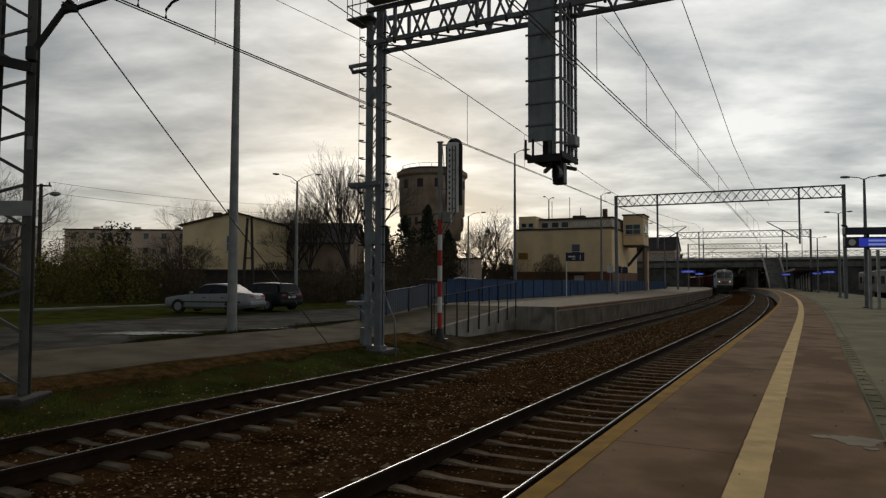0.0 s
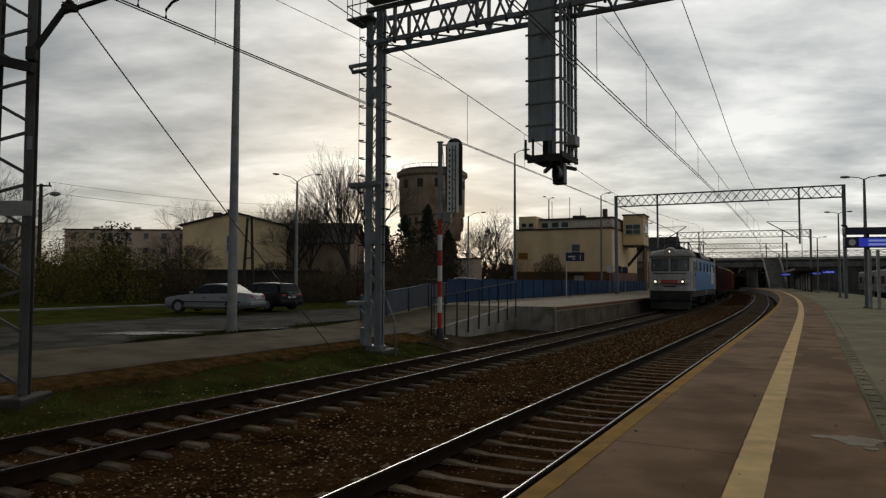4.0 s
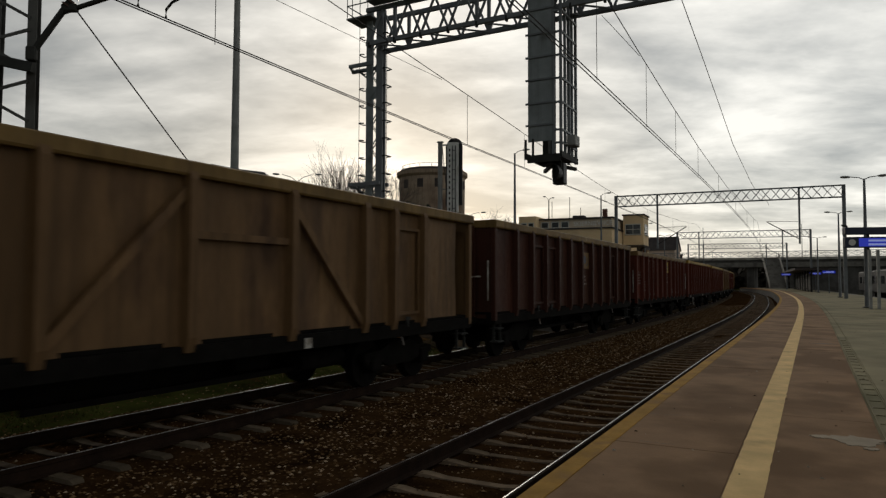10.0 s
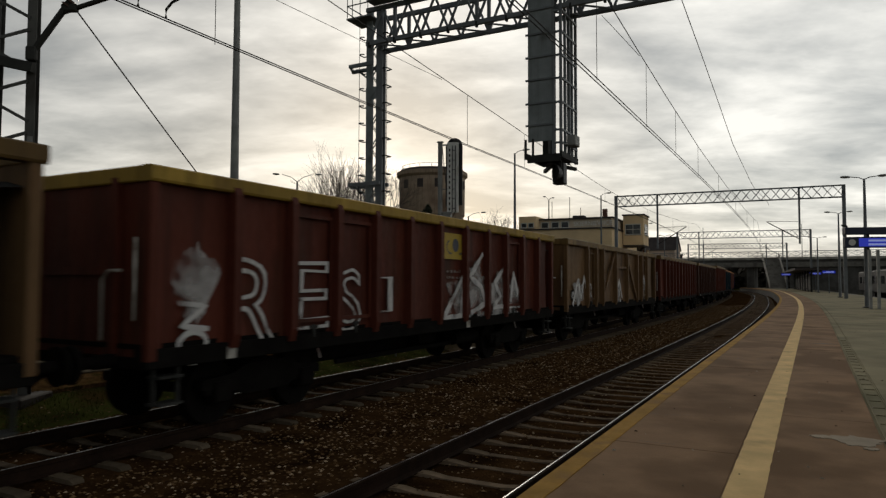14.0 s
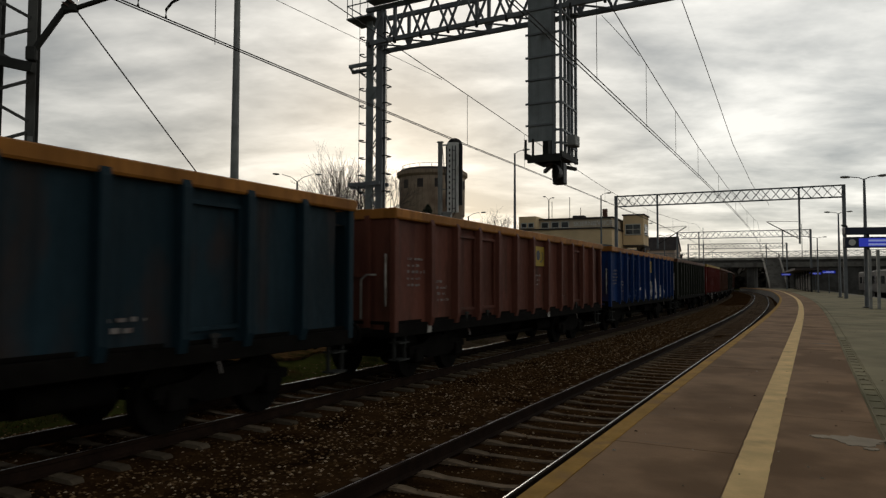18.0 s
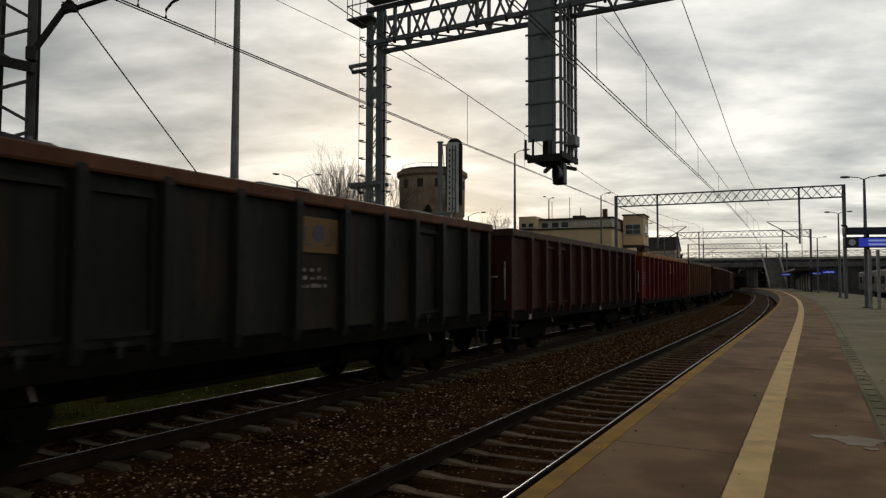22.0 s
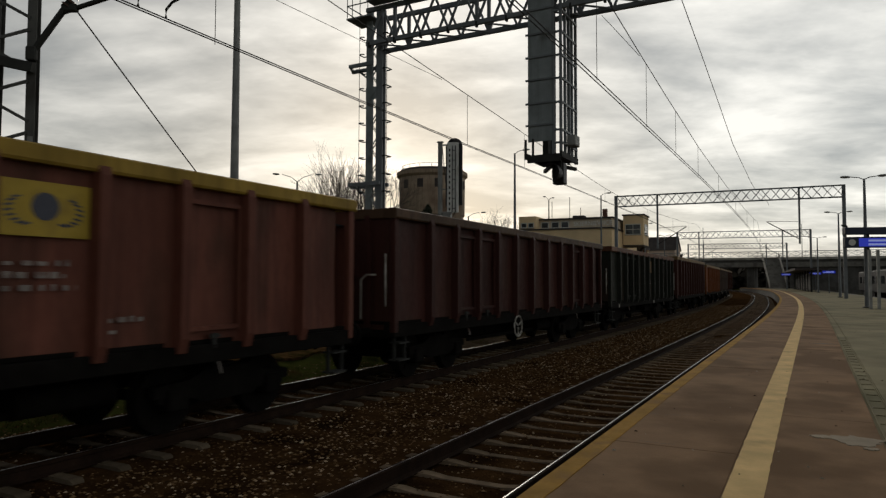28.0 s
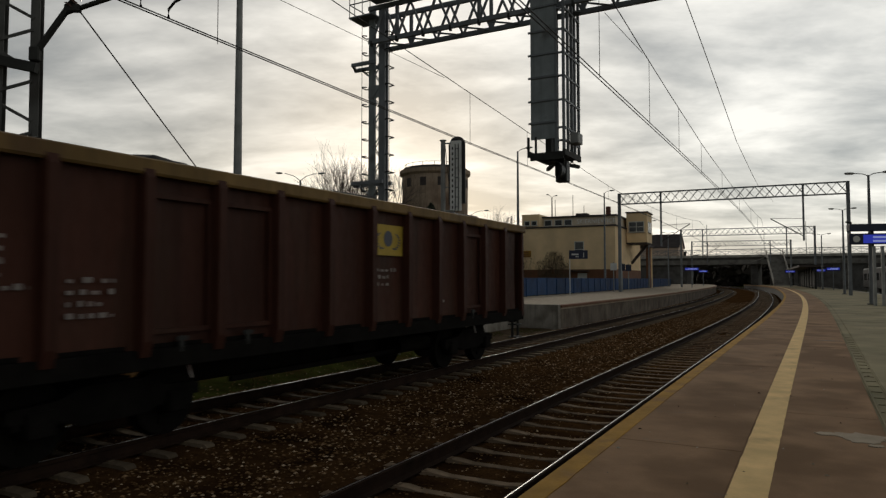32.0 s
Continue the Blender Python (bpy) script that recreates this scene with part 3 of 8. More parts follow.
def our_platform():
    pl = thing("platform", Matrix.Identity(4), "long curved island platform of brown paving and asphalt", "platform", "", "structure")
    z = PLAT
    wall = Mesh().sweep([[at(s, E2 - 0.12, -0.6), at(s, E2 - 0.12, z - 0.14), at(s, E2 - 0.5, z - 0.14), at(s, E2 - 0.5, -0.6)] for s in along(-40, 175, 2)])
    part("edge_wall", wall, M["dark_concrete"], pl)
    lip = Mesh().sweep([[at(s, E2, z - 0.14), at(s, E2 - 0.149, z - 0.14), at(s, E2 - 0.149, z - 0.004), at(s, E2 - 0.02, z - 0.004), at(s, E2, z - 0.02)] for s in along(-40, 175, 1)])
    part("edge_stone", lip, M["paving"], pl)
    part("yellow_edge_line", Mesh().sweep([[at(s, E2 - 0.003, z - 0.02), at(s, E2 - 0.02, z + 0.004), at(s, E2 - 0.176 - 0.012 * noise.noise((s * 5, 3, 0)), z + 0.004), at(s, E2 - 0.176 - 0.012 * noise.noise((s * 5, 3, 0)), z - 0.02)] for s in along(-40, 175, 0.25)]), M["yellow_line"], pl, "worn ochre edge line")
    # paving slabs between the edge and the drain, with joints
    rnd = random.Random(9)
    cuts = [-40]
    while cuts[-1] < 120:
        cuts.append(cuts[-1] + 2.0)
    for a, b in zip(cuts[:-1], cuts[1:]):
        for o0, o1 in ((E2 - 0.149, -7.86), (-7.86, -8.93)):
            j = 0.0016
            dz = rnd.uniform(-0.0015, 0.0015) + 0.003
            pts = [at(s, o0 - j, 0) for s in along(a + j, b - j, 1.0)] + [at(s, o1 + j, 0) for s in reversed(along(a + j, b - j, 1.0))]
            part("paving_slab", Mesh().slab([(p.x, p.y) for p in pts], z - 0.1, z - 0.004 + dz), M["paving"], pl)
    base = Mesh().sweep([[at(s, E2 - 0.43, z - 0.3), at(s, E2 - 0.43, z - 0.012), at(s, -15.0, z - 0.012), at(s, -15.0, z - 0.3)] for s in along(-40, 175, 2)])
    part("platform_base", base, M["asphalt"], pl)
    part("far_paving", Mesh().sweep([[at(s, E2 - 0.425, z - 0.012), at(s, -8.93, z - 0.012), at(s, -8.93, z - 0.002), at(s, E2 - 0.425, z - 0.002)] for s in along(120, 175, 2)]), M["paving"], pl)
    part("white_line", Mesh().sweep([[at(s, -7.872 + 0.009 * noise.noise((s * 7, 0, 0)), z - 0.02), at(s, -7.872 + 0.009 * noise.noise((s * 7, 0, 0)), z + 0.004), at(s, -8.112 + 0.010 * noise.noise((s * 7, 7, 0)), z + 0.004), at(s, -8.112 + 0.010 * noise.noise((s * 7, 7, 0)), z - 0.02)] for s in along(-20, 175, 0.15)]), M["cream_line"], pl, "faded cream safety line")
    # drain channel with cross bars
    for o in (-8.955, -9.115):
        part("drain_kerb", Mesh().sweep([[at(s, o, z - 0.05), at(s, o - 0.014, z - 0.05), at(s, o - 0.014, z + 0.002), at(s, o, z + 0.002)] for s in along(-40, 150, 1)]), M["asphalt"], pl)
    bars = Mesh()
    for s in along(-20, 9, 0.5):
        bars.beam(at(s, -8.98, z - 0.012), at(s, -9.10, z - 0.012), 0.012, 0.02)
    part("drain_grate", bars, M["asphalt"], pl)
    part("asphalt_deck", Mesh().sweep([[at(s, -9.135, z - 0.1), at(s, -9.135, z), at(s, -14.55, z), at(s, -14.55, z - 0.1)] for s in along(-40, 175, 1)]), M["asphalt"], pl, "grey-green worn asphalt")
    part("far_edge_line", Mesh().sweep([[at(s, -14.56, z - 0.1), at(s, -14.56, z + 0.004), at(s, -14.95, z + 0.004), at(s, -14.95, z - 0.1)] for s in along(-40, 175, 1)]), M["concrete"], pl, "pale concrete far edge")
    part("far_edge_wall", Mesh().sweep([[at(s, -14.7, -0.6), at(s, -14.7, z - 0.1), at(s, -14.95, z - 0.1), at(s, -14.95, -0.6)] for s in along(-40, 175, 2)]), M["dark_concrete"], pl)
    # worn patches
    rnd = random.Random(21)
    for s, o, sx, sy in ((7.7, -8.6, 0.5, 0.05), (20.0, -9.9, 0.5, 0.05)):
        pts = []
        for i in range(22):
            a = 2 * math.pi * i / 22
            k = 1 + 0.35 * noise.noise((math.cos(a) * 2 + s, math.sin(a) * 2, 0))
            p = at(s + math.sin(a) * sy * k, o - math.cos(a) * sx * k * 0.5, 0)
            pts.append((p.x, p.y))
        part("worn_patch", Mesh().slab(pts, z - 0.01, z + 0.003), M["concrete"], pl, "pale mortar patch")
    for q_, (cx, cy, rx, ry) in enumerate(((3.62, 6.05, 0.21, 0.20), (3.40, 6.20, 0.09, 0.06), (3.56, 5.74, 0.06, 0.04))):
        pts = []
        for i in range(40):
            a = 2 * math.pi * i / 40
            k = 1 + 0.4 * noise.noise((math.cos(a) * 2 + cx * 9, math.sin(a) * 2, 0)) + 0.2 * noise.noise((math.cos(a) * 6 + cx, math.sin(a) * 6, 0))
            pts.append((cx + rx * k * math.cos(a), cy + ry * k * math.sin(a)))
        part("worn_patch", Mesh().slab(pts, z - 0.01, z + 0.003 + 0.0015 * q_), M["mortar"], pl, "pale mortar patch")
    # short cracks across the paving
    rnd = random.Random(77)
    for i in range(26):
        s, o = rnd.uniform(-7, 24), rnd.uniform(-8.8, -7.0)
        cr, q = Mesh(), at(s, o, z + 0.001)
        th = turn_at(s) + math.pi / 2 + rnd.uniform(-0.35, 0.35)
        for k in range(rnd.randint(3, 9)):
            w = rnd.uniform(0.0015, 0.004)
            q2 = q + Vector((math.cos(th), math.sin(th), 0)) * rnd.uniform(0.05, 0.12)
            nn = Vector((-math.sin(th), math.cos(th), 0)) * w
            cr.add([q - nn, q2 - nn * 0.8, q2 + nn * 0.8, q + nn], [(0, 1, 2, 3)])
            q, th = q2, th + rnd.uniform(-0.4, 0.4)
        part("crack", cr, M["black"], pl, "dark hairline crack")
    # grit, butts and crumbs lying about
    lt = Mesh()
    for i in range(260):
        s, o = -7 + 34 * rnd.random() ** 1.4, rnd.uniform(-12.0, -6.95)
        c, r = at(s, o, z + 0.002), rnd.uniform(0.004, 0.013)
        a = rnd.random() * 6.28
        u, v = Vector((math.cos(a), math.sin(a), 0)) * r * rnd.uniform(1, 2.2), Vector((-math.sin(a), math.cos(a), 0)) * r
        lt.add([c - u, c - v, c + u, c + v, c + Vector((0, 0, r))], [(0, 1, 4), (1, 2, 4), (2, 3, 4), (3, 0, 4)])
    tagged(part("grit", lt, M["litter"]), "grit and small litter on the paving", "litter", "", "stuff")


our_platform()


def verge_grass():
    """Blades and dead leaves on the bank beside the far track, and ragged tufts along the path."""
    rnd = random.Random(12)
    for name, mat, n, label, cat in (("verge_grass", "blade", 34000, "short ragged grass on the verge", "grass"), ("dead_leaves", "leaf", 17000, "brown dead leaves and weeds on the verge", "leaves")):
        mb = Mesh()
        for i in range(n):
            s = -9 + 36 * rnd.random() ** 1.3
            o = rnd.uniform(2.5, 4.9) if rnd.random() < 0.75 else rnd.uniform(8.0, 9.2)
            if name == "dead_leaves" and rnd.random() < 0.6:
                o = rnd.uniform(3.75, 4.95) + 0.3 * noise.noise((s * 0.5, 0, 0))
            if noise.noise((s * 0.6, o * 0.6, 4.0)) < (-0.05 if name == "verge_grass" else -0.3):
                continue
            if (11.5 < s and o > 4.0) or (s < 3.0 and o > 7.5):
                continue
            c = at(s, o, lift(o, s) + 0.04)
            a = rnd.random() * 6.28
            if name == "verge_grass":
                h, w = rnd.uniform(0.02, 0.09) * (0.5 if o > 4.1 and o < 6 else 2.6 if o > 7 else 1.0), 0.007
                d = Vector((math.cos(a), math.sin(a), 0))
                tip = c + Vector((rnd.uniform(-0.05, 0.05), rnd.uniform(-0.05, 0.05), h))
                mb.add([c - d * w, c + d * w, tip], [(0, 1, 2)])
            else:
                k = rnd.uniform(0.012, 0.03)
                d, e_ = Vector((math.cos(a), math.sin(a), rnd.uniform(-0.3, 0.3))) * k, Vector((-math.sin(a), math.cos(a), rnd.uniform(-0.3, 0.3))) * k * 0.6
                c = c + Vector((0, 0, rnd.uniform(0, 0.06)))
                mb.add([c - d, c - e_, c + d, c + e_], [(0, 1, 2, 3)])
        tagged(part(name, mb, M[mat]), label, cat, "", "stuff")


verge_grass()


# ---- the platform across, its ramp, fence and furniture ----
def far_platform():
    pl = thing("far_platform", Matrix.Identity(4), "concrete side platform with a ramp at its end", "platform", "", "structure")
    z = PLAT1
    E1 = 2.15

    def edge(s):
        return float(np.interp(s, (21, 60, 120, 170), (E1, 2.2, 2.0, 2.0)))

    ss = along(21, 175, 2)
    part("deck", Mesh().sweep([[at(s, edge(s) + 0.02, z - 0.2), at(s, edge(s) + 0.02, z), at(s, 9.2 + 0.012 * (s - 21), z), at(s, 9.2 + 0.012 * (s - 21), z - 0.2)] for s in ss]), M["mortar"], pl, "pale worn paving")
    part("front_wall", Mesh().sweep([[at(s, edge(s) + 0.06, -0.6), at(s, edge(s) + 0.06, z - 0.1), at(s, edge(s) + 0.36, z - 0.1), at(s, edge(s) + 0.36, -0.6)] for s in ss]), M["grimy_wall"], pl)
    part("edge_stone", Mesh().sweep([[at(s, edge(s) - 0.04, z - 0.12), at(s, edge(s) - 0.04, z + 0.004), at(s, edge(s) + 0.3, z + 0.004), at(s, edge(s) + 0.3, z - 0.12)] for s in ss]), M["plinth"], pl, "rusty brown edge coping")
    part("end_wall", Mesh().sweep([[at(20.7, o, -0.6), at(21.0, o, -0.6), at(21.0, o, z + 0.02), at(20.7, o, z + 0.02)] for o in (2.2, 4.4)]), M["stained_wall"], pl, "stained concrete end wall")
    # ramp
    lo, hi = 11.5, 21.0
    part("ramp_deck", Mesh().sweep([[at(s, 4.35, -0.5), at(s, 4.35, 0.1 + (z - 0.1) * (s - lo) / (hi - lo)), at(s, 8.6, 0.22 + (z - 0.22) * (s - lo) / (hi - lo)), at(s, 8.6, -0.5)] for s in along(lo, hi, 1)]), M["path"], pl)
    part("ramp_wall", Mesh().sweep([[at(s, 4.2, -0.6), at(s, 4.2, 0.12 + (z - 0.05) * (s - lo) / (hi - lo)), at(s, 4.36, 0.12 + (z - 0.05) * (s - lo) / (hi - lo)), at(s, 4.36, -0.6)] for s in along(lo + 1.2, hi, 1)]), M["stained_wall"], pl, "pale stained concrete ramp wall")


def railing(name, s0, s1, off, z_of, height, gap, label):
    rl = thing(name, frame_at(s0, off, z_of(s0)), label, "railing")
    inv = rl.matrix_basis.inverted()
    for s in along(s0, s1, gap):
        p = at(s, off, z_of(s))
        part("post", Mesh().rod(inv @ (p - Vector((0, 0, 0.55))), inv @ (p + Vector((0, 0, height))), 0.032, n=8), M["dark_steel"], rl)
    pts = [inv @ (at(s, off, z_of(s) + height)) for s in along(s0, s1, gap)]
    part("handrail", Mesh().tube(pts, 0.025), M["dark_steel"], rl)
    return rl


def fence(s0, s1, off_of_s, z_of, height, gap, mat, label):
    fe = thing("platform_fence", frame_at(s0, off_of_s(s0), z_of(s0)), label, "fence")
    inv = fe.matrix_basis.inverted()
    for a, b in zip(along(s0, s1, gap)[:-1], along(s0, s1, gap)[1:]):
        pa, pb = at(a + 0.03, off_of_s(a), z_of(a)), at(b - 0.03, off_of_s(b), z_of(b))
        mb = Mesh()
        d = pb - pa
        nrm = Vector((-d.y, d.x, 0)).normalized()
        n = 10
        # trapezoid-profiled sheet
        rings = []
        for i in range(n * 2 + 1):
            q = pa + d * (i / (2 * n)) + nrm * (0.010 if i % 2 else 0.0)
            rings.append([inv @ (q + Vector((0, 0, 0.06))), inv @ (q + Vector((0, 0, height - 0.03))), inv @ (q + nrm * 0.012 + Vector((0, 0, height - 0.03))), inv @ (q + nrm * 0.012 + Vector((0, 0, 0.06)))])
        mb.sweep(rings)
        pn = part("fence_panel", mb, mat, fe)
        part("top_rail", Mesh().beam(inv @ (pa + Vector((0, 0, height))), inv @ (pb + Vector((0, 0, height))), 0.06, 0.05), M["blue_fence"], pn)
    for s in along(s0, s1, gap):
        p = at(s, off_of_s(s), z_of(s))
        part("post", Mesh().beam(inv @ (p - Vector((0, 0, 0.2))), inv @ (p + Vector((0, 0, height + 0.03))), 0.08), mat, fe)
    return fe


def z_ramp(s):
    return float(np.interp(s, (11.5, 21), (0.12, PLAT1)))


far_platform()
railing("ramp_railing", 12.38, 20.72, 4.16, lambda s: z_ramp(s) + 0.05, 1.16, 1.0425, "dark steel ramp railing on a concrete wall")
fence(13.6, 22, lambda s: float(np.interp(s, (13, 22), (8.2, 8.6))), lambda s: z_ramp(s) + 0.05, 1.08, 2.1, M["grey_fence"], "dull blue-grey sheet fence along the ramp")
fence(22.0, 130, lambda s: float(np.interp(s, (22, 40, 130), (8.6, 9.3, 10.3))), lambda s: PLAT1, 1.3, 2.5, M["blue_fence"], "dark blue sheet metal fence behind the platform")


# ---- poles, lamps, portals ----
def lamp_post(name, base, height, heads, azim, label, mat="steel", reach=0.9, rise=0.17, group="street lamps", r0=0.085, r1=0.05):
    """A tapered post with one or two drooping lamp arms."""
    lp = thing(name, pose(*base, 0, 0, azim), label, "street lamp", group)
    part("post", Mesh().rod((0, 0, 0), (0, 0, height * 0.45), r0 * 1.25, r0, 12).rod((0, 0, height * 0.45), (0, 0, height), r0, r1, 12), M[mat], lp)
    part("base_plate", Mesh().box(-0.2, 0.2, -0.2, 0.2, -0.05, 0.06, c=0.01), M["dark_concrete"], lp)
    for i in range(heads):
        d = 1 if i == 0 else -1
        arm = part("arm", Mesh().tube([(0, 0, height - 0.05), (d * reach * 0.3, 0, height + rise * 0.6), (d * reach * 0.75, 0, height + rise)], 0.025, 8), M[mat], lp)
        head = Mesh()
        rings = []
        for t, w, h in ((0, 0.04, 0.03), (0.15, 0.1, 0.06), (0.5, 0.14, 0.075), (0.85, 0.12, 0.06), (1, 0.04, 0.03)):
            x = d * (reach - 0.2 + t * 0.5)
            rings.append([(x, w * math.cos(a), height + rise + h * math.sin(a) + t * 0.02) for a in [2 * math.pi * k / 10 for k in range(10)]])
        head.sweep(rings, smooth=True)
        part("lamp_head", head, M["galv"], arm)
    return lp


def left_mast():
    b = at(-3.0, 4.35, 0.0)
    ms = thing("catenary_mast", pose(b.x + 0.24, b.y, 0.0, 0, 0, 0), "weathered grey lattice steel catenary mast on a concrete footing", "mast", "overhead line masts")
    part("footing", Mesh().box(-0.85, 0.50, -0.55, 0.45, -0.6, 0.0, c=0.03), M["timber"], ms, "dark concrete footing")
    for x, t in ((0.25, 0.21), (-0.47, -0.41)):
        part("leg", Mesh().sweep([[(x0 - 0.085, -0.10, z), (x0 + 0.085, -0.10, z), (x0 + 0.085, -0.085, z), (x0 + 0.01, -0.085, z), (x0 + 0.01, 0.015, z), (x0 + 0.085, 0.015, z), (x0 + 0.085, 0.03, z), (x0 - 0.085, 0.03, z), (x0 - 0.085, 0.015, z), (x0 - 0.01, 0.015, z), (x0 - 0.01, -0.085, z), (x0 - 0.085, -0.085, z)] for x0, z in ((x, 0.0), (t, 9.8))]), M["mast_grey"], ms)
    for k in range(-5, 7):
        z = 4.50 + 0.94 * k
        if z > 0:
            part("lacing_bar", Mesh().beam((-0.42, -0.11, z), (0.2, -0.11, z + 0.17), 0.03, 0.055), M["mast_grey"], ms)
        part("lacing_bar", Mesh().beam((0.2, -0.11, max(0.08, z + 0.38)), (-0.42, -0.11, z + 0.72), 0.03, 0.055), M["mast_grey"], ms)
    part("plain_plate", Mesh().box(-0.60, 0.34, -0.14, -0.12, 3.17, 3.44), M["galv"], ms, "bare grey metal plate")
    part("patch_plate", Mesh().box(0.21, 0.30, -0.125, -0.105, 4.36, 4.60), M["galv"], ms, "small pale plate")
    part("bracket_beam", Mesh().beam((-1.2, -0.2, 6.14), (0.33, -0.2, 5.82), 0.12, 0.17), M["dark_steel"], ms)
    strut = part("strut", Mesh().rod((0.26, -0.14, 6.10), (0.92, -0.14, 7.06), 0.06, n=10), M["dark_steel"], ms)
    part("strut_foot", Mesh().box(0.17, 0.36, -0.21, -0.10, 5.96, 6.22, c=0.02), M["dark_steel"], strut)
    for k in range(4):
        q = Vector((0.86 + 0.055 * k, -0.14, 6.97 + 0.08 * k))
        part("insulator", Mesh().rod(q, q + Vector((0.02, 0, 0.03)), 0.11, 0.08, 12), M["insulator"], strut)
    part("clamp", Mesh().box(0.78, 1.06, -0.2, -0.08, 6.86, 7.0, c=0.02), M["dark_steel"], strut)
    part("registration_arm", Mesh().tube([(0.80, -0.14, 6.85), (1.57, -0.16, 7.10), (2.4, -0.3, 7.36), (3.2, -0.6, 7.62)], 0.045, 8), M["dark_steel"], ms)
    return ms


left_mast()
p = at(6.9, 8.8, 0.28)
lamp_post("lamp_pole", (p.x, p.y, p.z), 13.5, 2, 20, "tall grey tapered lamp pole beside the path", "galv", r0=0.135, r1=0.09)


def gantry():
    m = frame_at(8.0, 3.75, -0.15)
    g = thing("signal_gantry", m, "grey steel lattice signal gantry across both tracks", "signal gantry")
    # local x along the line, local y to the left of it
    part("footing", Mesh().box(-0.5, 0.5, -0.6, 0.65, -0.4, 0.06, c=0.03), M["dark_concrete"], g)
    part("column", Mesh().box(-0.05, 0.05, 0.16, 0.39, 0.06, 10.9, c=0.008), M["mast_paint"], g)
    for x in (-0.11, 0.11):
        part("column_channel", Mesh().box(x - 0.02, x + 0.02, -0.26, -0.05, 0.06, 10.9, c=0.006), M["steel"], g)
        part("channel_flange", Mesh().box(min(x, x * 0.4), max(x, x * 0.4), -0.275, -0.25, 0.06, 10.9), M["steel"], g)
    part("base_shoe", Mesh().box(-0.2, 0.2, -0.32, 0.45, 0.06, 0.16, c=0.01).box(-0.03, 0.03, 0.36, 0.56, 0.1, 0.7), M["steel"], g)
    zz = 0.4
    while zz < 9.9:
        for x in (-0.06, 0.06):
            part("lacing_bar", Mesh().beam((x, -0.1, zz), (x, 0.2, zz + 0.4), 0.05, 0.012), M["steel"], g)
            part("lacing_bar", Mesh().beam((x, 0.2, zz + 0.4), (x, -0.1, zz + 0.8), 0.05, 0.012), M["steel"], g)
        zz += 0.8
    for z in (3.35, 8.0, 0.75):
        part("batten_plate", Mesh().box(-0.07, -0.052, -0.25, 0.38, z, z + 0.40), M["mast_paint"], g)
    for z, y0 in ((9.05, -0.02), (5.20, -0.30), (1.42, 0.10)):
        br = part("bracket_platform", Mesh().box(-0.30, -0.22, y0, 0.90, z, z + 0.11), M["steel"], g)
        part("bracket_bar", Mesh().box(0.22, 0.30, y0, 1.16, z, z + 0.11), M["steel"], br)
        part("end_bar", Mesh().beam((-0.26, 0.86, z + 0.05), (0.26, 1.12, z + 0.05), 0.07, 0.09), M["steel"], br)
        part("bracket_stay", Mesh().beam((0.0, 0.42, z - 0.28), (0.0, 0.80, z + 0.02), 0.05), M["steel"], br)
    z = 2.2
    while z < 10.2:
        for y in (-0.30, 0.41):
            k = math.copysign(1, y)
            part("hoop", Mesh().tube([(-0.12, y, z), (-0.2, y + 0.08 * k, z), (-0.15, y + 0.17 * k, z), (0.1, y + 0.18 * k, z), (0.14, y, z)], 0.02, 6), M["dark_steel"], g)
        z += 0.56
    for y in (-0.47, 0.58):
        part("ladder_rail", Mesh().rod((-0.15, y, 2.0), (-0.15, y, 10.6), 0.010, n=6), M["dark_steel"], g)
    part("cable_pipe", Mesh().tube([(-0.25, -0.46, 2.6), (-0.3, -0.5, 1.9), (-0.35, -0.75, 1.4), (-0.35, -0.95, 1.0), (-0.35, -1.0, -0.1)], 0.03, 8), M["galv"], g)
    # beam: box truss to the right, over the tracks
    z0, z1, L, hw = 9.68, 10.75, 15.0, 0.42
    for x in (-hw, hw):
        for z in (z0, z1):
            part("chord", Mesh().beam((x, 0.12, z), (x, -L, z), 0.11, 0.13), M["steel"], g)
    n = 16
    for i in range(n):
        ya, yb = 0.0 - i * L / n, 0.0 - (i + 1) * L / n
        ym = (ya + yb) / 2
        for x in (-hw, hw):
            part("lacing_bar", Mesh().beam((x, ya, z0), (x, ym, z1), 0.06, 0.06), M["steel"], g)
            part("lacing_bar", Mesh().beam((x, ym, z1), (x, yb, z0), 0.06, 0.06), M["steel"], g)
            if i % 3 == 1:
                part("upright", Mesh().beam((x, ya, z0), (x, ya, z1), 0.09, 0.09), M["steel"], g)
        part("cross_bar", Mesh().beam((-hw, ya, z0), (hw, yb, z0), 0.05, 0.04), M["steel"], g)
        part("walkway_stub", Mesh().beam((-hw - 0.02, ya, z0 - 0.14), (-hw - 0.02, ya, z0 + 0.02), 0.06, 0.1), M["dark_steel"], g)
    part("walkway", Mesh().box(-hw - 0.5, -hw - 0.06, -L, -0.2, z1 + 0.07, z1 + 0.11), M["steel"], g)
    part("landing", Mesh().box(-0.42, 0.42, 0.0, 0.92, z1 - 0.16, z1 - 0.11), M["steel"], g)
    part("landing_rail", Mesh().tube([(-0.4, 0.05, z1 + 0.3), (-0.4, 0.9, z1 + 0.3), (0.4, 0.9, z1 + 0.3)], 0.02), M["steel"], g)
    for y in (0.1, 0.4, 0.7, 1.0):
        part("landing_post", Mesh().rod((-0.4, min(y, 0.9), z1 - 0.12), (-0.4, min(y, 0.9), z1 + 0.9), 0.014, n=6), M["steel"], g)
    # the hanging signal cage
    ya, yb, yd = -5.40, -6.12, -6.33
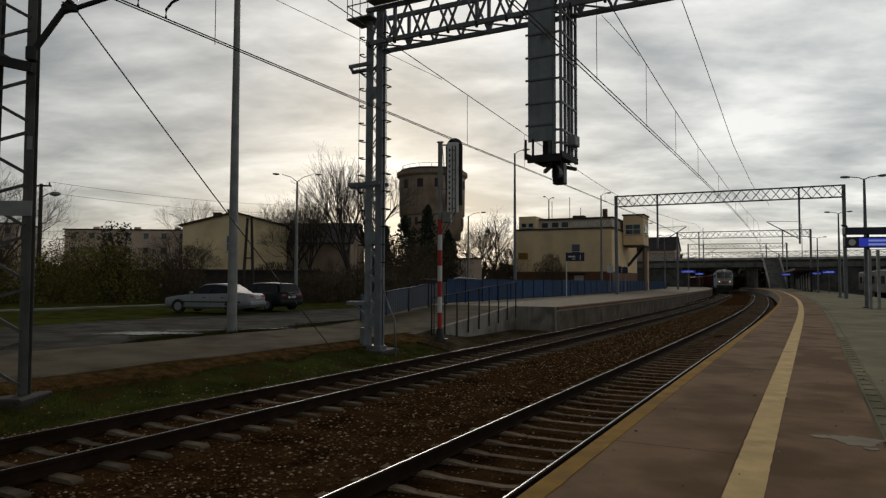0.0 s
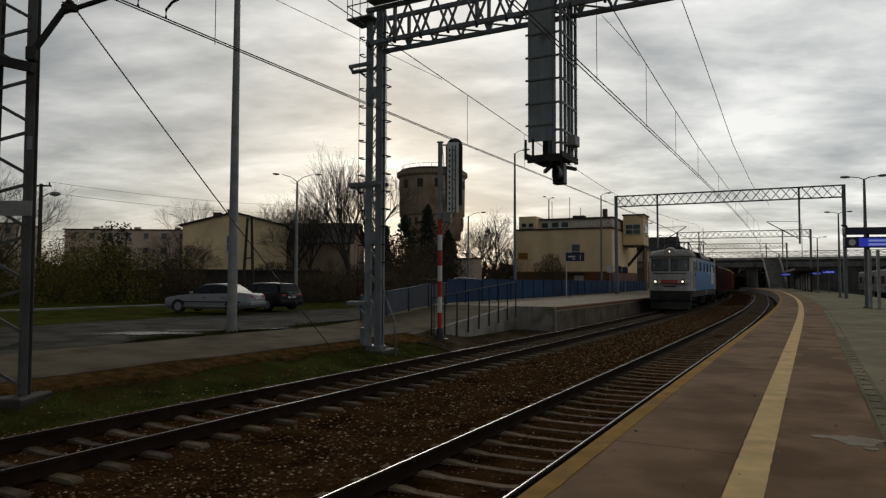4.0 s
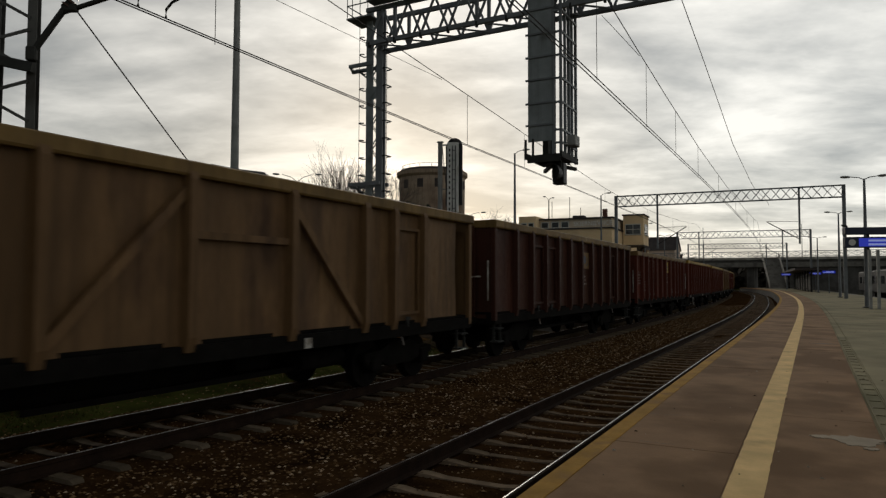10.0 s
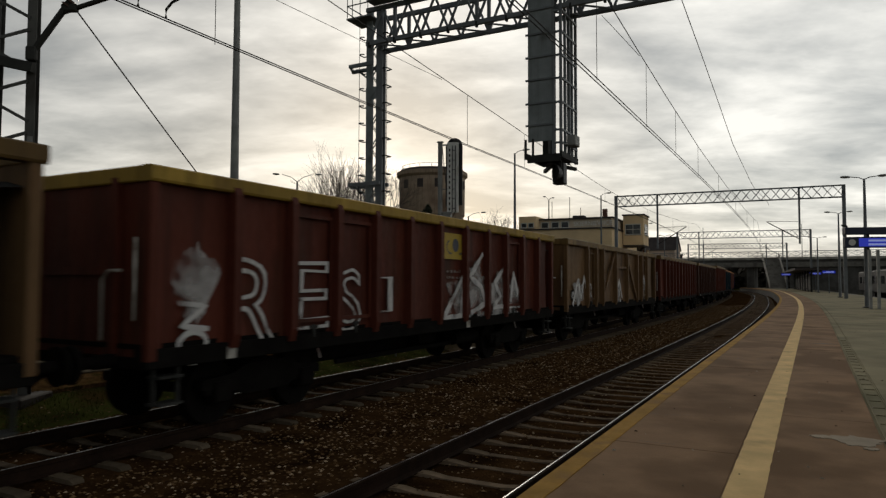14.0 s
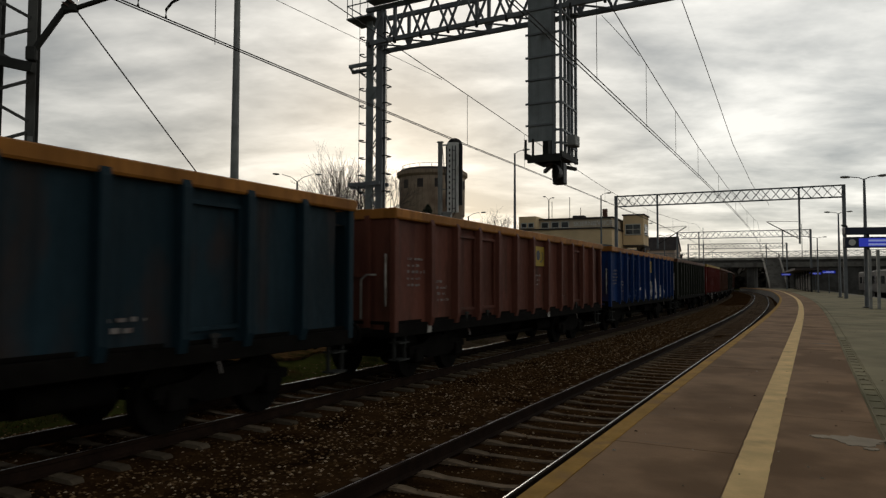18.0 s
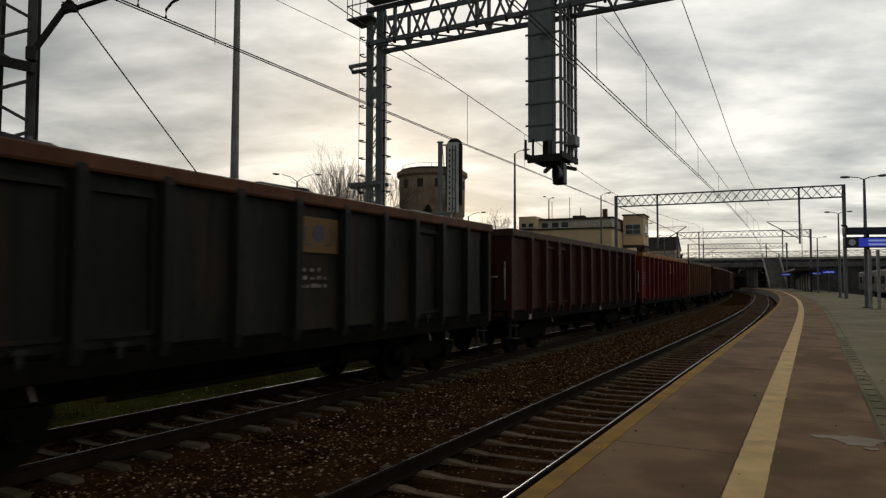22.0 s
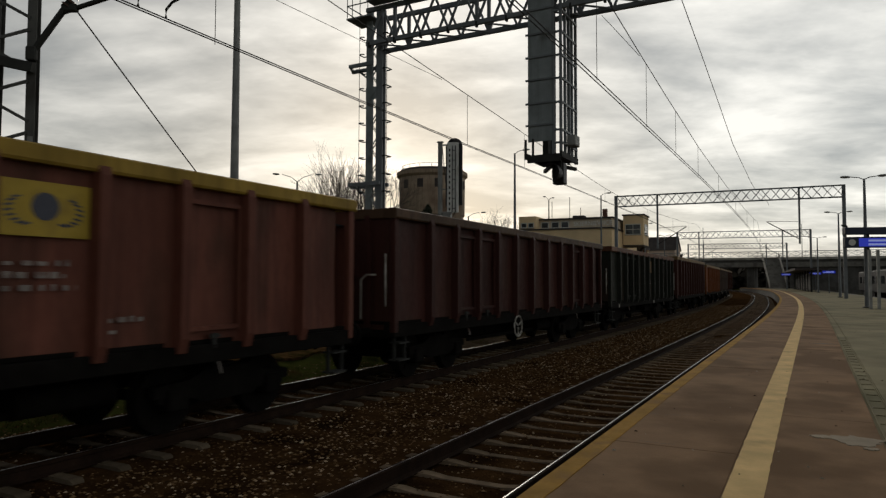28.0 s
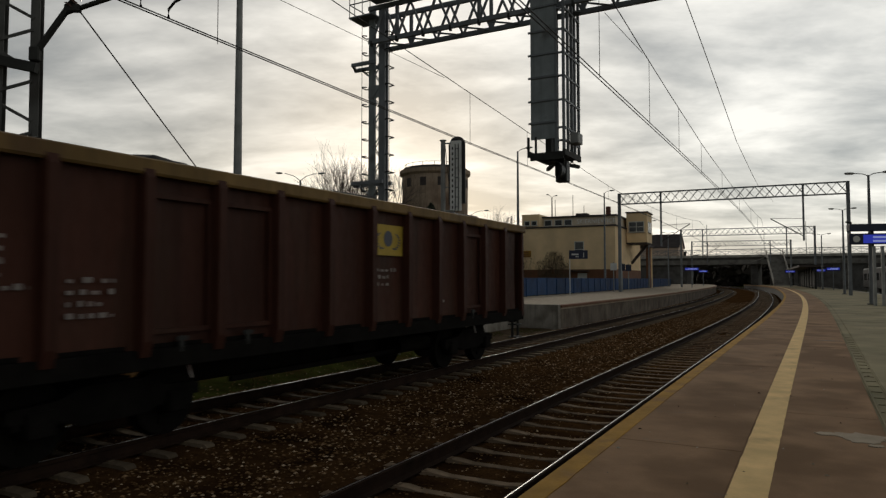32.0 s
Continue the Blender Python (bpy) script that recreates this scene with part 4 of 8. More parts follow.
    shield = part("signal_shield", Mesh().box(-0.62, -0.58, yb, ya, 5.98, 11.2), M["mast_paint"], g, "flat grey steel screen panel")
    for z in (6.4, 7.0, 7.65, 8.28, 8.92, 9.6):
        part("shield_stiffener", Mesh().box(-0.66, -0.62, yb - 0.05, ya + 0.06, z, z + 0.05), M["steel"], shield)
    cage = part("cage_floor", Mesh().box(-0.62, 0.7, yd, ya, 5.55, 5.61).box(-0.68, 0.75, yd - 0.05, yd, 5.5, 5.66).box(-0.68, 0.75, ya, ya + 0.05, 5.5, 5.66).box(-0.68, -0.62, yd, ya, 5.4, 5.6), M["dark_steel"], g)
    for x, y in ((-0.6, yb), (-0.6, yd), (0.7, yd), (0.1, yd), (0.7, yb), (0.35, yd), (-0.25, yd)):
        part("cage_upright", Mesh().beam((x, y, 5.5), (x, y, 11.0), 0.07), M["steel"], cage)
    for z in (5.9, 6.25, 7.0, 7.65, 8.28, 8.92, 9.5):
        part("cage_rail", Mesh().beam((-0.62, yb, z), (-0.62, yd, z), 0.05), M["steel"], cage)
        part("cage_rail", Mesh().beam((-0.62, yd - 0.02, z), (0.72, yd - 0.02, z), 0.05), M["steel"], cage)
    for y in (ya + 0.06, -5.55):
        part("floor_stanchion", Mesh().beam((-0.64, y, 5.5), (-0.64, y, 6.05), 0.05), M["dark_steel"], cage)
    for x in (-0.42, -0.12):
        part("ladder_rail", Mesh().rod((x, -6.0, 5.6), (x, -6.0, 11.0), 0.025, n=8), M["dark_steel"], cage)
    z = 5.8
    while z < 10.9:
        part("ladder_rung", Mesh().rod((-0.42, -6.0, z), (-0.12, -6.0, z), 0.014, n=6), M["dark_steel"], cage)
        z += 0.28
    part("cable_duct", Mesh().box(-0.10, 0.16, -5.78, -5.62, 5.6, 11.0, c=0.02), M["dark_steel"], cage, "dark upright cable duct")
    part("inner_screen", Mesh().box(0.2, 0.6, -5.60, -5.56, 5.7, 9.6), M["steel"], cage, "grey inner screen plate")
    part("floor_brace", Mesh().beam((-0.6, ya, 5.5), (0.7, yd, 5.36), 0.09).beam((-0.6, yd, 5.5), (0.7, ya, 5.36), 0.09), M["dark_steel"], cage)
    part("side_lamp_box", Mesh().box(-0.3, 0.1, yd - 0.3, yd - 0.06, 5.85, 6.15, c=0.02), M["galv"], cage)
    for y, w in ((-6.0, 0.05), (-6.22, 0.05)):
        part("head_hanger", Mesh().beam((-0.3, y, 5.0), (-0.3, y, 5.6), w), M["dark_steel"], g)
    head = part("signal_head", Mesh().box(-0.25, 0.05, -6.28, -5.96, 4.84, 5.42, c=0.02), M["black"], g)
    hood = [[(-0.28 - d, -6.0 + r * math.cos(a), 5.12 + r * math.sin(a)) for a in [math.pi * (0.25 + 1.1 * k / 12) for k in range(13)]] for d, r in ((0.0, 0.27), (0.30, 0.27), (0.30, 0.25), (0.0, 0.25))]
    part("signal_hood", Mesh().sweep([[ring[k] for ring in hood] for k in range(13)]), M["black"], head, "curved black lamp hood")
    return g


gantry()


def semaphore():
    p = at(12.2, 3.72, -0.15)
    sm = thing("signal_post", pose(*p, 0, 0, -14), "red and white banded signal post with a ladder", "railway signal")
    part("footing", Mesh().box(-0.3, 0.3, -0.22, 0.22, -0.2, 0.06), M["black"], sm)
    part("foot", Mesh().rod((0, 0, 0.06), (0, 0, 0.45), 0.2, 0.1, 12), M["black"], sm)
    z, k = 0.45, 0
    while k < 7:
        part("band", Mesh().rod((0, 0, z), (0, 0, z + 0.575), 0.085, n=14), M["red" if k % 2 == 0 else "white"], sm, "red band" if k % 2 == 0 else "white band")
        z += 0.575
        k += 1
    part("upper_post", Mesh().rod((0, 0, z), (0, 0, z + 0.4), 0.085, n=12).rod((0, 0, z + 0.4), (0.0, 0, 7.35), 0.09, n=12), M["galv"], sm)
    part("post_cap", Mesh().rod((0, 0, 7.35), (0, 0, 7.38), 0.13, n=12), M["galv"], sm)
    out = []
    for i in range(13):
        a = math.pi * i / 12
        out.append((0.52 + 0.30 * math.cos(a), 7.22 + 0.30 * math.sin(a)))
    out += [(0.22, 5.0), (0.82, 5.0)]
    part("backing_plate", Mesh().sweep([[(x, 0.1, z) for x, z in out], [(x, 0.16, z) for x, z in out]]), M["black"], sm, "long black round-topped signal board")
    board = part("ladder_board", Mesh().box(0.27, 0.70, -0.02, 0.02, 4.72, 7.34), M["screen_board"], sm, "pale perforated ladder screen")
    for i in range(12):
        part("slot", Mesh().box(0.34, 0.39, -0.025, -0.02, 4.8 + i * 0.2, 4.9 + i * 0.2), M["black"], board)
    for i in range(7):
        part("rung", Mesh().box(0.48, 0.60, -0.1, -0.085, 4.85 + i * 0.36, 4.87 + i * 0.36), M["black"], sm)
    part("board_edge", Mesh().box(0.22, 0.26, -0.04, 0.04, 4.95, 7.2), M["black"], sm)
    for x in (0.48, 0.60):
        part("ladder_rail", Mesh().tube([(x - 0.40, -0.08, 4.0), (x, -0.08, 4.75), (x, -0.08, 7.2)], 0.018, 6), M["black"], sm)
    part("equipment_box", Mesh().box(0.1, 0.42, -0.1, 0.2, 4.35, 4.75, c=0.02), M["galv"], sm)
    part("brace", Mesh().beam((0, 0, 7.25), (0.3, 0, 7.25), 0.05).beam((0, 0, 5.6), (0.3, 0, 5.6), 0.04), M["galv"], sm)
    part("stay_wire", Mesh().beam((0.08, 0, 7.2), (0.3, 0, 5.0), 0.02), M["black"], sm)
    for x in (-0.24, -0.34):
        part("marker_post", Mesh().rod((x, 0.1, -0.1), (x, 0.1, 2.2), 0.018, n=8), M["black"], sm)
    return sm


semaphore()


def portal(s, offL, offR, zb, ztop, mids, label):
    """Overhead-line portal: two posts, a lattice beam and drop posts."""
    m = frame_at(s, 0, 0)
    g = thing("catenary_portal", m, label, "portal", "overhead line portals")
    for o, z in ((offL, PLAT1), (offR, PLAT)):
        part("post", Mesh().beam((0, o, z - 0.3), (0, o, ztop + 0.05), 0.28, 0.28), M["steel"], g)
    for z in (zb, ztop):
        for x in (-0.2, 0.2):
            part("chord", Mesh().beam((x, offL, z), (x, offR, z), 0.08), M["steel"], g)
    n = int((offL - offR) / 0.8)
    for i in range(n):
        ya, yb = offL + (offR - offL) * i / n, offL + (offR - offL) * (i + 1) / n
        for x in (-0.2, 0.2):
            part("lacing_bar", Mesh().beam((x, ya, zb), (x, yb, ztop), 0.035).beam((x, ya, ztop), (x, yb, zb), 0.035), M["steel"], g)
    for o, zl in mids:
        part("drop_post", Mesh().beam((0, o, zl), (0, o, ztop), 0.16), M["steel"], g)
        d = part("bracket_arm", Mesh().tube([(0, o, zl + 0.4), (0, o + (-2.6 if o > 0 else 2.6), zl + 2.0)], 0.04, 8).tube([(0, o, zl + 1.95), (0, o + (-2.6 if o > 0 else 2.6), zl + 2.05)], 0.02, 6), M["dark_steel"], g)
    return g


portal(57, 7.5, -11.8, 9.35, 10.36, [(3.6, 5.2), (-8.4, 5.4)], "grey lattice portal carrying the overhead line")
portal(103, 6.6, -12.0, 8.8, 9.8, [(3.4, 5.2), (-8.3, 5.4)], "grey lattice portal carrying the overhead line")
portal(140, 6.4, -12.0, 8.8, 9.8, [(3.4, 5.2), (-8.3, 5.4)], "grey lattice portal carrying the overhead line")


def wires():
    def run(name, pts, r, label):
        w = part(name, Mesh().tube([Vector(p) for p in pts], r, 5), M["wire"])
        tagged(w, label, "cable", "overhead wires")

    SPANS = ((-46, 7.5), (14, 7.5), (57, 7.6), (103, 7.6), (140, 7.6), (200, 7.6), (250, 7.6))
    for k, off in enumerate((-0.5, -GAP_TRACKS - 0.1)):
        def side(s):
            return off + (float(np.interp(s, (-40, 8, 25, 57, 103, 140, 240), (-0.12, 0.0, 0.15, 0.6, 0.3, 0.6, 0.4))) if k == 0 else float(np.interp(s, (-40, 57, 103, 240), (0, 0.1, -0.1, 0))))
        for d in (-0.035, 0.035):
            run("contact_wire", [at(s, side(s) + d, float(np.interp(s, (-12, -3, 6), (5.74, 5.67, 5.6))) if k == 0 else 5.6) for s in along(-40, 240, 2)], 0.010, "taut dark contact wire over the track")

        def carrier(s):
            if k == 0:
                return float(np.interp(s, (-46, -10, 0, 10, 16, 22, 32, 45, 57, 70, 80, 92, 103, 120, 140, 250), (8.6, 7.9, 7.30, 6.70, 6.36, 6.1, 6.2, 6.7, 7.4, 6.6, 6.3, 6.7, 7.4, 6.4, 7.4, 7.4)))
            return float(np.interp(s, (-46, -10, 3, 7, 15, 25, 35, 46, 57, 70, 80, 92, 103, 120, 140, 250), (9.0, 8.2, 7.3, 7.0, 6.55, 6.35, 6.45, 6.8, 7.4, 6.6, 6.3, 6.7, 7.4, 6.4, 7.4, 7.4)))
        run("messenger_wire", [at(s, side(s), carrier(s)) for s in along(-40, 240, 3)], 0.010, "sagging dark messenger wire over the track")
        for s in ((-2.7, 5.95, 10.05, 20, 30, 40, 50, 64, 75, 86, 96) if k == 0 else (1.8, 5.95, 9.8, 14.1, 20, 28, 37, 46, 64, 75, 86, 96)):
            if carrier(s) > 5.8:
                run("dropper_wire", [at(s, side(s), carrier(s)), at(s, side(s), 5.6)], 0.006, "thin vertical dropper wire")
    for s, q in ((-4.05, 0.0), (-3.6, 0.1)):
        w0 = at(s, -0.53, 5.70)
        run("registration_hook", [w0, w0 + Vector((0.0, 0, 0.12)), w0 + Vector((0.1, -0.05, 0.2)), w0 + Vector((0.5, -0.2, 0.32))], 0.02, "short curved steel hook holding the wire")
    run("feeder_wire", [at(s, -6.0, float(np.interp(s, (-20, 5.6, 16.8, 27.5, 57), (10.5, 8.27, 6.95, 6.72, 8.9)))) for s in along(-20, 57, 4)], 0.010, "dark feeder wire over the platform edge")
    run("jumper_wire", [(-3.38, 13.50, 7.68), (-0.04, 16.49, 6.96)], 0.006, "thin slack wire beside the messenger wire")
    run("jumper_wire", [(3.30, 14.00, 7.58), (3.95, 13.55, 6.57)], 0.006, "thin slack wire beside the messenger wire")
    a, b = Vector((-6.65, 12.14, 6.91)), Vector((-3.20, 19.9, 0.05))
    run("guy_wire", [a, a.lerp(b, 0.25) - Vector((0, 0, 0.05)), a.lerp(b, 0.5) - Vector((0, 0, 0.07)), a.lerp(b, 0.75) - Vector((0, 0, 0.05)), b], 0.014, "slanting guy wire from the mast to the ground")


wires()


# ---- buildings ----
def window(parent, m, w, h, panes=2, frame="frame_white", name="window", bars=1):
    """A framed window set into the face; m has its origin at the sill's middle, x across, y inward, z up."""
    fr = Mesh()
    t = 0.10
    fr.box(-w / 2, w / 2, -0.03, 0.05, 0, t, m).box(-w / 2, w / 2, -0.03, 0.05, h - t, h, m)
    fr.box(-w / 2, -w / 2 + t, -0.03, 0.05, t, h - t, m).box(w / 2 - t, w / 2, -0.03, 0.05, t, h - t, m)
    for i in range(1, panes):
        x = -w / 2 + w * i / panes
        fr.box(x - 0.035, x + 0.035, -0.03, 0.05, t, h - t, m)
    if bars:
        fr.box(-w / 2 + t, w / 2 - t, -0.028, 0.048, h * 0.5 - 0.03, h * 0.5 + 0.03, m)
    wn_ = part(name, fr, M[frame], parent)
    for i in range(panes):
        x0, x1 = -w / 2 + w * i / panes + 0.03, -w / 2 + w * (i + 1) / panes - 0.03
        part("pane", Mesh().box(x0, x1, 0.0, 0.02, t * 0.6, h - t * 0.6, m), M["glass"], wn_)
    part("sill", Mesh().box(-w / 2 - 0.06, w / 2 + 0.06, -0.12, 0.0, -0.06, 0.0, m), M["concrete"], wn_)
    return wn_


def signal_box():
    """The yellow station building with its raised control bay."""
    s0 = 69.0
    m = frame_at(s0, 10.4, 0.45)
    b = thing("station_building", m, "yellow rendered station building with a raised control bay", "building")
    # local: x away along the line, y to the left of it
    W, L, H = 11.6, 17.0, 7.75
    part("wall", Mesh().box(0, L, 0, W, 2.75, H), M["render_yellow"], b)
    part("plinth", Mesh().box(-0.03, L + 0.03, -0.03, W + 0.03, 0, 2.75), M["plinth"], b, "rust-brown plinth")
    part("roof_edge", Mesh().box(-0.15, L + 0.15, -0.15, W + 0.15, H, H + 0.16), M["roof_dark"], b)
    up = part("upper_storey", Mesh().box(1.5, L, 0.25, W - 0.3, H + 0.16, H + 1.32), M["upper_render"], b, "grey-buff set-back upper storey")
    part("upper_roof", Mesh().box(1.2, L + 0.2, 0.05, W - 0.1, H + 1.32, H + 1.48), M["roof_dark"], b)
    part("corner_block", Mesh().box(0.0, 3.5, W - 2.5, W - 0.35, H + 0.16, H + 1.72), M["render_yellow"], b)
    for k, y in enumerate((W - 1.9, W - 1.0)):
        window(b, Matrix.Translation((-0.03, y, H + 0.3)) @ pose(0, 0, 0, 0, 0, -90), 0.75, 0.65, 1, bars=0)
    for y in (W - 3.2, W - 4.5, W - 5.7):
        window(b, Matrix.Translation((1.47, y, H + 0.3)) @ pose(0, 0, 0, 0, 0, -90), 1.0, 0.8, 1, bars=0)
    cu = bpy.data.curves.new("station_name", "FONT")
    cu.body, cu.size, cu.extrude, cu.space_character = "SKIERNIEWICE", 0.74, 0.03, 1.05
    src = new("station_name_source", cu)
    me = bpy.data.meshes.new_from_object(src)
    bpy.data.objects.remove(src)
    me.materials.append(M["screen_board"])
    wide_ = max(v.co.x for v in me.vertices)
    part("station_name", me, None, up, "white raised station name", Matrix(((0, 0, -1, 1.46), (-4.6 / wide_, 0, 0, 4.85), (0, 1, 0, H + 0.52), (0, 0, 0, 1))))
    window(b, Matrix.Translation((-0.03, 4.2, 4.15)) @ pose(0, 0, 0, 0, 0, -90), 1.15, 1.9, 1)
    door = part("door", Mesh().box(-0.06, 0.02, 3.3, 4.4, 0.1, 2.3), M["frame_white"], b)
    part("door_canopy", Mesh().box(-0.9, 0, 3.0, 5.3, 2.5, 2.62), M["roof_dark"], b)
    nb = part("notice_board", Mesh().box(-0.05, -0.01, W - 1.5, W - 0.3, 4.25, 5.05), M["yellow_line"], b, "yellow notice board")
    for r in range(3):
        part("text_bar", Mesh().box(-0.056, -0.05, W - 1.4 + 0.1 * r, W - 0.4, 4.36 + r * 0.23, 4.46 + r * 0.23), M["plinth"], nb)
    # control bay over the platform
    bay = part("control_bay", Mesh().box(6.5, 10.4, -2.55, -0.1, 6.1, 9.75), M["render_yellow"], b, "projecting yellow control bay")
    part("bay_link", Mesh().box(8.0, 10.2, -0.12, 0.02, 6.2, 9.6), M["render_yellow"], b)
    part("bay_roof", Mesh().box(6.35, 10.55, -2.7, 0.0, 9.75, 9.9), M["roof_dark"], bay)
    part("bay_soffit", Mesh().box(6.48, 10.42, -2.57, -0.08, 5.95, 6.1), M["roof_dark"], bay)
    window(b, Matrix.Translation((6.47, -1.3, 7.35)) @ pose(0, 0, 0, 0, 0, -90), 1.9, 1.35, 2)
    window(b, Matrix.Translation((8.5, -2.58, 7.35)), 2.6, 1.35, 2)
    part("wing_wall", Mesh().box(17.03, 23.0, 1.2, 8.0, 0, 6.2), M["render_yellow"], b, "yellow rear wing in shade")
    part("wing_roof", Mesh().box(17.03, 25.0, -0.6, 8.2, 6.2, 6.5), M["roof_dark"], b)
    part("wing_pillar", Mesh().box(22.4, 23.2, -0.45, 0.1, 0, 6.2), M["plinth"], b, "brown corner pillar")
    part("wing_pillar", Mesh().box(24.2, 24.6, -0.45, -0.1, 0, 6.2), M["render_cream"], b, "pale slim pillar")
    # dark bar added in place of the shaded wall corner under the bay
    part("bay_brace", Mesh().beam((10.2, -2.0, 6.0), (10.2, 0.0, 3.6), 0.5, 0.3), M["roof_dark"], b, "slanting dark bar standing for shade under the bay")
    for x, y, h in ((6, 8.8, 2.6), (8, 7.0, 3.3), (9, 5.8, 2.0)):
        part("antenna", Mesh().rod((x, y, H + 1.45), (x, y, H + 1.5 + h), 0.04, n=6), M["dark_steel"], b)
    part("roof_unit", Mesh().box(4, 5.2, 4.2, 5.6, H + 1.48, H + 2.0), M["roof_dark"], b)
    part("roof_unit", Mesh().box(4, 4.6, 1.4, 1.9, H + 1.48, H + 2.7), M["brick_red"], b)
    return b


signal_box()


def water_tower():
    c = Vector((-1.55, 95.0, -0.7))
    t = thing("water_tower", pose(*c), "old round concrete water tower with flaking render", "water tower")

    def ring(r, z, n=40):
        return [(r * math.cos(2 * math.pi * i / n), r * math.sin(2 * math.pi * i / n), z) for i in range(n)]

    part("shaft", Mesh().sweep([ring(3.5, 0), ring(3.4, 8.4), ring(3.5, 9.25)], smooth=True), M["tower"], t)
    part("tank_base", Mesh().sweep([ring(3.5, 9.2), ring(4.35, 9.7), ring(4.4, 11.6)], smooth=True), M["tower"], t)
    part("tank_wall", Mesh().sweep([ring(4.45, 11.6), ring(4.55, 11.8), ring(4.6, 16.9)], smooth=True), M["tower"], t, "stained pinkish render")
    part("cornice", Mesh().sweep([ring(4.6, 16.9), ring(4.95, 17.2), ring(4.95, 17.7), ring(4.7, 17.75)]), M["tower"], t)
    part("roof_cap", Mesh().sweep([ring(4.75, 17.75), ring(4.4, 18.1), ring(0.4, 18.35)]), M["roof_dark"], t)
    for i in range(16):
        a = 2 * math.pi * i / 16
        part("rail_post", Mesh().rod((4.2 * math.cos(a), 4.2 * math.sin(a), 18.0), (4.2 * math.cos(a), 4.2 * math.sin(a), 18.6), 0.03, n=5), M["dark_steel"], t)
    part("top_rail", Mesh().tube(ring(4.2, 18.6, 24) + ring(4.2, 18.6, 24)[:1], 0.03, 5), M["dark_steel"], t)
    for i in range(26):
        a = 2 * math.pi * (i + 0.5) / 26
        mm = pose(0, 0, 0, 0, 0, math.degrees(a)) @ Matrix.Translation((4.36, 0, 10.3))
        part("arch_recess", Mesh().box(-0.05, 0.06, -0.22, 0.22, 0, 1.0, mm), M["roof_dark"], t)
    for i in range(12):
        a = 2 * math.pi * (i + 0.35) / 12
        mm = pose(0, 0, 0, 0, 0, math.degrees(a)) @ Matrix.Translation((4.56, 0, 15.3))
        part("window_recess", Mesh().box(-0.05, 0.06, -0.42, 0.42, 0, 1.15, mm), M["roof_dark"], t)
    part("stair_block", Mesh().box(1.2, 3.9, -4.4, -1.5, 8.2, 12.6), M["tower"], t)
    return t


water_tower()


def house(name, m, w, l, h, rise, wall, label, wins, chimneys, group=""):
    """A gabled house: local y is the ridge's direction, the gable faces -y."""
    b = thing(name, m, label, "house", group)
    gable = [(-w / 2, 0), (w / 2, 0), (w / 2, h), (0, h + rise), (-w / 2, h)]
    part("wall", Mesh().sweep([[(x, 0, z) for x, z in gable], [(x, l, z) for x, z in gable]]), M[wall], b)
    rf = Mesh()
    for sx in (-1, 1):
        a, c = Vector((sx * (w / 2 + 0.35), 0, h - 0.35 * rise / (w / 2))), Vector((0, 0, h + rise))
        up = Vector((0, 0, 0.16))
        rf.sweep([[a + Vector((0, y, 0.02)), c + Vector((0, y, 0.02)), c + up + Vector((0, y, 0)), a + up + Vector((0, y, 0))] for y in (-0.35, l + 0.35)])
    part("roof", rf, M["roof_dark"], b)
    for x, z, ww, hh in wins:
        window(b, Matrix.Translation((x, -0.03, z)), ww, hh, 1)
    for x, y, hh in chimneys:
        zr = h + rise * (1 - abs(x) / (w / 2))
        ch = part("chimney", Mesh().box(x - 0.35, x + 0.35, y - 0.35, y + 0.35, zr - 0.5, zr + hh), M["brick_red"], b)
        part("chimney_cap", Mesh().box(x - 0.42, x + 0.42, y - 0.42, y + 0.42, zr + hh, zr + hh + 0.1), M["dark_concrete"], ch)
    return b


def block(name, m, w, d, h, storeys, cols, label, wall="render_grey"):
    b = thing(name, m, label, "apartment block", "distant blocks")
    part("wall", Mesh().box(-w / 2, w / 2, 0, d, 0, h), M[wall], b)
    part("roof", Mesh().box(-w / 2 - 0.3, w / 2 + 0.3, -0.3, d + 0.3, h, h + 0.25), M["roof_dark"], b)
    for i in range(storeys):
        for k in range(cols):
            x = -w / 2 + w * (k + 0.5) / cols
            window(b, Matrix.Translation((x, -0.03, 1.2 + i * (h / storeys))), 1.3, 1.4, 1, bars=0)
    for k in range(3):
        part("chimney", Mesh().box(-w / 3 + k * w / 3 - 0.6, -w / 3 + k * w / 3 + 0.6, d / 2 - 0.5, d / 2 + 0.5, h, h + 1.1), M["render_grey"], b)
    return b


house("yellow_house", pose(-20.2, 66.0, 0.4, 0, 0, 6), 9.7, 13, 6.9, 1.25, "render_cream", "pale yellow gabled house with a dark roof", [(-0.4, 4.4, 0.75, 1.6)], [(-2.3, 3.0, 0.8), (-1.2, 4.5, 1.0)])
house("brown_house", pose(-9.0, 72.0, 0.4, 0, 0, 88), 9.0, 13, 5.4, 2.2, "render_brown", "brown house with a long dark roof behind trees", [], [(-1.2, 4.5, 0.9)])
house("roof_house", pose(66.0, 192.0, 0.4, 0, 0, 62), 9.0, 11, 10.6, 3.6, "render_grey", "grey house with a steep dark roof beyond the station", [], [(-1.0, 5, 0.8)])
block("grey_block", pose(-69.3, 150.0, 0.4, 0, 0, 4), 27, 11, 12.6, 4, 7, "grey-pink flat-roofed housing block behind bushes")
block("grey_block", pose(-96, 140, 0.4, 0, 0, 10), 16, 11, 13.2, 4, 4, "grey-pink flat-roofed housing block behind bushes")
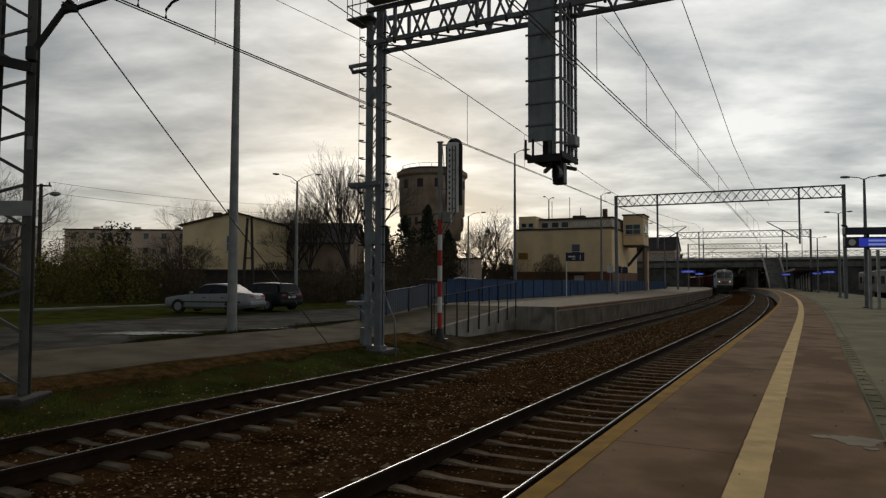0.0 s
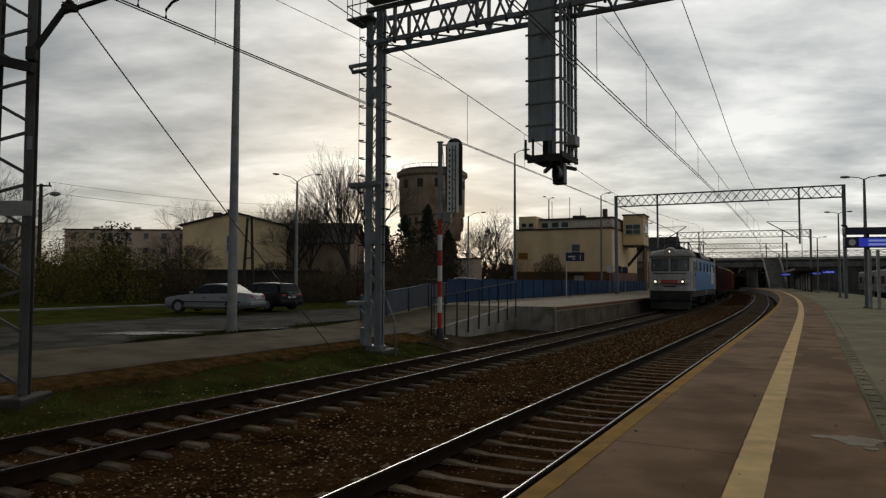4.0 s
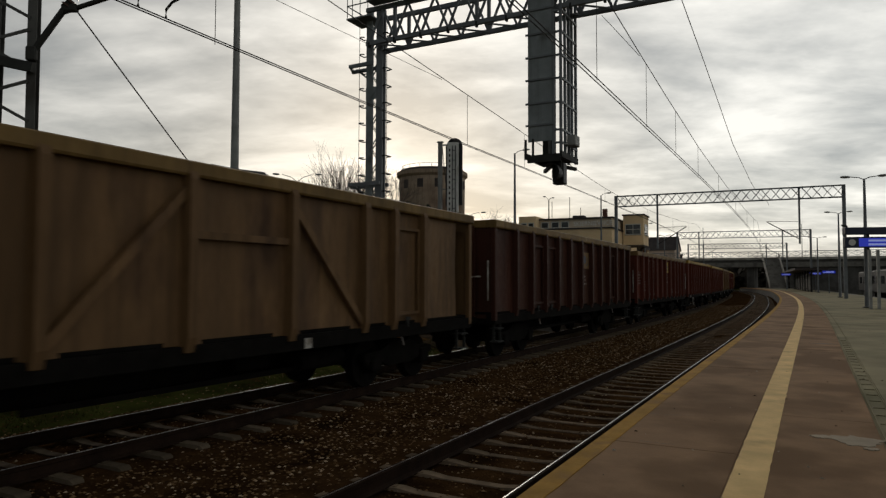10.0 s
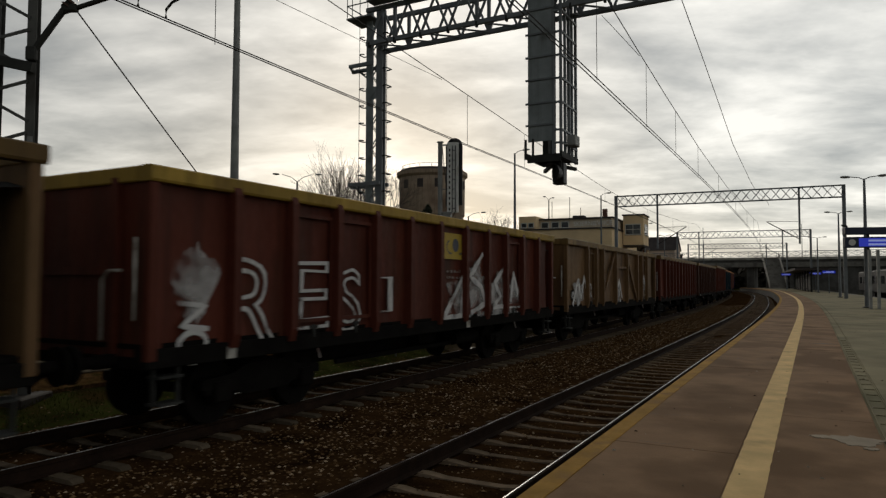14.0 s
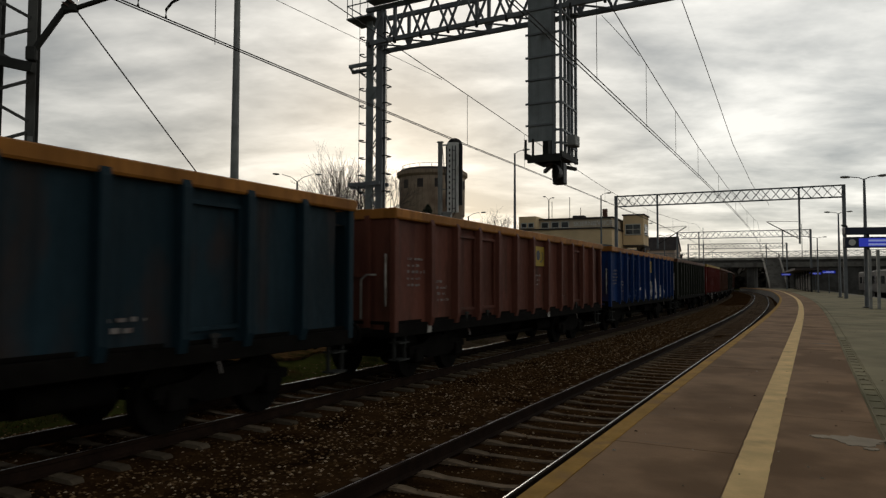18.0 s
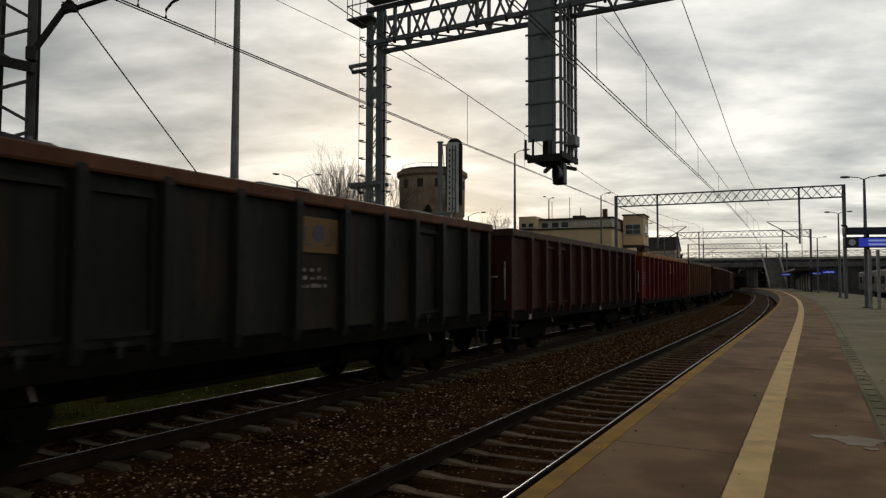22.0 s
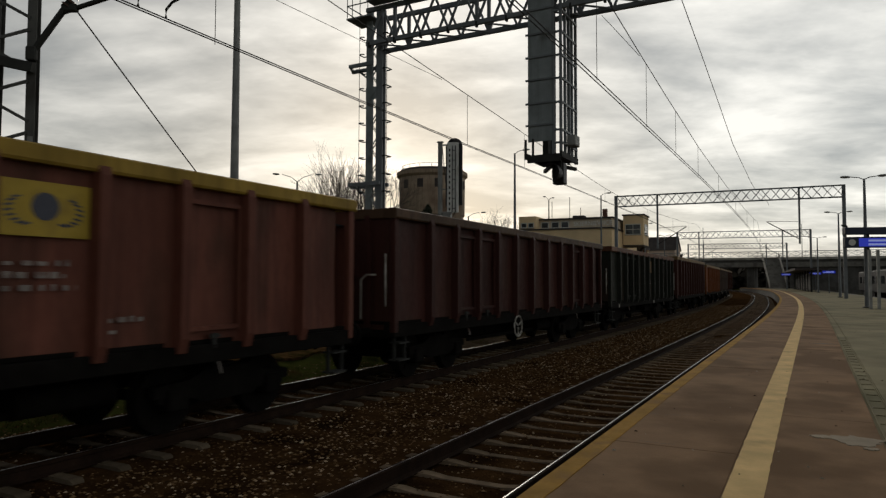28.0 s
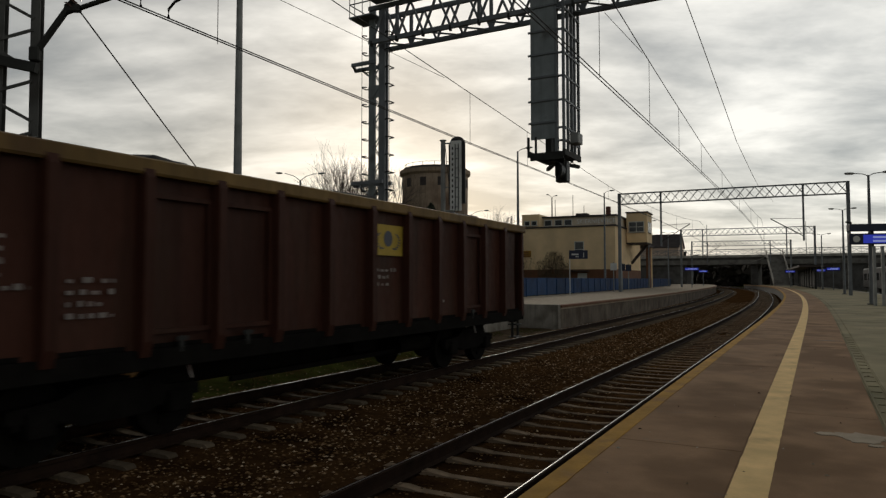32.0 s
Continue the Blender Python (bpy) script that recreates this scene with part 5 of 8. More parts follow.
block("grey_block", pose(-50, 172.0, 0.4, 0, 0, 6), 18, 11, 12.6, 4, 5, "grey-pink flat-roofed housing block behind bushes")


def shed(name, m, w, d, h, wall, label):
    b = thing(name, m, label, "shed", "sheds")
    part("wall", Mesh().box(-w / 2, w / 2, 0, d, 0, h), M[wall], b)
    part("roof", Mesh().box(-w / 2 - 0.2, w / 2 + 0.2, -0.25, d + 0.2, h, h + 0.12), M["roof_dark"], b)
    part("door", Mesh().box(-0.5, 0.5, -0.05, 0.0, 0, 2.0), M["timber"], b)
    return b


shed("garage_row", pose(-16.2, 55.5, 0.4, 0, 0, 5), 12, 4, 2.4, "timber", "low dark garage row with a flat roof")
shed("small_kiosk", pose(1.9, 82, 0.4, 0, 0, 0), 5.5, 4, 4.3, "render_grey", "small pale utility hut beside the tower")
shed("garden_shed", pose(-29.0, 60, 0.4, 0, 0, 8), 6, 3.5, 2.4, "timber", "dark timber garden shed behind bushes")


def bridge():
    """Road bridge over the railway, with stairs down to the platform."""
    s0 = 168
    m = frame_at(s0, 0, -0.35, -14)
    b = thing("road_bridge", m, "grey concrete road bridge across the railway", "bridge")
    part("deck", Mesh().box(0, 9, -90, 45, 6.9, 7.9), M["dark_concrete"], b)
    part("girder", Mesh().box(-0.3, 0.0, -90, 45, 5.9, 7.0), M["concrete"], b)
    part("kerb_beam", Mesh().box(-0.45, 0.1, -90, 45, 7.6, 8.2), M["pale_concrete"], b, "paler edge beam")
    for y in range(-90, 46, 2):
        part("rail_post", Mesh().box(-0.35, -0.27, y, y + 0.08, 8.2, 9.5), M["steel"], b)
    for z in (8.35, 9.5):
        part("rail", Mesh().box(-0.34, -0.28, -90, 45, z, z + 0.08), M["steel"], b)
    for y in range(-90, 45, 2):
        part("rail_lattice", Mesh().beam((-0.31, y, 8.35), (-0.31, y + 2, 9.5), 0.07).beam((-0.31, y, 9.5), (-0.31, y + 2, 8.35), 0.07), M["steel"], b)
    for y in (9.5, -8.3, -22, -40, -60):
        for x in (1.2, 7.0):
            part("pier", Mesh().box(x, x + 0.9, y - 0.6, y + 0.6, -0.6, 6.9), M["dark_concrete"], b)
    for y in range(-85, 45, 22):
        part("lamp_pole", Mesh().rod((4.5, y, 7.9), (4.5, y, 16), 0.09, 0.06, 8), M["steel"], b)
    part("abutment", Mesh().box(0.4, 9, 7.2, 45, -0.3, 6.9), M["dark_concrete"], b)
    part("abutment", Mesh().box(0.4, 9, -90, -16.5, -0.3, 6.9), M["dark_concrete"], b)
    part("pier_wall", Mesh().box(0.6, 8.6, -9.0, -7.4, -0.3, 6.9), M["dark_concrete"], b)
    part("soffit_beam", Mesh().box(8.7, 9.3, -90, 45, 5.9, 7.0), M["dark_concrete"], b)
    for z in (9.9, 10.3):
        part("rail", Mesh().box(8.6, 8.66, -90, 45, z - 0.5, z - 0.44), M["steel"], b)
    return b


bridge()


def stairs():
    m = frame_at(150, -9.8, PLAT, 0)
    b = thing("platform_stairs", m, "covered concrete stairs from the bridge to the platform", "stairs")
    n = 40
    for i in range(n):
        x, z = 1.0 + i * 0.3, 7.0 * (i + 1) / n
        part("step", Mesh().box(x, x + 0.34, -3.6, -0.3, max(0, z - 0.4), z), M["concrete"], b)
    for y in (-3.75, -0.3):
        part("parapet", Mesh().sweep([[(0.8, yy, 0.1), (13.2, yy, 7.0), (13.2, yy, 8.2), (0.8, yy, 1.3)] for yy in (y, y + 0.15)]), M["pale_concrete"], b, "pale sloping parapet")
    part("support", Mesh().box(7, 7.8, -3.6, -0.3, 0, 3.4), M["dark_concrete"], b)
    return b


stairs()


def canopy():
    m = frame_at(98, -10.2, PLAT)
    b = thing("platform_shelter", m, "dark steel platform shelter with a flat roof", "platform shelter")
    part("roof", Mesh().box(0, 46, -3.6, 0.6, 3.1, 3.4), M["roof_dark"], b)
    for x in range(1, 46, 6):
        part("column", Mesh().box(x, x + 0.25, -1.6, -1.35, 0, 3.1), M["dark_steel"], b)
    for x in (3, 15, 27):
        part("wind_wall", Mesh().box(x, x + 9, -1.55, -1.45, 0.15, 2.7), M["slate_train"], b)
        part("bench", Mesh().box(x + 1, x + 4, -1.2, -0.75, 0.42, 0.5), M["timber"], b)
    return b


canopy()


def hanging_display(m, w, label, two=False):
    d = thing("platform_display", m, label, "display board", "platform displays")
    part("post", Mesh().beam((0, 0, 0), (0, 0, 3.0), 0.1), M["steel"], d)
    part("case", Mesh().box(-w / 2, w / 2, -0.1, 0.1, 2.45, 2.9), M["blue_sign"], d)
    part("screen", Mesh().box(-w / 2 + 0.1, w / 2 - 0.1, -0.12, -0.1, 2.52, 2.82), M["screen"], d, "lit blue display")
    for r in range(2):
        part("text_bar", Mesh().box(-w / 2 + 0.2 + 0.3 * r, w / 2 - 0.25, -0.126, -0.12, 2.58 + r * 0.13, 2.64 + r * 0.13), M["screen_white"], d, "pale lit text line")
    return d


for s, o, w, z in ((118, -9.6, 1.6, PLAT), (104, -12.6, 1.7, PLAT), (92, 4.2, 2.0, PLAT1), (122, 4.2, 1.6, PLAT1), (88, -12.9, 1.6, PLAT)):
    p = at(s, o, z)
    hanging_display(pose(p.x, p.y, p.z, 0, 0, -28), w, "small dark display board with lit blue lettering")


def near_display():
    d = thing("departure_board", pose(21.45, 36.0, PLAT, 0, 0, -12), "dark blue departure board with a clock on steel posts", "display board", "platform displays")
    for x in (0.95, 1.35):
        part("post", Mesh().beam((x, 0, 0), (x, 0, 3.1), 0.13), M["galv"], d)
    part("hood", Mesh().box(-0.25, 4.2, -0.25, 0.25, 3.9, 4.27, c=0.02), M["blue_sign"], d)
    part("hood_post", Mesh().beam((0.9, 0, 3.1), (0.9, 0, 4.0), 0.1).beam((3.4, 0, 3.1), (3.4, 0, 4.0), 0.1), M["dark_steel"], d)
    case = part("case", Mesh().box(-0.25, 4.2, -0.18, 0.18, 3.2, 3.77, c=0.02), M["blue_sign"], d)
    part("clock", Mesh().rod((0.08, -0.2, 3.48), (0.08, -0.18, 3.48), 0.17, n=20), M["white"], case, "round white clock face")
    part("screen", Mesh().box(0.4, 4.1, -0.2, -0.18, 3.26, 3.7), M["screen"], case, "lit blue display")
    part("text_bar", Mesh().box(0.85, 4.0, -0.206, -0.2, 3.32, 3.42), M["screen_white"], case, "pale lit text line")
    part("text_bar", Mesh().box(0.85, 3.9, -0.206, -0.2, 3.52, 3.62), M["screen_white"], case, "pale lit text line")
    part("camera_arm", Mesh().tube([(-0.1, 0, 4.15), (-0.1, 0, 4.35), (-0.35, 0, 4.4)], 0.05, 8), M["dark_steel"], d)
    return d


near_display()

# platform lamps: ours, then those across
for s, o, h in ((33.6, -11.2, 7.08), (62, -11.75, 7.75), (95, -12.2, 7.4)):
    p = at(s, o, PLAT)
    lamp_post("platform_lamp", tuple(p), h, 2, -22, "grey twin-headed platform lamp post", "steel", 0.85, 0.12, "platform lamps", 0.1, 0.06)
for s, o, h, n in ((34, 9.45, 10.1, 1), (59.8, 9.6, 10.1, 1), (86, 9.2, 9.0, 2), (112, 9.4, 9.0, 2)):
    p = at(s, o, PLAT1)
    lamp_post("platform_lamp", tuple(p), h, n, -20, "slender grey lamp post on the far platform", "steel", 0.75, 0.2, "far platform lamps", 0.1, 0.06)
for k, (x, y, h, n, az) in enumerate(((-10.75, 50, 8.95, 2, 3), (2.6, 70, 8.3, 1, 0), (14.3, 92.0, 12.6, 2, 40))):
    lamp_post("street_lamp", (x, y, 0.4), h, n, az, "slender grey street lamp among the trees", ("galv", "galv", "dark_steel")[k], (1.5, 1.5, 0.8)[k], (0.5, 0.4, 0.4)[k], "street lamps", 0.12, 0.07)


def number_sign(s, o, txt, label):
    d = thing("platform_sign", pose(s, o, PLAT1, 0, 0, -14), label, "sign", "platform signs")
    part("post", Mesh().rod((-0.55, 0, 0), (-0.55, 0, 3.5), 0.035, n=8), M["white"], d, "white post")
    part("board", Mesh().box(-0.6, 0.85, -0.05, -0.02, 2.82, 3.50), M["blue_sign"], d)
    cu = bpy.data.curves.new("numeral", "FONT")
    cu.body, cu.size, cu.extrude = txt, 0.55, 0.003
    dg = new("numeral_source", cu)
    me = bpy.data.meshes.new_from_object(dg)
    bpy.data.objects.remove(dg)
    me.materials.append(M["white"])
    part("numeral", me, None, d, "white platform number", pose(0.40, -0.056, 2.94, 90, 0, 0))
    part("text_bar", Mesh().box(-0.4, 0.15, -0.056, -0.05, 3.12, 3.24), M["white"], d, "small white text line")
    part("text_bar", Mesh().box(-0.1, 0.15, -0.056, -0.05, 2.96, 3.02), M["white"], d, "small white text line")
    return d


number_sign(10.32, 54.0, "1", "dark blue platform number sign on a white post")
for s, o in ((57.3, 8.2), (61.5, 8.2), (64.9, 8.2)):
    p = at(s, o, PLAT1)
    d = thing("notice_post", pose(p.x, p.y, p.z, 0, 0, -14), "small notice board on a pale post", "sign", "platform signs")
    part("post", Mesh().rod((0, 0, 0), (0, 0, 2.9), 0.05, n=8), M["galv"], d)
    part("board", Mesh().box(-0.3, 0.3, -0.08, -0.05, 2.1, 2.8), M["white" if s < 60 else "blue_sign"], d)


# ---- trees and bushes ----
def bare_tree(name, base, height, spread, seed, label, mat="bark"):
    rnd = random.Random(seed)
    t = thing(name, pose(*base), label, "tree", "bare trees")
    trunk, twigs = Mesh(), Mesh()

    def grow(p, d, length, r, depth):
        q = p
        seg = 3 if depth < 3 else 2
        for i in range(seg):
            d2 = (d + Vector((rnd.uniform(-1, 1), rnd.uniform(-1, 1), rnd.uniform(-0.4, 0.6))) * 0.16).normalized()
            n_ = q + d2 * (length / seg)
            rr = r * (1 - 0.25 * i / seg)
            tgt = trunk if depth < 3 else twigs
            if depth < 3:
                tgt.rod(q, n_, rr, rr * 0.85, 7 if depth == 0 else 5, cap=False)
            else:
                tgt.rod(q, n_, rr, rr * 0.7, 3, cap=False)
            q, d = n_, d2
        if depth >= 5:
            return
        kids = (5, 4, 4, 4, 4)[depth]
        for k in range(kids):
            a = 2 * math.pi * (k + rnd.random()) / kids
            tilt = rnd.uniform(0.35, 0.95) * spread
            side = d.cross(Vector((math.cos(a), math.sin(a), 0.3))).normalized()
            nd = (d * math.cos(tilt) + side * math.sin(tilt) + Vector((0, 0, 0.18))).normalized()
            start = p.lerp(q, rnd.uniform(0.55, 1.0))
            grow(start, nd, length * rnd.uniform(0.6, 0.86), max(0.0075, r * 0.52), depth + 1)

    grow(Vector((0, 0, -0.2)), Vector((0, 0, 1)), height * 0.34, height * 0.016, 0)
    part("trunk", trunk, M[mat], t)
    tw = part("crown", twigs, M["twig"], t)
    return t


TREES = ((-19, 76, 12.5, 0.85, 1), (-16.5, 70, 11.0, 0.85, 2), (-8.1, 60, 13.6, 0.50, 3), (-29.5, 80, 11.5, 0.9, 5), (-39, 60, 12, 0.9, 6), (7.6, 92, 12.5, 0.9, 7), (4.6, 98, 12.0, 0.95, 8), (-36, 54, 9, 0.95, 10), (-35, 90, 10.5, 0.9, 11), (-6.0, 62, 13.0, 0.8, 12), (10.2, 96, 9.0, 0.95, 13), (-14.5, 66.5, 10.6, 0.9, 14), (-12.2, 64, 10.0, 0.9, 16), (-23.3, 62, 6.0, 0.9, 15))
for x, y, h, sp, sd in TREES:
    bare_tree("bare_tree", (x, y, 0.4), h, sp, sd, "bare winter tree with a fine twiggy crown")


def clump(name, base, rx, ry, h, n, leaf, mat, seed, label, category="bush", group="bushes", cone=False):
    """Many small leaf clumps about a few stems."""
    rnd = random.Random(seed)
    t = thing(name, pose(*base), label, category, group)
    st, lv = Mesh(), Mesh()
    for k in range(7 if not cone else 1):
        a = rnd.random() * 6.28
        q = (0, 0, h * 0.95) if cone else (rx * 0.6 * math.cos(a), ry * 0.6 * math.sin(a), h * rnd.uniform(0.5, 0.9))
        st.rod((0.1 * math.cos(a), 0.1 * math.sin(a), -0.2), q, 0.05 if not cone else 0.16, 0.015, 6)
    for i in range(n):
        if cone:
            a0 = rnd.random() * 6.28
            z = h * (0.04 + 0.96 * rnd.random() ** 1.5)
            k = (1 - z / h) ** 0.65 * rnd.uniform(0.2, 1.1) * (0.8 + 0.35 * math.sin(z * 5 + 3 * a0))
            a = a0
            c = Vector((rx * k * math.cos(a), ry * k * math.sin(a), z))
        else:
            while True:
                c = Vector((rnd.uniform(-1, 1), rnd.uniform(-1, 1), rnd.uniform(0, 1)))
                lump = 0.8 + 0.5 * noise.noise((c.x * 2.2 + seed, c.y * 2.2, c.z * 2.2))
                if (c.x ** 2 + c.y ** 2) * 0.9 + (c.z - 0.35) ** 2 * 1.6 < lump and rnd.random() < 0.9:
                    break
            c = Vector((c.x * rx, c.y * ry, c.z * h))
        u = Vector((rnd.gauss(0, 1), rnd.gauss(0, 1), rnd.gauss(0, 1))).normalized()
        v = u.cross(Vector((rnd.gauss(0, 1), rnd.gauss(0, 1), rnd.gauss(0, 1)))).normalized()
        k = leaf * rnd.uniform(0.5, 1.3)
        if mat == "bush_b" and i % 3:
            # bare twigs, mostly upright
            u = Vector((u.x * 0.6, u.y * 0.6, abs(u.z) + 0.5)).normalized()
            lv.add([c - u * k * 3.4, c + v * k * 0.13, c + u * k * 3.4, c - v * k * 0.13], [(0, 1, 2, 3)])
            continue
        lv.add([c - u * k, c + v * k * 0.45, c + u * k, c - v * k * 0.45], [(0, 1, 2, 3)])
    part("stem", st, M["bark"], t)
    part("foliage", lv, M[mat], t)
    return t


BUSHES = ((-6.8, 74, 4.2, 5.8, "bush_b"), (-3.2, 75, 3.8, 5.8, "bush_b"), (0.2, 76, 3.4, 6.0, "bush_b"), (-10.5, 76, 4.0, 5.6, "bush_b"), (5.6, 86, 3.6, 6.4, "bush_b"), (-28.2, 49, 3.8, 3.7, "bush_y"), (-24.0, 50, 3.8, 4.2, "bush_y"), (-32.5, 50, 3.6, 4.4, "bush_b"), (-37, 52, 4, 5.2, "bush_b"), (-20.3, 52, 2.6, 3.4, "bush_b"), (-25, 58, 4.5, 4.4, "bush_b"), (-31, 60, 5, 4.6, "bush_b"), (-9.4, 52, 2.8, 2.3, "bush_b"), (-5.8, 56, 3.5, 2.6, "bush_b"), (-11.8, 60, 3.2, 2.8, "bush_b"), (-2.8, 60, 3.0, 3.2, "bush_b"), (11.6, 73.5, 1.9, 4.6, "bush_b"), (-40, 47, 3.4, 4.0, "bush_b"), (-14.2, 57, 2.4, 3.2, "bush_b"), (-8.0, 64, 4, 3.2, "bush_b"), (-3.5, 70, 3.5, 5.5, "bush_b"), (8.0, 84, 4.0, 5.5, "bush_b"), (-44, 56, 5, 6.5, "bush_b"), (-33, 46.5, 3.0, 4.6, "bush_y"), (-29.5, 55, 3.6, 5.6, "bush_y"), (-35.5, 47, 2.6, 4.2, "bush_b"))
for i, (x, y, rx, h, mt_) in enumerate(BUSHES):
    clump("bush", (x, y, 0.35), rx, rx * 0.8, h, 5200, 0.10, mt_, 40 + i, "overgrown bush with yellow-green autumn leaves" if mt_ == "bush_y" else "brown leafless thicket of a bush")
clump("young_tree", (-25.0, 52, 0.35), 1.5, 1.5, 6.2, 2200, 0.13, "olive_leaf", 77, "young tree with sparse olive leaves among bushes", "tree", "")
for i, (x, y, rx, h) in enumerate(((-4.4, 79, 3.2, 9.2), (-1.8, 80, 3.0, 10.6), (-6.6, 78, 2.8, 8.0), (0.6, 79, 2.2, 7.6))):
    clump("conifer", (x, y, 0.35), rx, rx, h, 4200, 0.2, "conifer", 70 + i, "dark green conifer in front of the tower", "tree", "conifers", cone=True)


def leaning_pole():
    t = thing("utility_pole", pose(-15.5, 54.0, 0.4), "dark A-shaped timber utility pole", "pole")
    for x in (-0.35, 0.55):
        part("leg", Mesh().rod((x * 1.0, 0, -0.2), (0.12 + x * 0.35, 0, 6.6), 0.13, 0.1, 10), M["timber"], t)
    part("cross_brace", Mesh().beam((-0.25, 0, 3.4), (0.4, 0, 3.4), 0.1), M["timber"], t)


leaning_pole()


def lamp_pole_with_wires():
    """Timber pole with a cross-arm and one lamp, and its two slack wires."""
    t = thing("timber_lamp_pole", pose(-29.6, 50, 0.35), "dark timber pole with a cross-arm and one street lamp", "pole")
    part("pole", Mesh().rod((0, 0, -0.2), (0, 0, 8.75), 0.17, 0.13, 10), M["timber"], t)
    arm = part("cross_arm", Mesh().beam((-0.75, 0, 8.6), (0.75, 0, 8.6), 0.1, 0.12), M["timber"], t)
    for x in (-0.62, 0.62):
        part("insulator", Mesh().rod((x, 0, 8.64), (x, 0, 8.86), 0.07, 0.05, 8), M["insulator"], arm)
    br = part("lamp_arm", Mesh().tube([(0.1, 0, 7.75), (0.5, 0, 8.0), (0.75, 0, 8.02)], 0.04, 8), M["dark_steel"], t)
    rings = []
    for q, w in ((0.0, 0.06), (0.12, 0.17), (0.45, 0.24), (0.8, 0.2), (1.0, 0.06)):
        rings.append([(0.65 + 0.8 * q, w * math.cos(a), 8.0 + w * 0.75 * math.sin(a)) for a in [2 * math.pi * k / 10 for k in range(10)]])
    part("lamp_head", Mesh().sweep(rings, smooth=True), M["galv"], br)
    for k, (dz, r) in enumerate(((8.9, 0.012), (8.1, 0.012))):
        a, b = Vector((-29.0, 50, 0.35 + dz)), Vector((-13.5, 66, 9.3 - k * 0.8))
        w = part("overhead_cable", Mesh().tube([a.lerp(b, q / 8) - Vector((0, 0, 1.4 * (q / 8) * (1 - q / 8))) for q in range(9)], r, 4), M["wire"])
        tagged(w, "slack thin cable between timber poles", "cable", "village cables")


lamp_pole_with_wires()


def far_woods():
    """Distant trees and scrub that close the horizon."""
    rnd = random.Random(31)
    mb = Mesh()
    for i in range(15000):
        a = radians(rnd.uniform(20, 165))
        d = rnd.uniform(235, 420)
        top = 6.5 + 5.0 * noise.noise((a * 9, 0.4, 0)) + 3.0 * noise.noise((a * 40, 1.4, 0))
        if 55 < math.degrees(a) < 75:
            top = 7.5 + 0.3 * top
        c = Vector((d * math.cos(a), d * math.sin(a), max(0.3, top) * rnd.random() ** 0.6))
        u = Vector((rnd.gauss(0, 1), rnd.gauss(0, 1), rnd.gauss(0, 1))).normalized()
        v = u.cross(Vector((rnd.gauss(0, 1), rnd.gauss(0, 1), rnd.gauss(0, 1)))).normalized()
        k = rnd.uniform(0.6, 2.2)
        mb.add([c - u * k, c + v * k * 0.7, c + u * k, c - v * k * 0.7], [(0, 1, 2, 3)])
    for i in range(9000):
        a, d = radians(rnd.uniform(60, 71)), rnd.uniform(250, 420)
        c = Vector((d * math.cos(a), d * math.sin(a), 8.5 * rnd.random()))
        if abs(off_of(c.x, c.y)) < 9:
            continue
        u = Vector((rnd.gauss(0, 1), rnd.gauss(0, 1), rnd.gauss(0, 1))).normalized()
        v = u.cross(Vector((rnd.gauss(0, 1), rnd.gauss(0, 1), rnd.gauss(0, 1)))).normalized()
        k = rnd.uniform(0.8, 2.0)
        mb.add([c - u * k, c + v * k * 0.8, c + u * k, c - v * k * 0.8], [(0, 1, 2, 3)])
    tagged(part("far_woods", mb, M["far_wood"]), "distant dark scrub and trees on the horizon", "woods", "", "stuff")


far_woods()

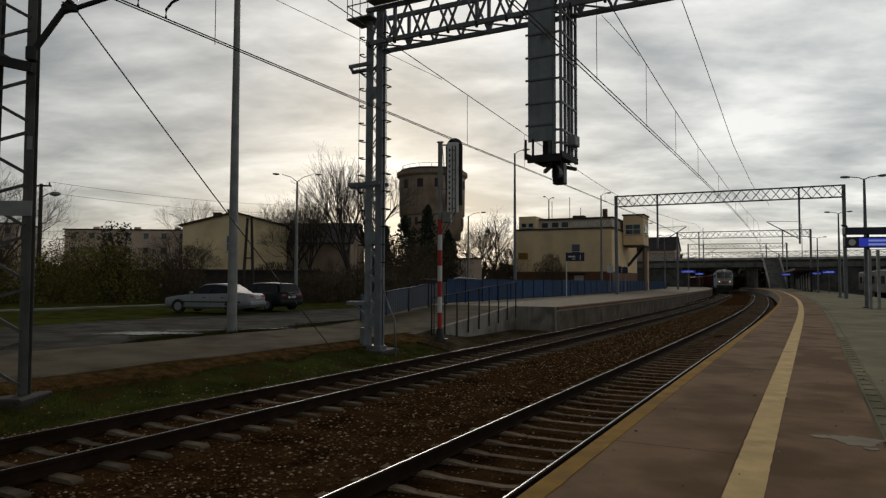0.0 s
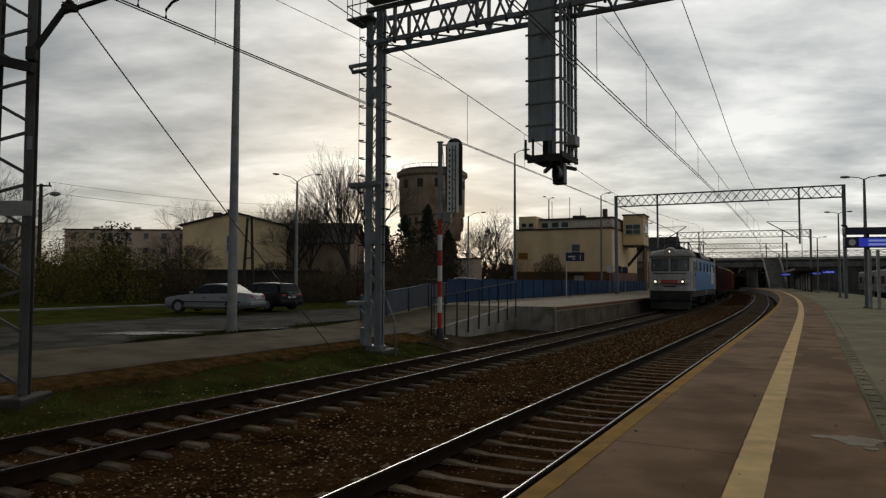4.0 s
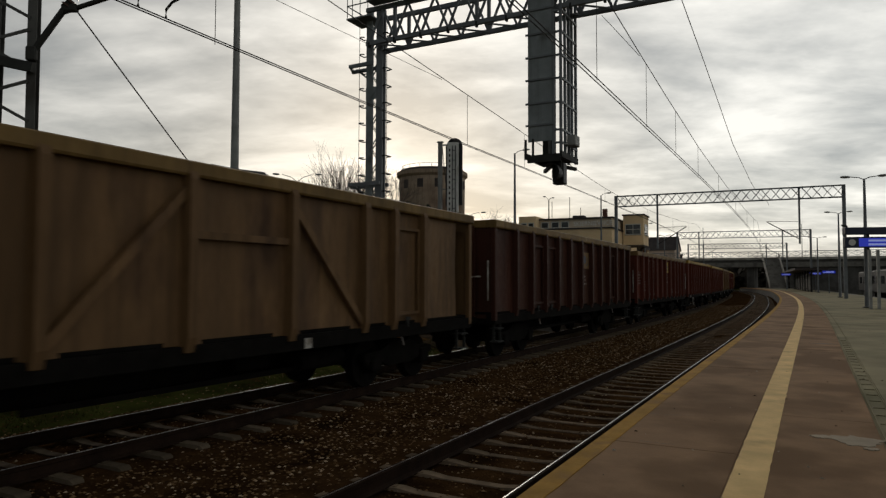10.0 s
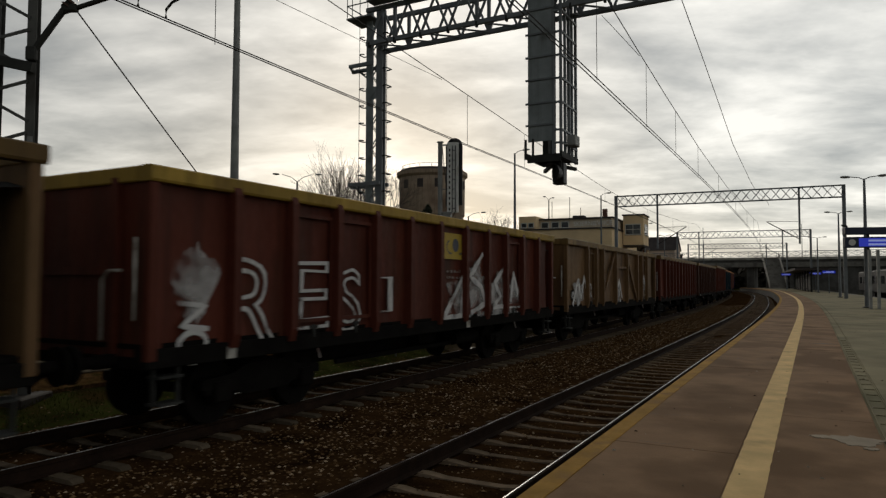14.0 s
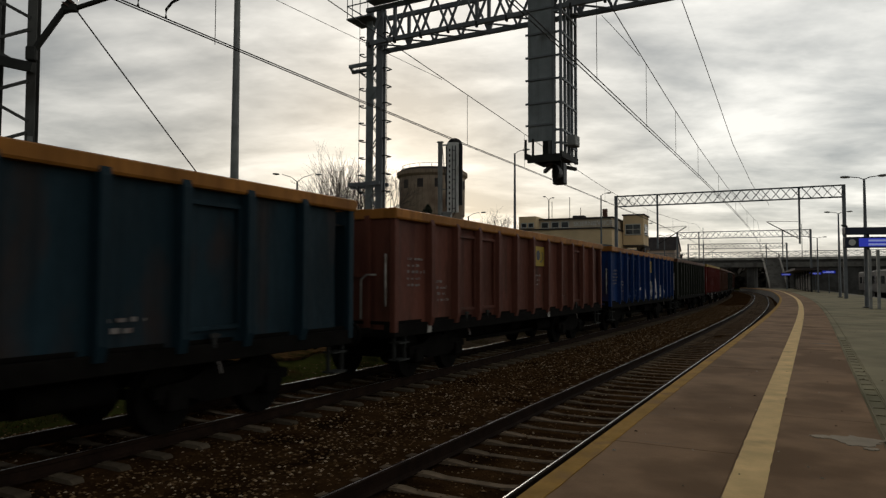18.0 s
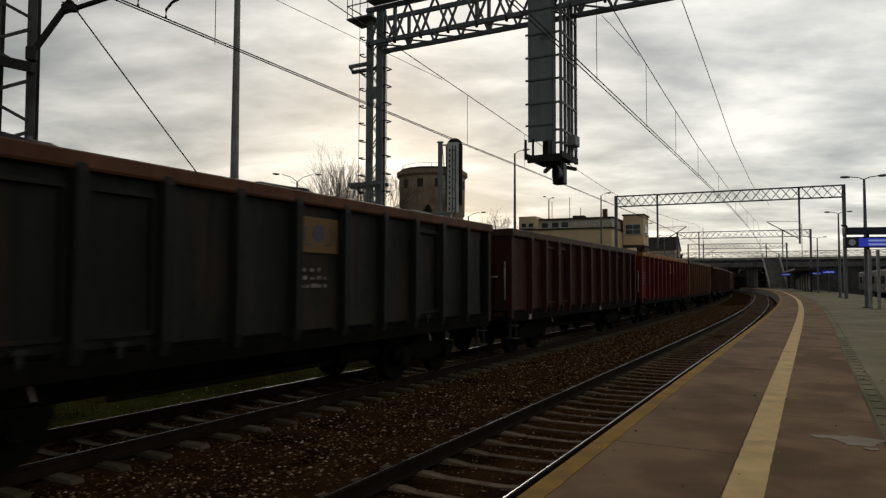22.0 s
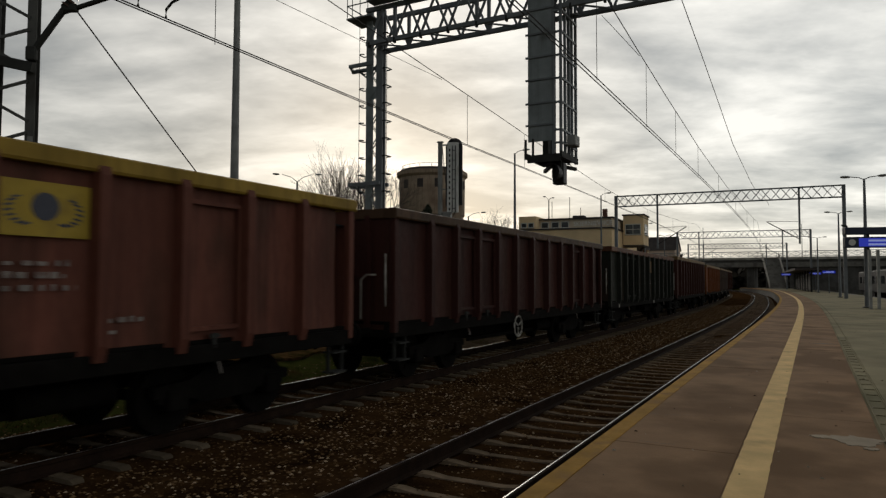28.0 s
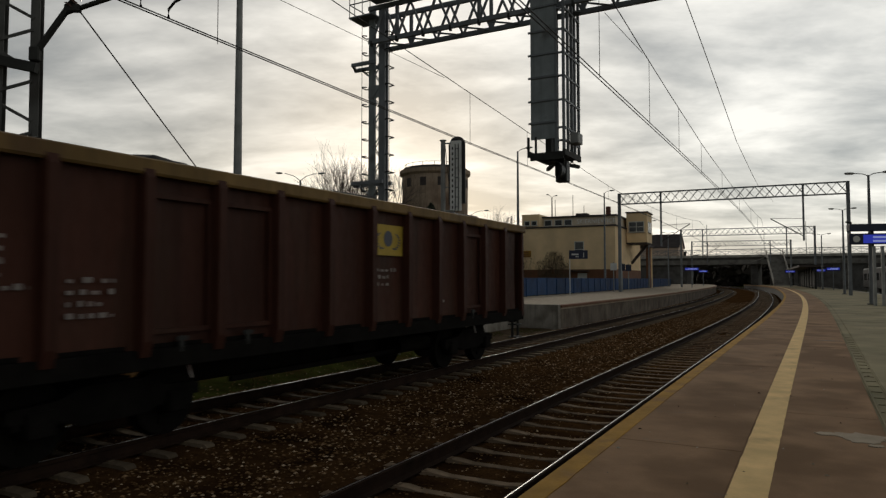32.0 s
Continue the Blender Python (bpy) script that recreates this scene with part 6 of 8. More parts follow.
# ---- parked cars ----
def car(name, m, paint, length, width, height, wagon, label):
    c = thing(name, m, label, "car", "parked cars")
    L, W = length / 2, width / 2
    # lower body: rings across x
    def sect(x, w, zb, zs):
        return [(x, -w * 0.93, zb), (x, -w, zb + 0.22), (x, -w, zs - 0.12), (x, -w * 0.93, zs), (x, w * 0.93, zs), (x, w, zs - 0.12), (x, w, zb + 0.22), (x, w * 0.93, zb)]
    top = height * 0.62 if height < 1.7 else height * 0.6
    tail = top + (0.06 if wagon else 0.05)
    st = ((-L, 0.70, 0.36, 0.58), (-L + 0.06, 0.84, 0.24, 0.68), (-L + 0.25, 0.93, 0.20, top * 0.84), (-L + 0.8, 0.98, 0.19, top * 0.94), (-L * 0.42, 1.0, 0.19, top), (0, 1.0, 0.19, top + 0.03), (L * 0.45, 1.0, 0.19, top + 0.05), (L - 0.6, 0.98, 0.20, tail), (L - 0.18, 0.92, 0.24, tail - 0.02), (L - 0.03, 0.86, 0.28, tail - 0.12), (L, 0.80, 0.36, tail - 0.24))
    body = Mesh().sweep([sect(x, W * k, zb, zs) for x, k, zb, zs in st], smooth=True)
    part("body", body, M[paint], c)
    for sy in (-1, 1):
        for x in (-L * 0.30, L * 0.12, L * 0.47):
            part("door_seam", Mesh().box(x - 0.006, x + 0.006, sy * W - 0.004, sy * W + 0.004, 0.36, top - 0.06), M["black"], c)
        for x in (-L * 0.02, L * 0.40):
            part("door_handle", Mesh().box(x - 0.09, x + 0.09, sy * W - 0.012, sy * W + 0.016, top - 0.17, top - 0.13), M["dark_steel"], c)
        part("rub_strip", Mesh().box(-L * 0.72, L * 0.80, sy * W - 0.01, sy * W + 0.012, 0.50, 0.56), M["dark_steel"], c)
        for x in (-L * 0.62, L * 0.60):
            arch = [(x + 0.37 * math.cos(math.pi * i / 12), sy * (W + 0.004), 0.30 + 0.36 * math.sin(math.pi * i / 12)) for i in range(13)] + [(x - 0.35, sy * (W + 0.004), 0.2), (x + 0.35, sy * (W + 0.004), 0.2)]
            part("wheel_arch", Mesh().add(arch + [(px, sy * (W - 0.15), pz) for px, py, pz in arch], [tuple(range(15)), tuple(range(29, 14, -1))]), M["black"], c)
    r1 = L - 0.35 if wagon else L * 0.42
    r0 = L - 0.08 if wagon else L * 0.72

    def roofs(x, w, z):
        return [(x, -w, z - 0.05), (x, -w * 0.85, z), (x, w * 0.85, z), (x, w, z - 0.05)]
    cabin = Mesh().sweep([[(x, -w, z0) for x, w, z0 in ()] or r for r in (roofs(-L * 0.42, W * 0.86, top + 0.02), roofs(-L * 0.08, W * 0.72, height - 0.04), roofs(L * 0.15, W * 0.72, height), roofs(r1, W * 0.70, height - 0.06), roofs(r0, W * 0.84, top + 0.04))], close=False, smooth=True)
    part("roof", cabin, M[paint], c)
    for sy in (-1, 1):
        yb, yt = sy * W * 0.895, sy * W * 0.735
        part("side_window", Mesh().add([(-L * 0.38, yb, top + 0.05), (L * 0.10, yb, top + 0.05), (L * 0.10, yt, height - 0.10), (-L * 0.08, yt, height - 0.10)], [(0, 1, 2, 3)]), M["car_glass"], c)
        part("side_window", Mesh().add([(L * 0.13, yb, top + 0.05), (r0 - 0.12, yb, top + 0.07), (r1 - 0.05, yt, height - 0.13), (L * 0.13, yt, height - 0.10)], [(0, 1, 2, 3)]), M["car_glass"], c)
        part("tail_light", Mesh().box(L - 0.16, L - 0.01, sy * W * 0.62 - 0.14, sy * W * 0.62 + 0.14, 0.68, 0.86, c=0.02), M["red"], c)
        part("headlight", Mesh().box(-L + 0.03, -L + 0.15, sy * W * 0.6 - 0.16, sy * W * 0.6 + 0.16, 0.55, 0.68, c=0.02), M["white"], c)
        part("sill_trim", Mesh().box(-L * 0.5, L * 0.5, sy * W - 0.02, sy * W + 0.02, 0.30, 0.36), M["galv"], c)
        part("mirror", Mesh().box(-L * 0.32, -L * 0.27, sy * (W + 0.1) - 0.08, sy * (W + 0.1) + 0.08, top + 0.02, top + 0.15, c=0.02), M[paint], c)
    part("rear_window", Mesh().add([(r0 - 0.03, -W * 0.74, top + 0.09), (r0 - 0.03, W * 0.74, top + 0.09), (r1 + 0.06, W * 0.62, height - 0.08), (r1 + 0.06, -W * 0.62, height - 0.08)], [(0, 1, 2, 3)]), M["car_glass"], c)
    part("windscreen", Mesh().add([(-L * 0.41, -W * 0.74, top + 0.06), (-L * 0.41, W * 0.74, top + 0.06), (-L * 0.10, W * 0.62, height - 0.05), (-L * 0.10, -W * 0.62, height - 0.05)], [(0, 1, 2, 3)]), M["car_glass"], c)
    part("rear_bumper", Mesh().box(L - 0.12, L + 0.05, -W * 0.88, W * 0.88, 0.36, 0.56, c=0.04), M[paint], c)
    part("number_plate", Mesh().box(L + 0.0, L + 0.01, -0.26, 0.26, 0.66, 0.77), M["white"], c, "blank white plate")
    for x in (-L * 0.62, L * 0.60):
        for sy in (-1, 1):
            wh = part("wheel", Mesh().rod((x, sy * (W - 0.2), 0.31), (x, sy * (W + 0.018), 0.31), 0.31, n=24), M["rubber"], c)
            part("rim", Mesh().rod((x, sy * (W - 0.1), 0.31), (x, sy * (W + 0.026), 0.31), 0.2, n=14), M["galv"], wh)
    return c


M["silver_paint"] = material("silver_car_paint", (0.25, 0.26, 0.275), 0.5, 0.3, vary=0.06, scale=1, fine=20, bump=0, spec=0.5)
M["black_car"] = material("dark_car_paint", (0.012, 0.014, 0.015), 0.4, 0.0, vary=0.1, scale=1, fine=20, bump=0, spec=0.25)
M["white_car"] = material("white_car_paint", (0.5, 0.52, 0.54), 0.35, 0.1, vary=0.05, scale=1, fine=20, bump=0, spec=0.5)
car("silver_car", pose(-11.35, 34.1, 0.46, 0, 0, -13), "silver_paint", 4.7, 1.8, 1.43, False, "silver saloon car parked on wet asphalt")
car("dark_estate_car", pose(-9.75, 37.2, 0.46, 0, 0, -34), "black_car", 4.4, 1.78, 1.47, True, "black estate car parked on wet asphalt")
for x, y, r, h in ((1.3, 62.5, -4, 1.95), (-1.9, 64.0, -10, 1.85), (13.2, 73.0, 62, 1.6)):
    car("white_car", pose(x, y, 0.42, 0, 0, r), "white_car", 4.0, 1.75, h, True, "pale parked car behind the blue fence")
car("dark_van", pose(-4.6, 63.0, 0.42, 0, 0, 5), "black_car", 4.2, 1.8, 1.9, True, "dark parked van behind the fence")

# a standing train beyond the island platform
p = frame_at(66, -19.0, -0.1)
tr = thing("standing_train", p, "dark railcar standing beyond the island platform", "train")
part("body", Mesh().box(0, 38, -1.4, 1.4, 0.9, 3.6, c=0.12), M["slate_train"], tr)
for i in range(9):
    part("window", Mesh().box(2 + i * 4, 4.6 + i * 4, 1.39, 1.42, 2.0, 2.9), M["glass"], tr)
for i in (3, 12, 26, 35):
    part("bogie", Mesh().box(i - 1.4, i + 1.4, -1.1, 1.1, 0.12, 0.9), M["black"], tr)
strip("side_track", -40, 200, 3, [(-17.2, -0.6), (-17.2, -0.2), (-21, -0.2), (-21, -0.6)], M["bed"], "dark ballast of the siding")


# ---- the goods train ----
RIM_TOP = 3.43
PITCH_WAGON = 15.74
BODY = 14.41


def paint(name, color, rust=(0.05, 0.026, 0.016), at_=0.50):
    return material(name, color, 0.55, 0.0, streak=0.45, vary=0.4, scale=0.8, fine=16, bump=0.12, dirt=rust, dirt_at=at_ + 0.05, dirt_scale=0.9, stretch=(1, 1, 0.4), spec=0.12)


TONES = {
    "maroon": (0.104, 0.026, 0.015), "dark_maroon": (0.056, 0.020, 0.016), "brown": (0.140, 0.058, 0.021), "dark_brown": (0.058, 0.021, 0.013),
    "orange_brown": (0.180, 0.058, 0.018), "tan": (0.165, 0.095, 0.044), "pink_brown": (0.150, 0.054, 0.037), "red": (0.128, 0.017, 0.013),
    "bright_red": (0.145, 0.021, 0.016), "rust_brown": (0.090, 0.036, 0.020), "blue": (0.008, 0.036, 0.140), "teal": (0.011, 0.030, 0.042), "olive": (0.022, 0.024, 0.018), "grey_brown": (0.085, 0.061, 0.048),
}
for k, v in TONES.items():
    M["w_" + k] = paint("wagon_" + k, v)
M["rim_yellow"] = paint("rim_yellow", (0.36, 0.235, 0.045), (0.14, 0.075, 0.03), 0.56)
M["rim_orange"] = paint("rim_orange", (0.40, 0.165, 0.035), (0.16, 0.07, 0.03), 0.58)
M["rim_tan"] = paint("rim_tan", (0.20, 0.125, 0.045), (0.09, 0.05, 0.028), 0.52)
M["rim_rust"] = paint("rim_rust", (0.14, 0.060, 0.032), (0.07, 0.035, 0.022), 0.52)
M["rim_brown"] = paint("rim_brown", (0.085, 0.048, 0.028), (0.05, 0.03, 0.02), 0.52)
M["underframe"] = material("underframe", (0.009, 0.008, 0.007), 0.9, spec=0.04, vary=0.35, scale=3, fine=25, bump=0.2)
M["logo_yellow"] = material("logo_yellow", (0.42, 0.29, 0.03), 0.6, vary=0.15, scale=2, fine=20, bump=0.02, dirt=(0.22, 0.14, 0.03), dirt_at=0.58, dirt_scale=2)
M["logo_orange"] = material("logo_orange", (0.16, 0.088, 0.022), 0.6, vary=0.15, scale=2, fine=20, bump=0.02, dirt=(0.12, 0.06, 0.025), dirt_at=0.55, dirt_scale=2)
M["logo_blob"] = material("logo_blob", (0.06, 0.065, 0.09), 0.6, vary=0.15, bump=0.02)
M["mark"] = material("stencil_marks", (0.26, 0.23, 0.21), 0.7, vary=0.25, scale=4, fine=25, bump=0, dirt=(0.12, 0.06, 0.05), dirt_at=0.52, dirt_scale=5)
M["pale_rail"] = material("pale_rail_paint", (0.44, 0.42, 0.38), 0.6, vary=0.25, scale=5, fine=30, bump=0.03, dirt=(0.16, 0.13, 0.10), dirt_at=0.5, dirt_scale=4)
M["spray_pink"] = material("spray_pink", (0.36, 0.15, 0.14), 0.6, vary=0.2, bump=0)



def hazy(name, color, lo, hi, most):
    """Thin sprayed paint: ragged cover that lets the wagon's paint through."""
    mt = bpy.data.materials.new(name)
    mt.use_nodes = True
    n, l = mt.node_tree.nodes, mt.node_tree.links
    b = n["Principled BSDF"]
    b.inputs["Base Color"].default_value = (*color, 1)
    b.inputs["Roughness"].default_value = 0.7
    co, tx, rg, tr_, mx = n.new("ShaderNodeTexCoord"), n.new("ShaderNodeTexNoise"), n.new("ShaderNodeMapRange"), n.new("ShaderNodeBsdfTransparent"), n.new("ShaderNodeMixShader")
    tx.inputs["Scale"].default_value, tx.inputs["Detail"].default_value = 2.4, 6.0
    l.new(co.outputs["Object"], tx.inputs["Vector"])
    l.new(tx.outputs[0], rg.inputs[0])
    for i, q in enumerate((lo, hi, 0.0, most)):
        rg.inputs[i + 1].default_value = q
    l.new(rg.outputs[0], mx.inputs[0])
    l.new(tr_.outputs[0], mx.inputs[1])
    l.new(b.outputs[0], mx.inputs[2])
    l.new(mx.outputs[0], n["Material Output"].inputs["Surface"])
    return mt


M["spray_haze"] = hazy("spray_haze", (0.55, 0.54, 0.53), 0.36, 0.72, 0.75)
M["spray_stroke"] = hazy("spray_stroke", (0.60, 0.59, 0.58), 0.22, 0.50, 0.95)

# shared part meshes
WHEEL_R = 0.46


def wheelset_mesh(track_y=0.7525, r=WHEEL_R, axle=0.08):
    mb = Mesh()
    mb.rod((0, -1.0, 0), (0, 1.0, 0), axle, n=10)
    for sy in (-1, 1):
        mb.rod((0, sy * (track_y - 0.035), 0), (0, sy * (track_y + 0.1), 0), r, r * 0.985, 24)
        mb.rod((0, sy * (track_y - 0.065), 0), (0, sy * (track_y - 0.035), 0), r + 0.028, r + 0.028, 24)
        mb.rod((0, sy * (track_y + 0.1), 0), (0, sy * (track_y + 0.16), 0), 0.12, 0.1, 12)
        for k in range(4):
            a = k * math.pi / 2
            mb.rod((r * 0.6 * math.cos(a), sy * (track_y + 0.09), r * 0.6 * math.sin(a)), (r * 0.6 * math.cos(a), sy * (track_y + 0.115), r * 0.6 * math.sin(a)), 0.05, 0.05, 8)
    return mb


WHEELS = []     # every turning wheelset, with its radius


def shared(fn, name, mat):
    return fn().data(name, M[mat])


def bogie_mesh():
    mb = Mesh()
    for sy in (-1, 1):
        y = sy * 1.0
        out = [(-1.25, 0.52), (-0.75, 0.5), (-0.45, 0.38), (0.45, 0.38), (0.75, 0.5), (1.25, 0.52), (1.25, 0.66), (0.7, 0.70), (0.4, 0.82), (-0.4, 0.82), (-0.7, 0.70), (-1.25, 0.66)]
        mb.sweep([[(x, y - 0.07, z) for x, z in out], [(x, y + 0.07, z) for x, z in out]])
        for x in (-0.9, 0.9):
            mb.box(x - 0.16, x + 0.16, y - 0.13, y + 0.13, 0.32, 0.62, c=0.03)
            for dx in (-0.22, 0.22):
                mb.rod((x + dx, y, 0.44), (x + dx, y, 0.68), 0.06, n=8)
    mb.box(-0.25, 0.25, -1.0, 1.0, 0.5, 0.86)
    return mb


W_DATA = {}


def wagon_data():
    d = W_DATA
    h = BODY / 2
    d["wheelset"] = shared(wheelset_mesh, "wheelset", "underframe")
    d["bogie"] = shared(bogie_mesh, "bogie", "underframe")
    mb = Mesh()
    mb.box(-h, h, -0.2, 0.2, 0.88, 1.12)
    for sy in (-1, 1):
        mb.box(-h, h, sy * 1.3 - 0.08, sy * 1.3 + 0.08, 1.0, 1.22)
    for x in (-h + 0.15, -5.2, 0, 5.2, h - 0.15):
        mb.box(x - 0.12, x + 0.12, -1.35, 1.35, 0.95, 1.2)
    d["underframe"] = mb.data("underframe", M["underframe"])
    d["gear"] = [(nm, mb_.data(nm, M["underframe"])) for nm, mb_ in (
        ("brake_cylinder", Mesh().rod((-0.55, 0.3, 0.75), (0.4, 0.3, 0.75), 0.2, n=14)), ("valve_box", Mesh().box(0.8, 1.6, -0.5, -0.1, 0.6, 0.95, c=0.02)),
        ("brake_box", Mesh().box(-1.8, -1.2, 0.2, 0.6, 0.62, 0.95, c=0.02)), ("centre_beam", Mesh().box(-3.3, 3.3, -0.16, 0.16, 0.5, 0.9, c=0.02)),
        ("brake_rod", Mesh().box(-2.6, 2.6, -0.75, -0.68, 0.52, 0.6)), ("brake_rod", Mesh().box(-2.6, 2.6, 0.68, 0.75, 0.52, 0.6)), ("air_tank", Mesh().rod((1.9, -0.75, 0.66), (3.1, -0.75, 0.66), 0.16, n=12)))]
    mb = Mesh().rod((0, 0, 0), (0.28, 0, 0), 0.09, n=10).rod((0.28, 0, 0), (0.55, 0, 0), 0.07, n=10).rod((0.55, 0, 0), (0.6, 0, 0), 0.23, 0.22, 18)
    d["buffer"] = mb.data("buffer", M["underframe"])
    mb = Mesh().tube([(0, 0, 0), (0.25, 0, -0.05), (0.55, 0, -0.25)], 0.05, 6)
    d["coupling_hook"] = mb.data("coupling_hook", M["underframe"])
    mb = Mesh().tube([(0, 0.12, 0), (0, 0.12, 0.75), (0, 0.0, 0.85), (0, -0.22, 0.85)], 0.022, 6)
    d["handrail"] = mb.data("handrail", M["pale_rail"])
    mb = Mesh().tube([(0, 0, 0), (0, 0, 1.0)], 0.02, 6)
    d["grab_rail"] = mb.data("grab_rail", M["pale_rail"])
    mb = Mesh().box(-0.18, 0.18, -0.12, 0.12, 0.0, 0.03).box(-0.2, -0.17, -0.03, 0.03, 0.0, 0.45).box(0.17, 0.2, -0.03, 0.03, 0.0, 0.45).box(-0.18, 0.18, -0.12, 0.12, 0.33, 0.36)
    d["step"] = mb.data("step", M["dark_steel"])
    mb = Mesh().box(-0.03, 0.03, -0.04, 0.0, 0.06, 0.26).box(-0.08, 0.08, -0.05, -0.02, 0.2, 0.25)
    d["door_latch"] = mb.data("door_latch", M["dark_steel"])
    # load of coal with an uneven top
    nx, ny = 36, 8
    for kind in range(3):
        mb = Mesh()
        for i in range(nx + 1):
            for j in range(ny + 1):
                x, y = (-h + 0.1) + (2 * h - 0.2) * i / nx, -1.34 + 2.68 * j / ny
                hump = (0.25 + 0.30 * math.cos(2 * math.pi * (i / nx * 3 + 0.3 * kind))) * (1 - (y / 1.34) ** 2)
                z = 3.02 + hump * (0.9, 1.5, 0.3)[kind] + 0.12 * noise.noise((x * 1.7 + kind * 9, y * 1.7, 0))
                mb.v.append((x, y, min(z, 3.33 + (0.36 if abs(y) < 1.1 else 0))))
        for i in range(nx):
            for j in range(ny):
                a = i * (ny + 1) + j
                mb.f.append((a, a + 1, a + ny + 2, a + ny + 1))
                mb.sm.append(False)
        d["coal%d" % kind] = mb.data("coal_load", M["coal"])


wagon_data()


def side_layout(kind):
    """Panel joints along the side: x of the upright ribs, spans of the doors, braces."""
    h = BODY / 2
    if kind == "ribbed":
        ribs = [-h + 0.06, -5.85, -4.68, -3.55, -2.42, -1.22, 0.0, 1.22, 2.42, 3.55, 4.68, 5.85, h - 0.06]
        doors = [(-4.68, -3.55), (-3.55, -2.42), (3.55, 4.68)]
        return ribs, doors, [], []
    if kind == "six":
        ribs = [-h + 0.06, -6.1, -4.93, -3.86, -2.8, -1.37, 0.0, 1.37, 2.8, 3.86, 4.93, 6.1, h - 0.06]
        return ribs, [(-4.93, -3.86), (-3.86, -2.8), (2.8, 3.86), (3.86, 4.93)], [], []
    if kind == "wide":
        return [-h + 0.06, -4.95, -3.9, -2.9, -0.97, 0.85, 2.8, 3.9, 4.92, h - 0.06], [(-4.95, -3.9), (-3.9, -2.9), (2.8, 3.9), (3.9, 4.92)], [], []
    ribs = [-h + 0.06, -4.95, -3.85, -2.9, -0.97, 0.97, 2.9, 3.85, 4.95, h - 0.06]
    doors = [(-4.95, -3.85), (3.85, 4.95)]
    braces = [((-2.85, 1.3), (-1.0, 3.2)), ((2.85, 1.3), (1.0, 3.2))]
    bars = [(-0.9, 0.9, 2.62)]
    return ribs, doors, braces, bars


SIDE_DATA = {}


def side_parts(kind, tone, rim):
    """Meshes of one wagon body, shared by wagons of the same build and paint."""
    key = (kind, tone, rim)
    if key in SIDE_DATA:
        return SIDE_DATA[key]
    h = BODY / 2
    ribs, doors, braces, bars = side_layout(kind)
    mat, rmat = M["w_" + tone], M[rim]
    d = {}
    sd = {}
    for sy, nm in ((-1, "near"), (1, "far")):
        mb = Mesh()
        y = sy * 1.40
        # plates between ribs, each slightly dished
        rings = []
        for a, b in zip(ribs[:-1], ribs[1:]):
            n = 4
            for i in range(n):
                t = i / n
                bow = -0.045 * math.sin(math.pi * t)
                x = a + (b - a) * t
                rings.append([(x, y + sy * bow, 1.2), (x, y + sy * (bow * 1.6), 2.2), (x, y + sy * bow, 3.3), (x, y - sy * 0.05, 3.3), (x, y - sy * 0.05, 1.2)])
        mb.sweep(rings)
        d["side_wall_" + nm] = mb.data("side_wall", mat)
    d["end_wall"] = Mesh().box(-0.03, 0.03, -1.38, 1.38, 1.1, 3.3).data("end_wall", mat)
    d["end_post"] = Mesh().box(0.03, 0.1, -0.06, 0.06, 1.1, 3.3).data("end_post", mat)
    d["end_beam"] = Mesh().box(0.03, 0.08, -0.77, 0.77, 2.1, 2.2).data("end_beam", mat)
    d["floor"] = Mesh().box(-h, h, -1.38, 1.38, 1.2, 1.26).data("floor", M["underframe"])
    w = 0.085
    d["rib"] = Mesh().sweep([[(-w, 0.02, z), (-w * 0.8, -0.15 * k, z), (w * 0.8, -0.15 * k, z), (w, 0.02, z)] for z, k in ((1.12, 0.7), (1.3, 1), (3.2, 1), (3.3, 0.8))]).data("rib", mat)
    d["corner_post"] = Mesh().box(-0.07, 0.07, -0.07, 0.05, 1.05, 3.3, c=0.015).data("corner_post", mat)
    d["rim_side"] = Mesh().sweep([[(x, -0.09, RIM_TOP - 0.20), (x, -0.11, RIM_TOP - 0.17), (x, -0.11, RIM_TOP - 0.02), (x, -0.08, RIM_TOP), (x, 0.07, RIM_TOP), (x, 0.07, RIM_TOP - 0.20)] for x in (-h - 0.04, h + 0.04)]).data("rim_side", rmat)
    d["rim_end"] = Mesh().box(-0.05, 0.09, -1.39, 1.39, RIM_TOP - 0.2, RIM_TOP - 0.004, c=0.015).data("rim_end", rmat)
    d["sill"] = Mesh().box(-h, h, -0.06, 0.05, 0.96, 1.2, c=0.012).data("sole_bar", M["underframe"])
    d["brace"] = None
    SIDE_DATA[key] = (d, ribs, doors, braces, bars)
    return SIDE_DATA[key]


def disc(mb, x, z, y, r, n=16):
    mb.rod((x, y, z), (x, y - 0.006, z), r, n=n)


def logo(parent, x, z, w, h, yellow, y):
    """A yellow panel with a dark disc between two fans of short curved dashes."""
    pl = part("logo_panel", Mesh().box(x - w / 2, x + w / 2, y - 0.008, y, z, z + h), M[yellow], parent, "faded yellow panel with a round emblem")
    mb = Mesh()
    disc(mb, x, z + h * 0.55, y - 0.008, h * 0.26)
    part("emblem", mb, M["logo_blob"], pl)
    for sx in (-1, 1):
        mb = Mesh()
        for k in range(8):
            a = math.pi * (0.30 - 0.115 * k)
            px, pz = x + sx * w * (0.22 + 0.16 * math.cos(a * 1.1)), z + h * (0.48 + 0.26 * math.sin(a))
            mb.beam((px - 0.045 * sx, y - 0.010, pz + 0.012), (px + 0.045 * sx, y - 0.010, pz - 0.012), 0.006, 0.022)
        tagged(part("emblem_fan", mb, M["logo_blob"], pl), kind="stuff")


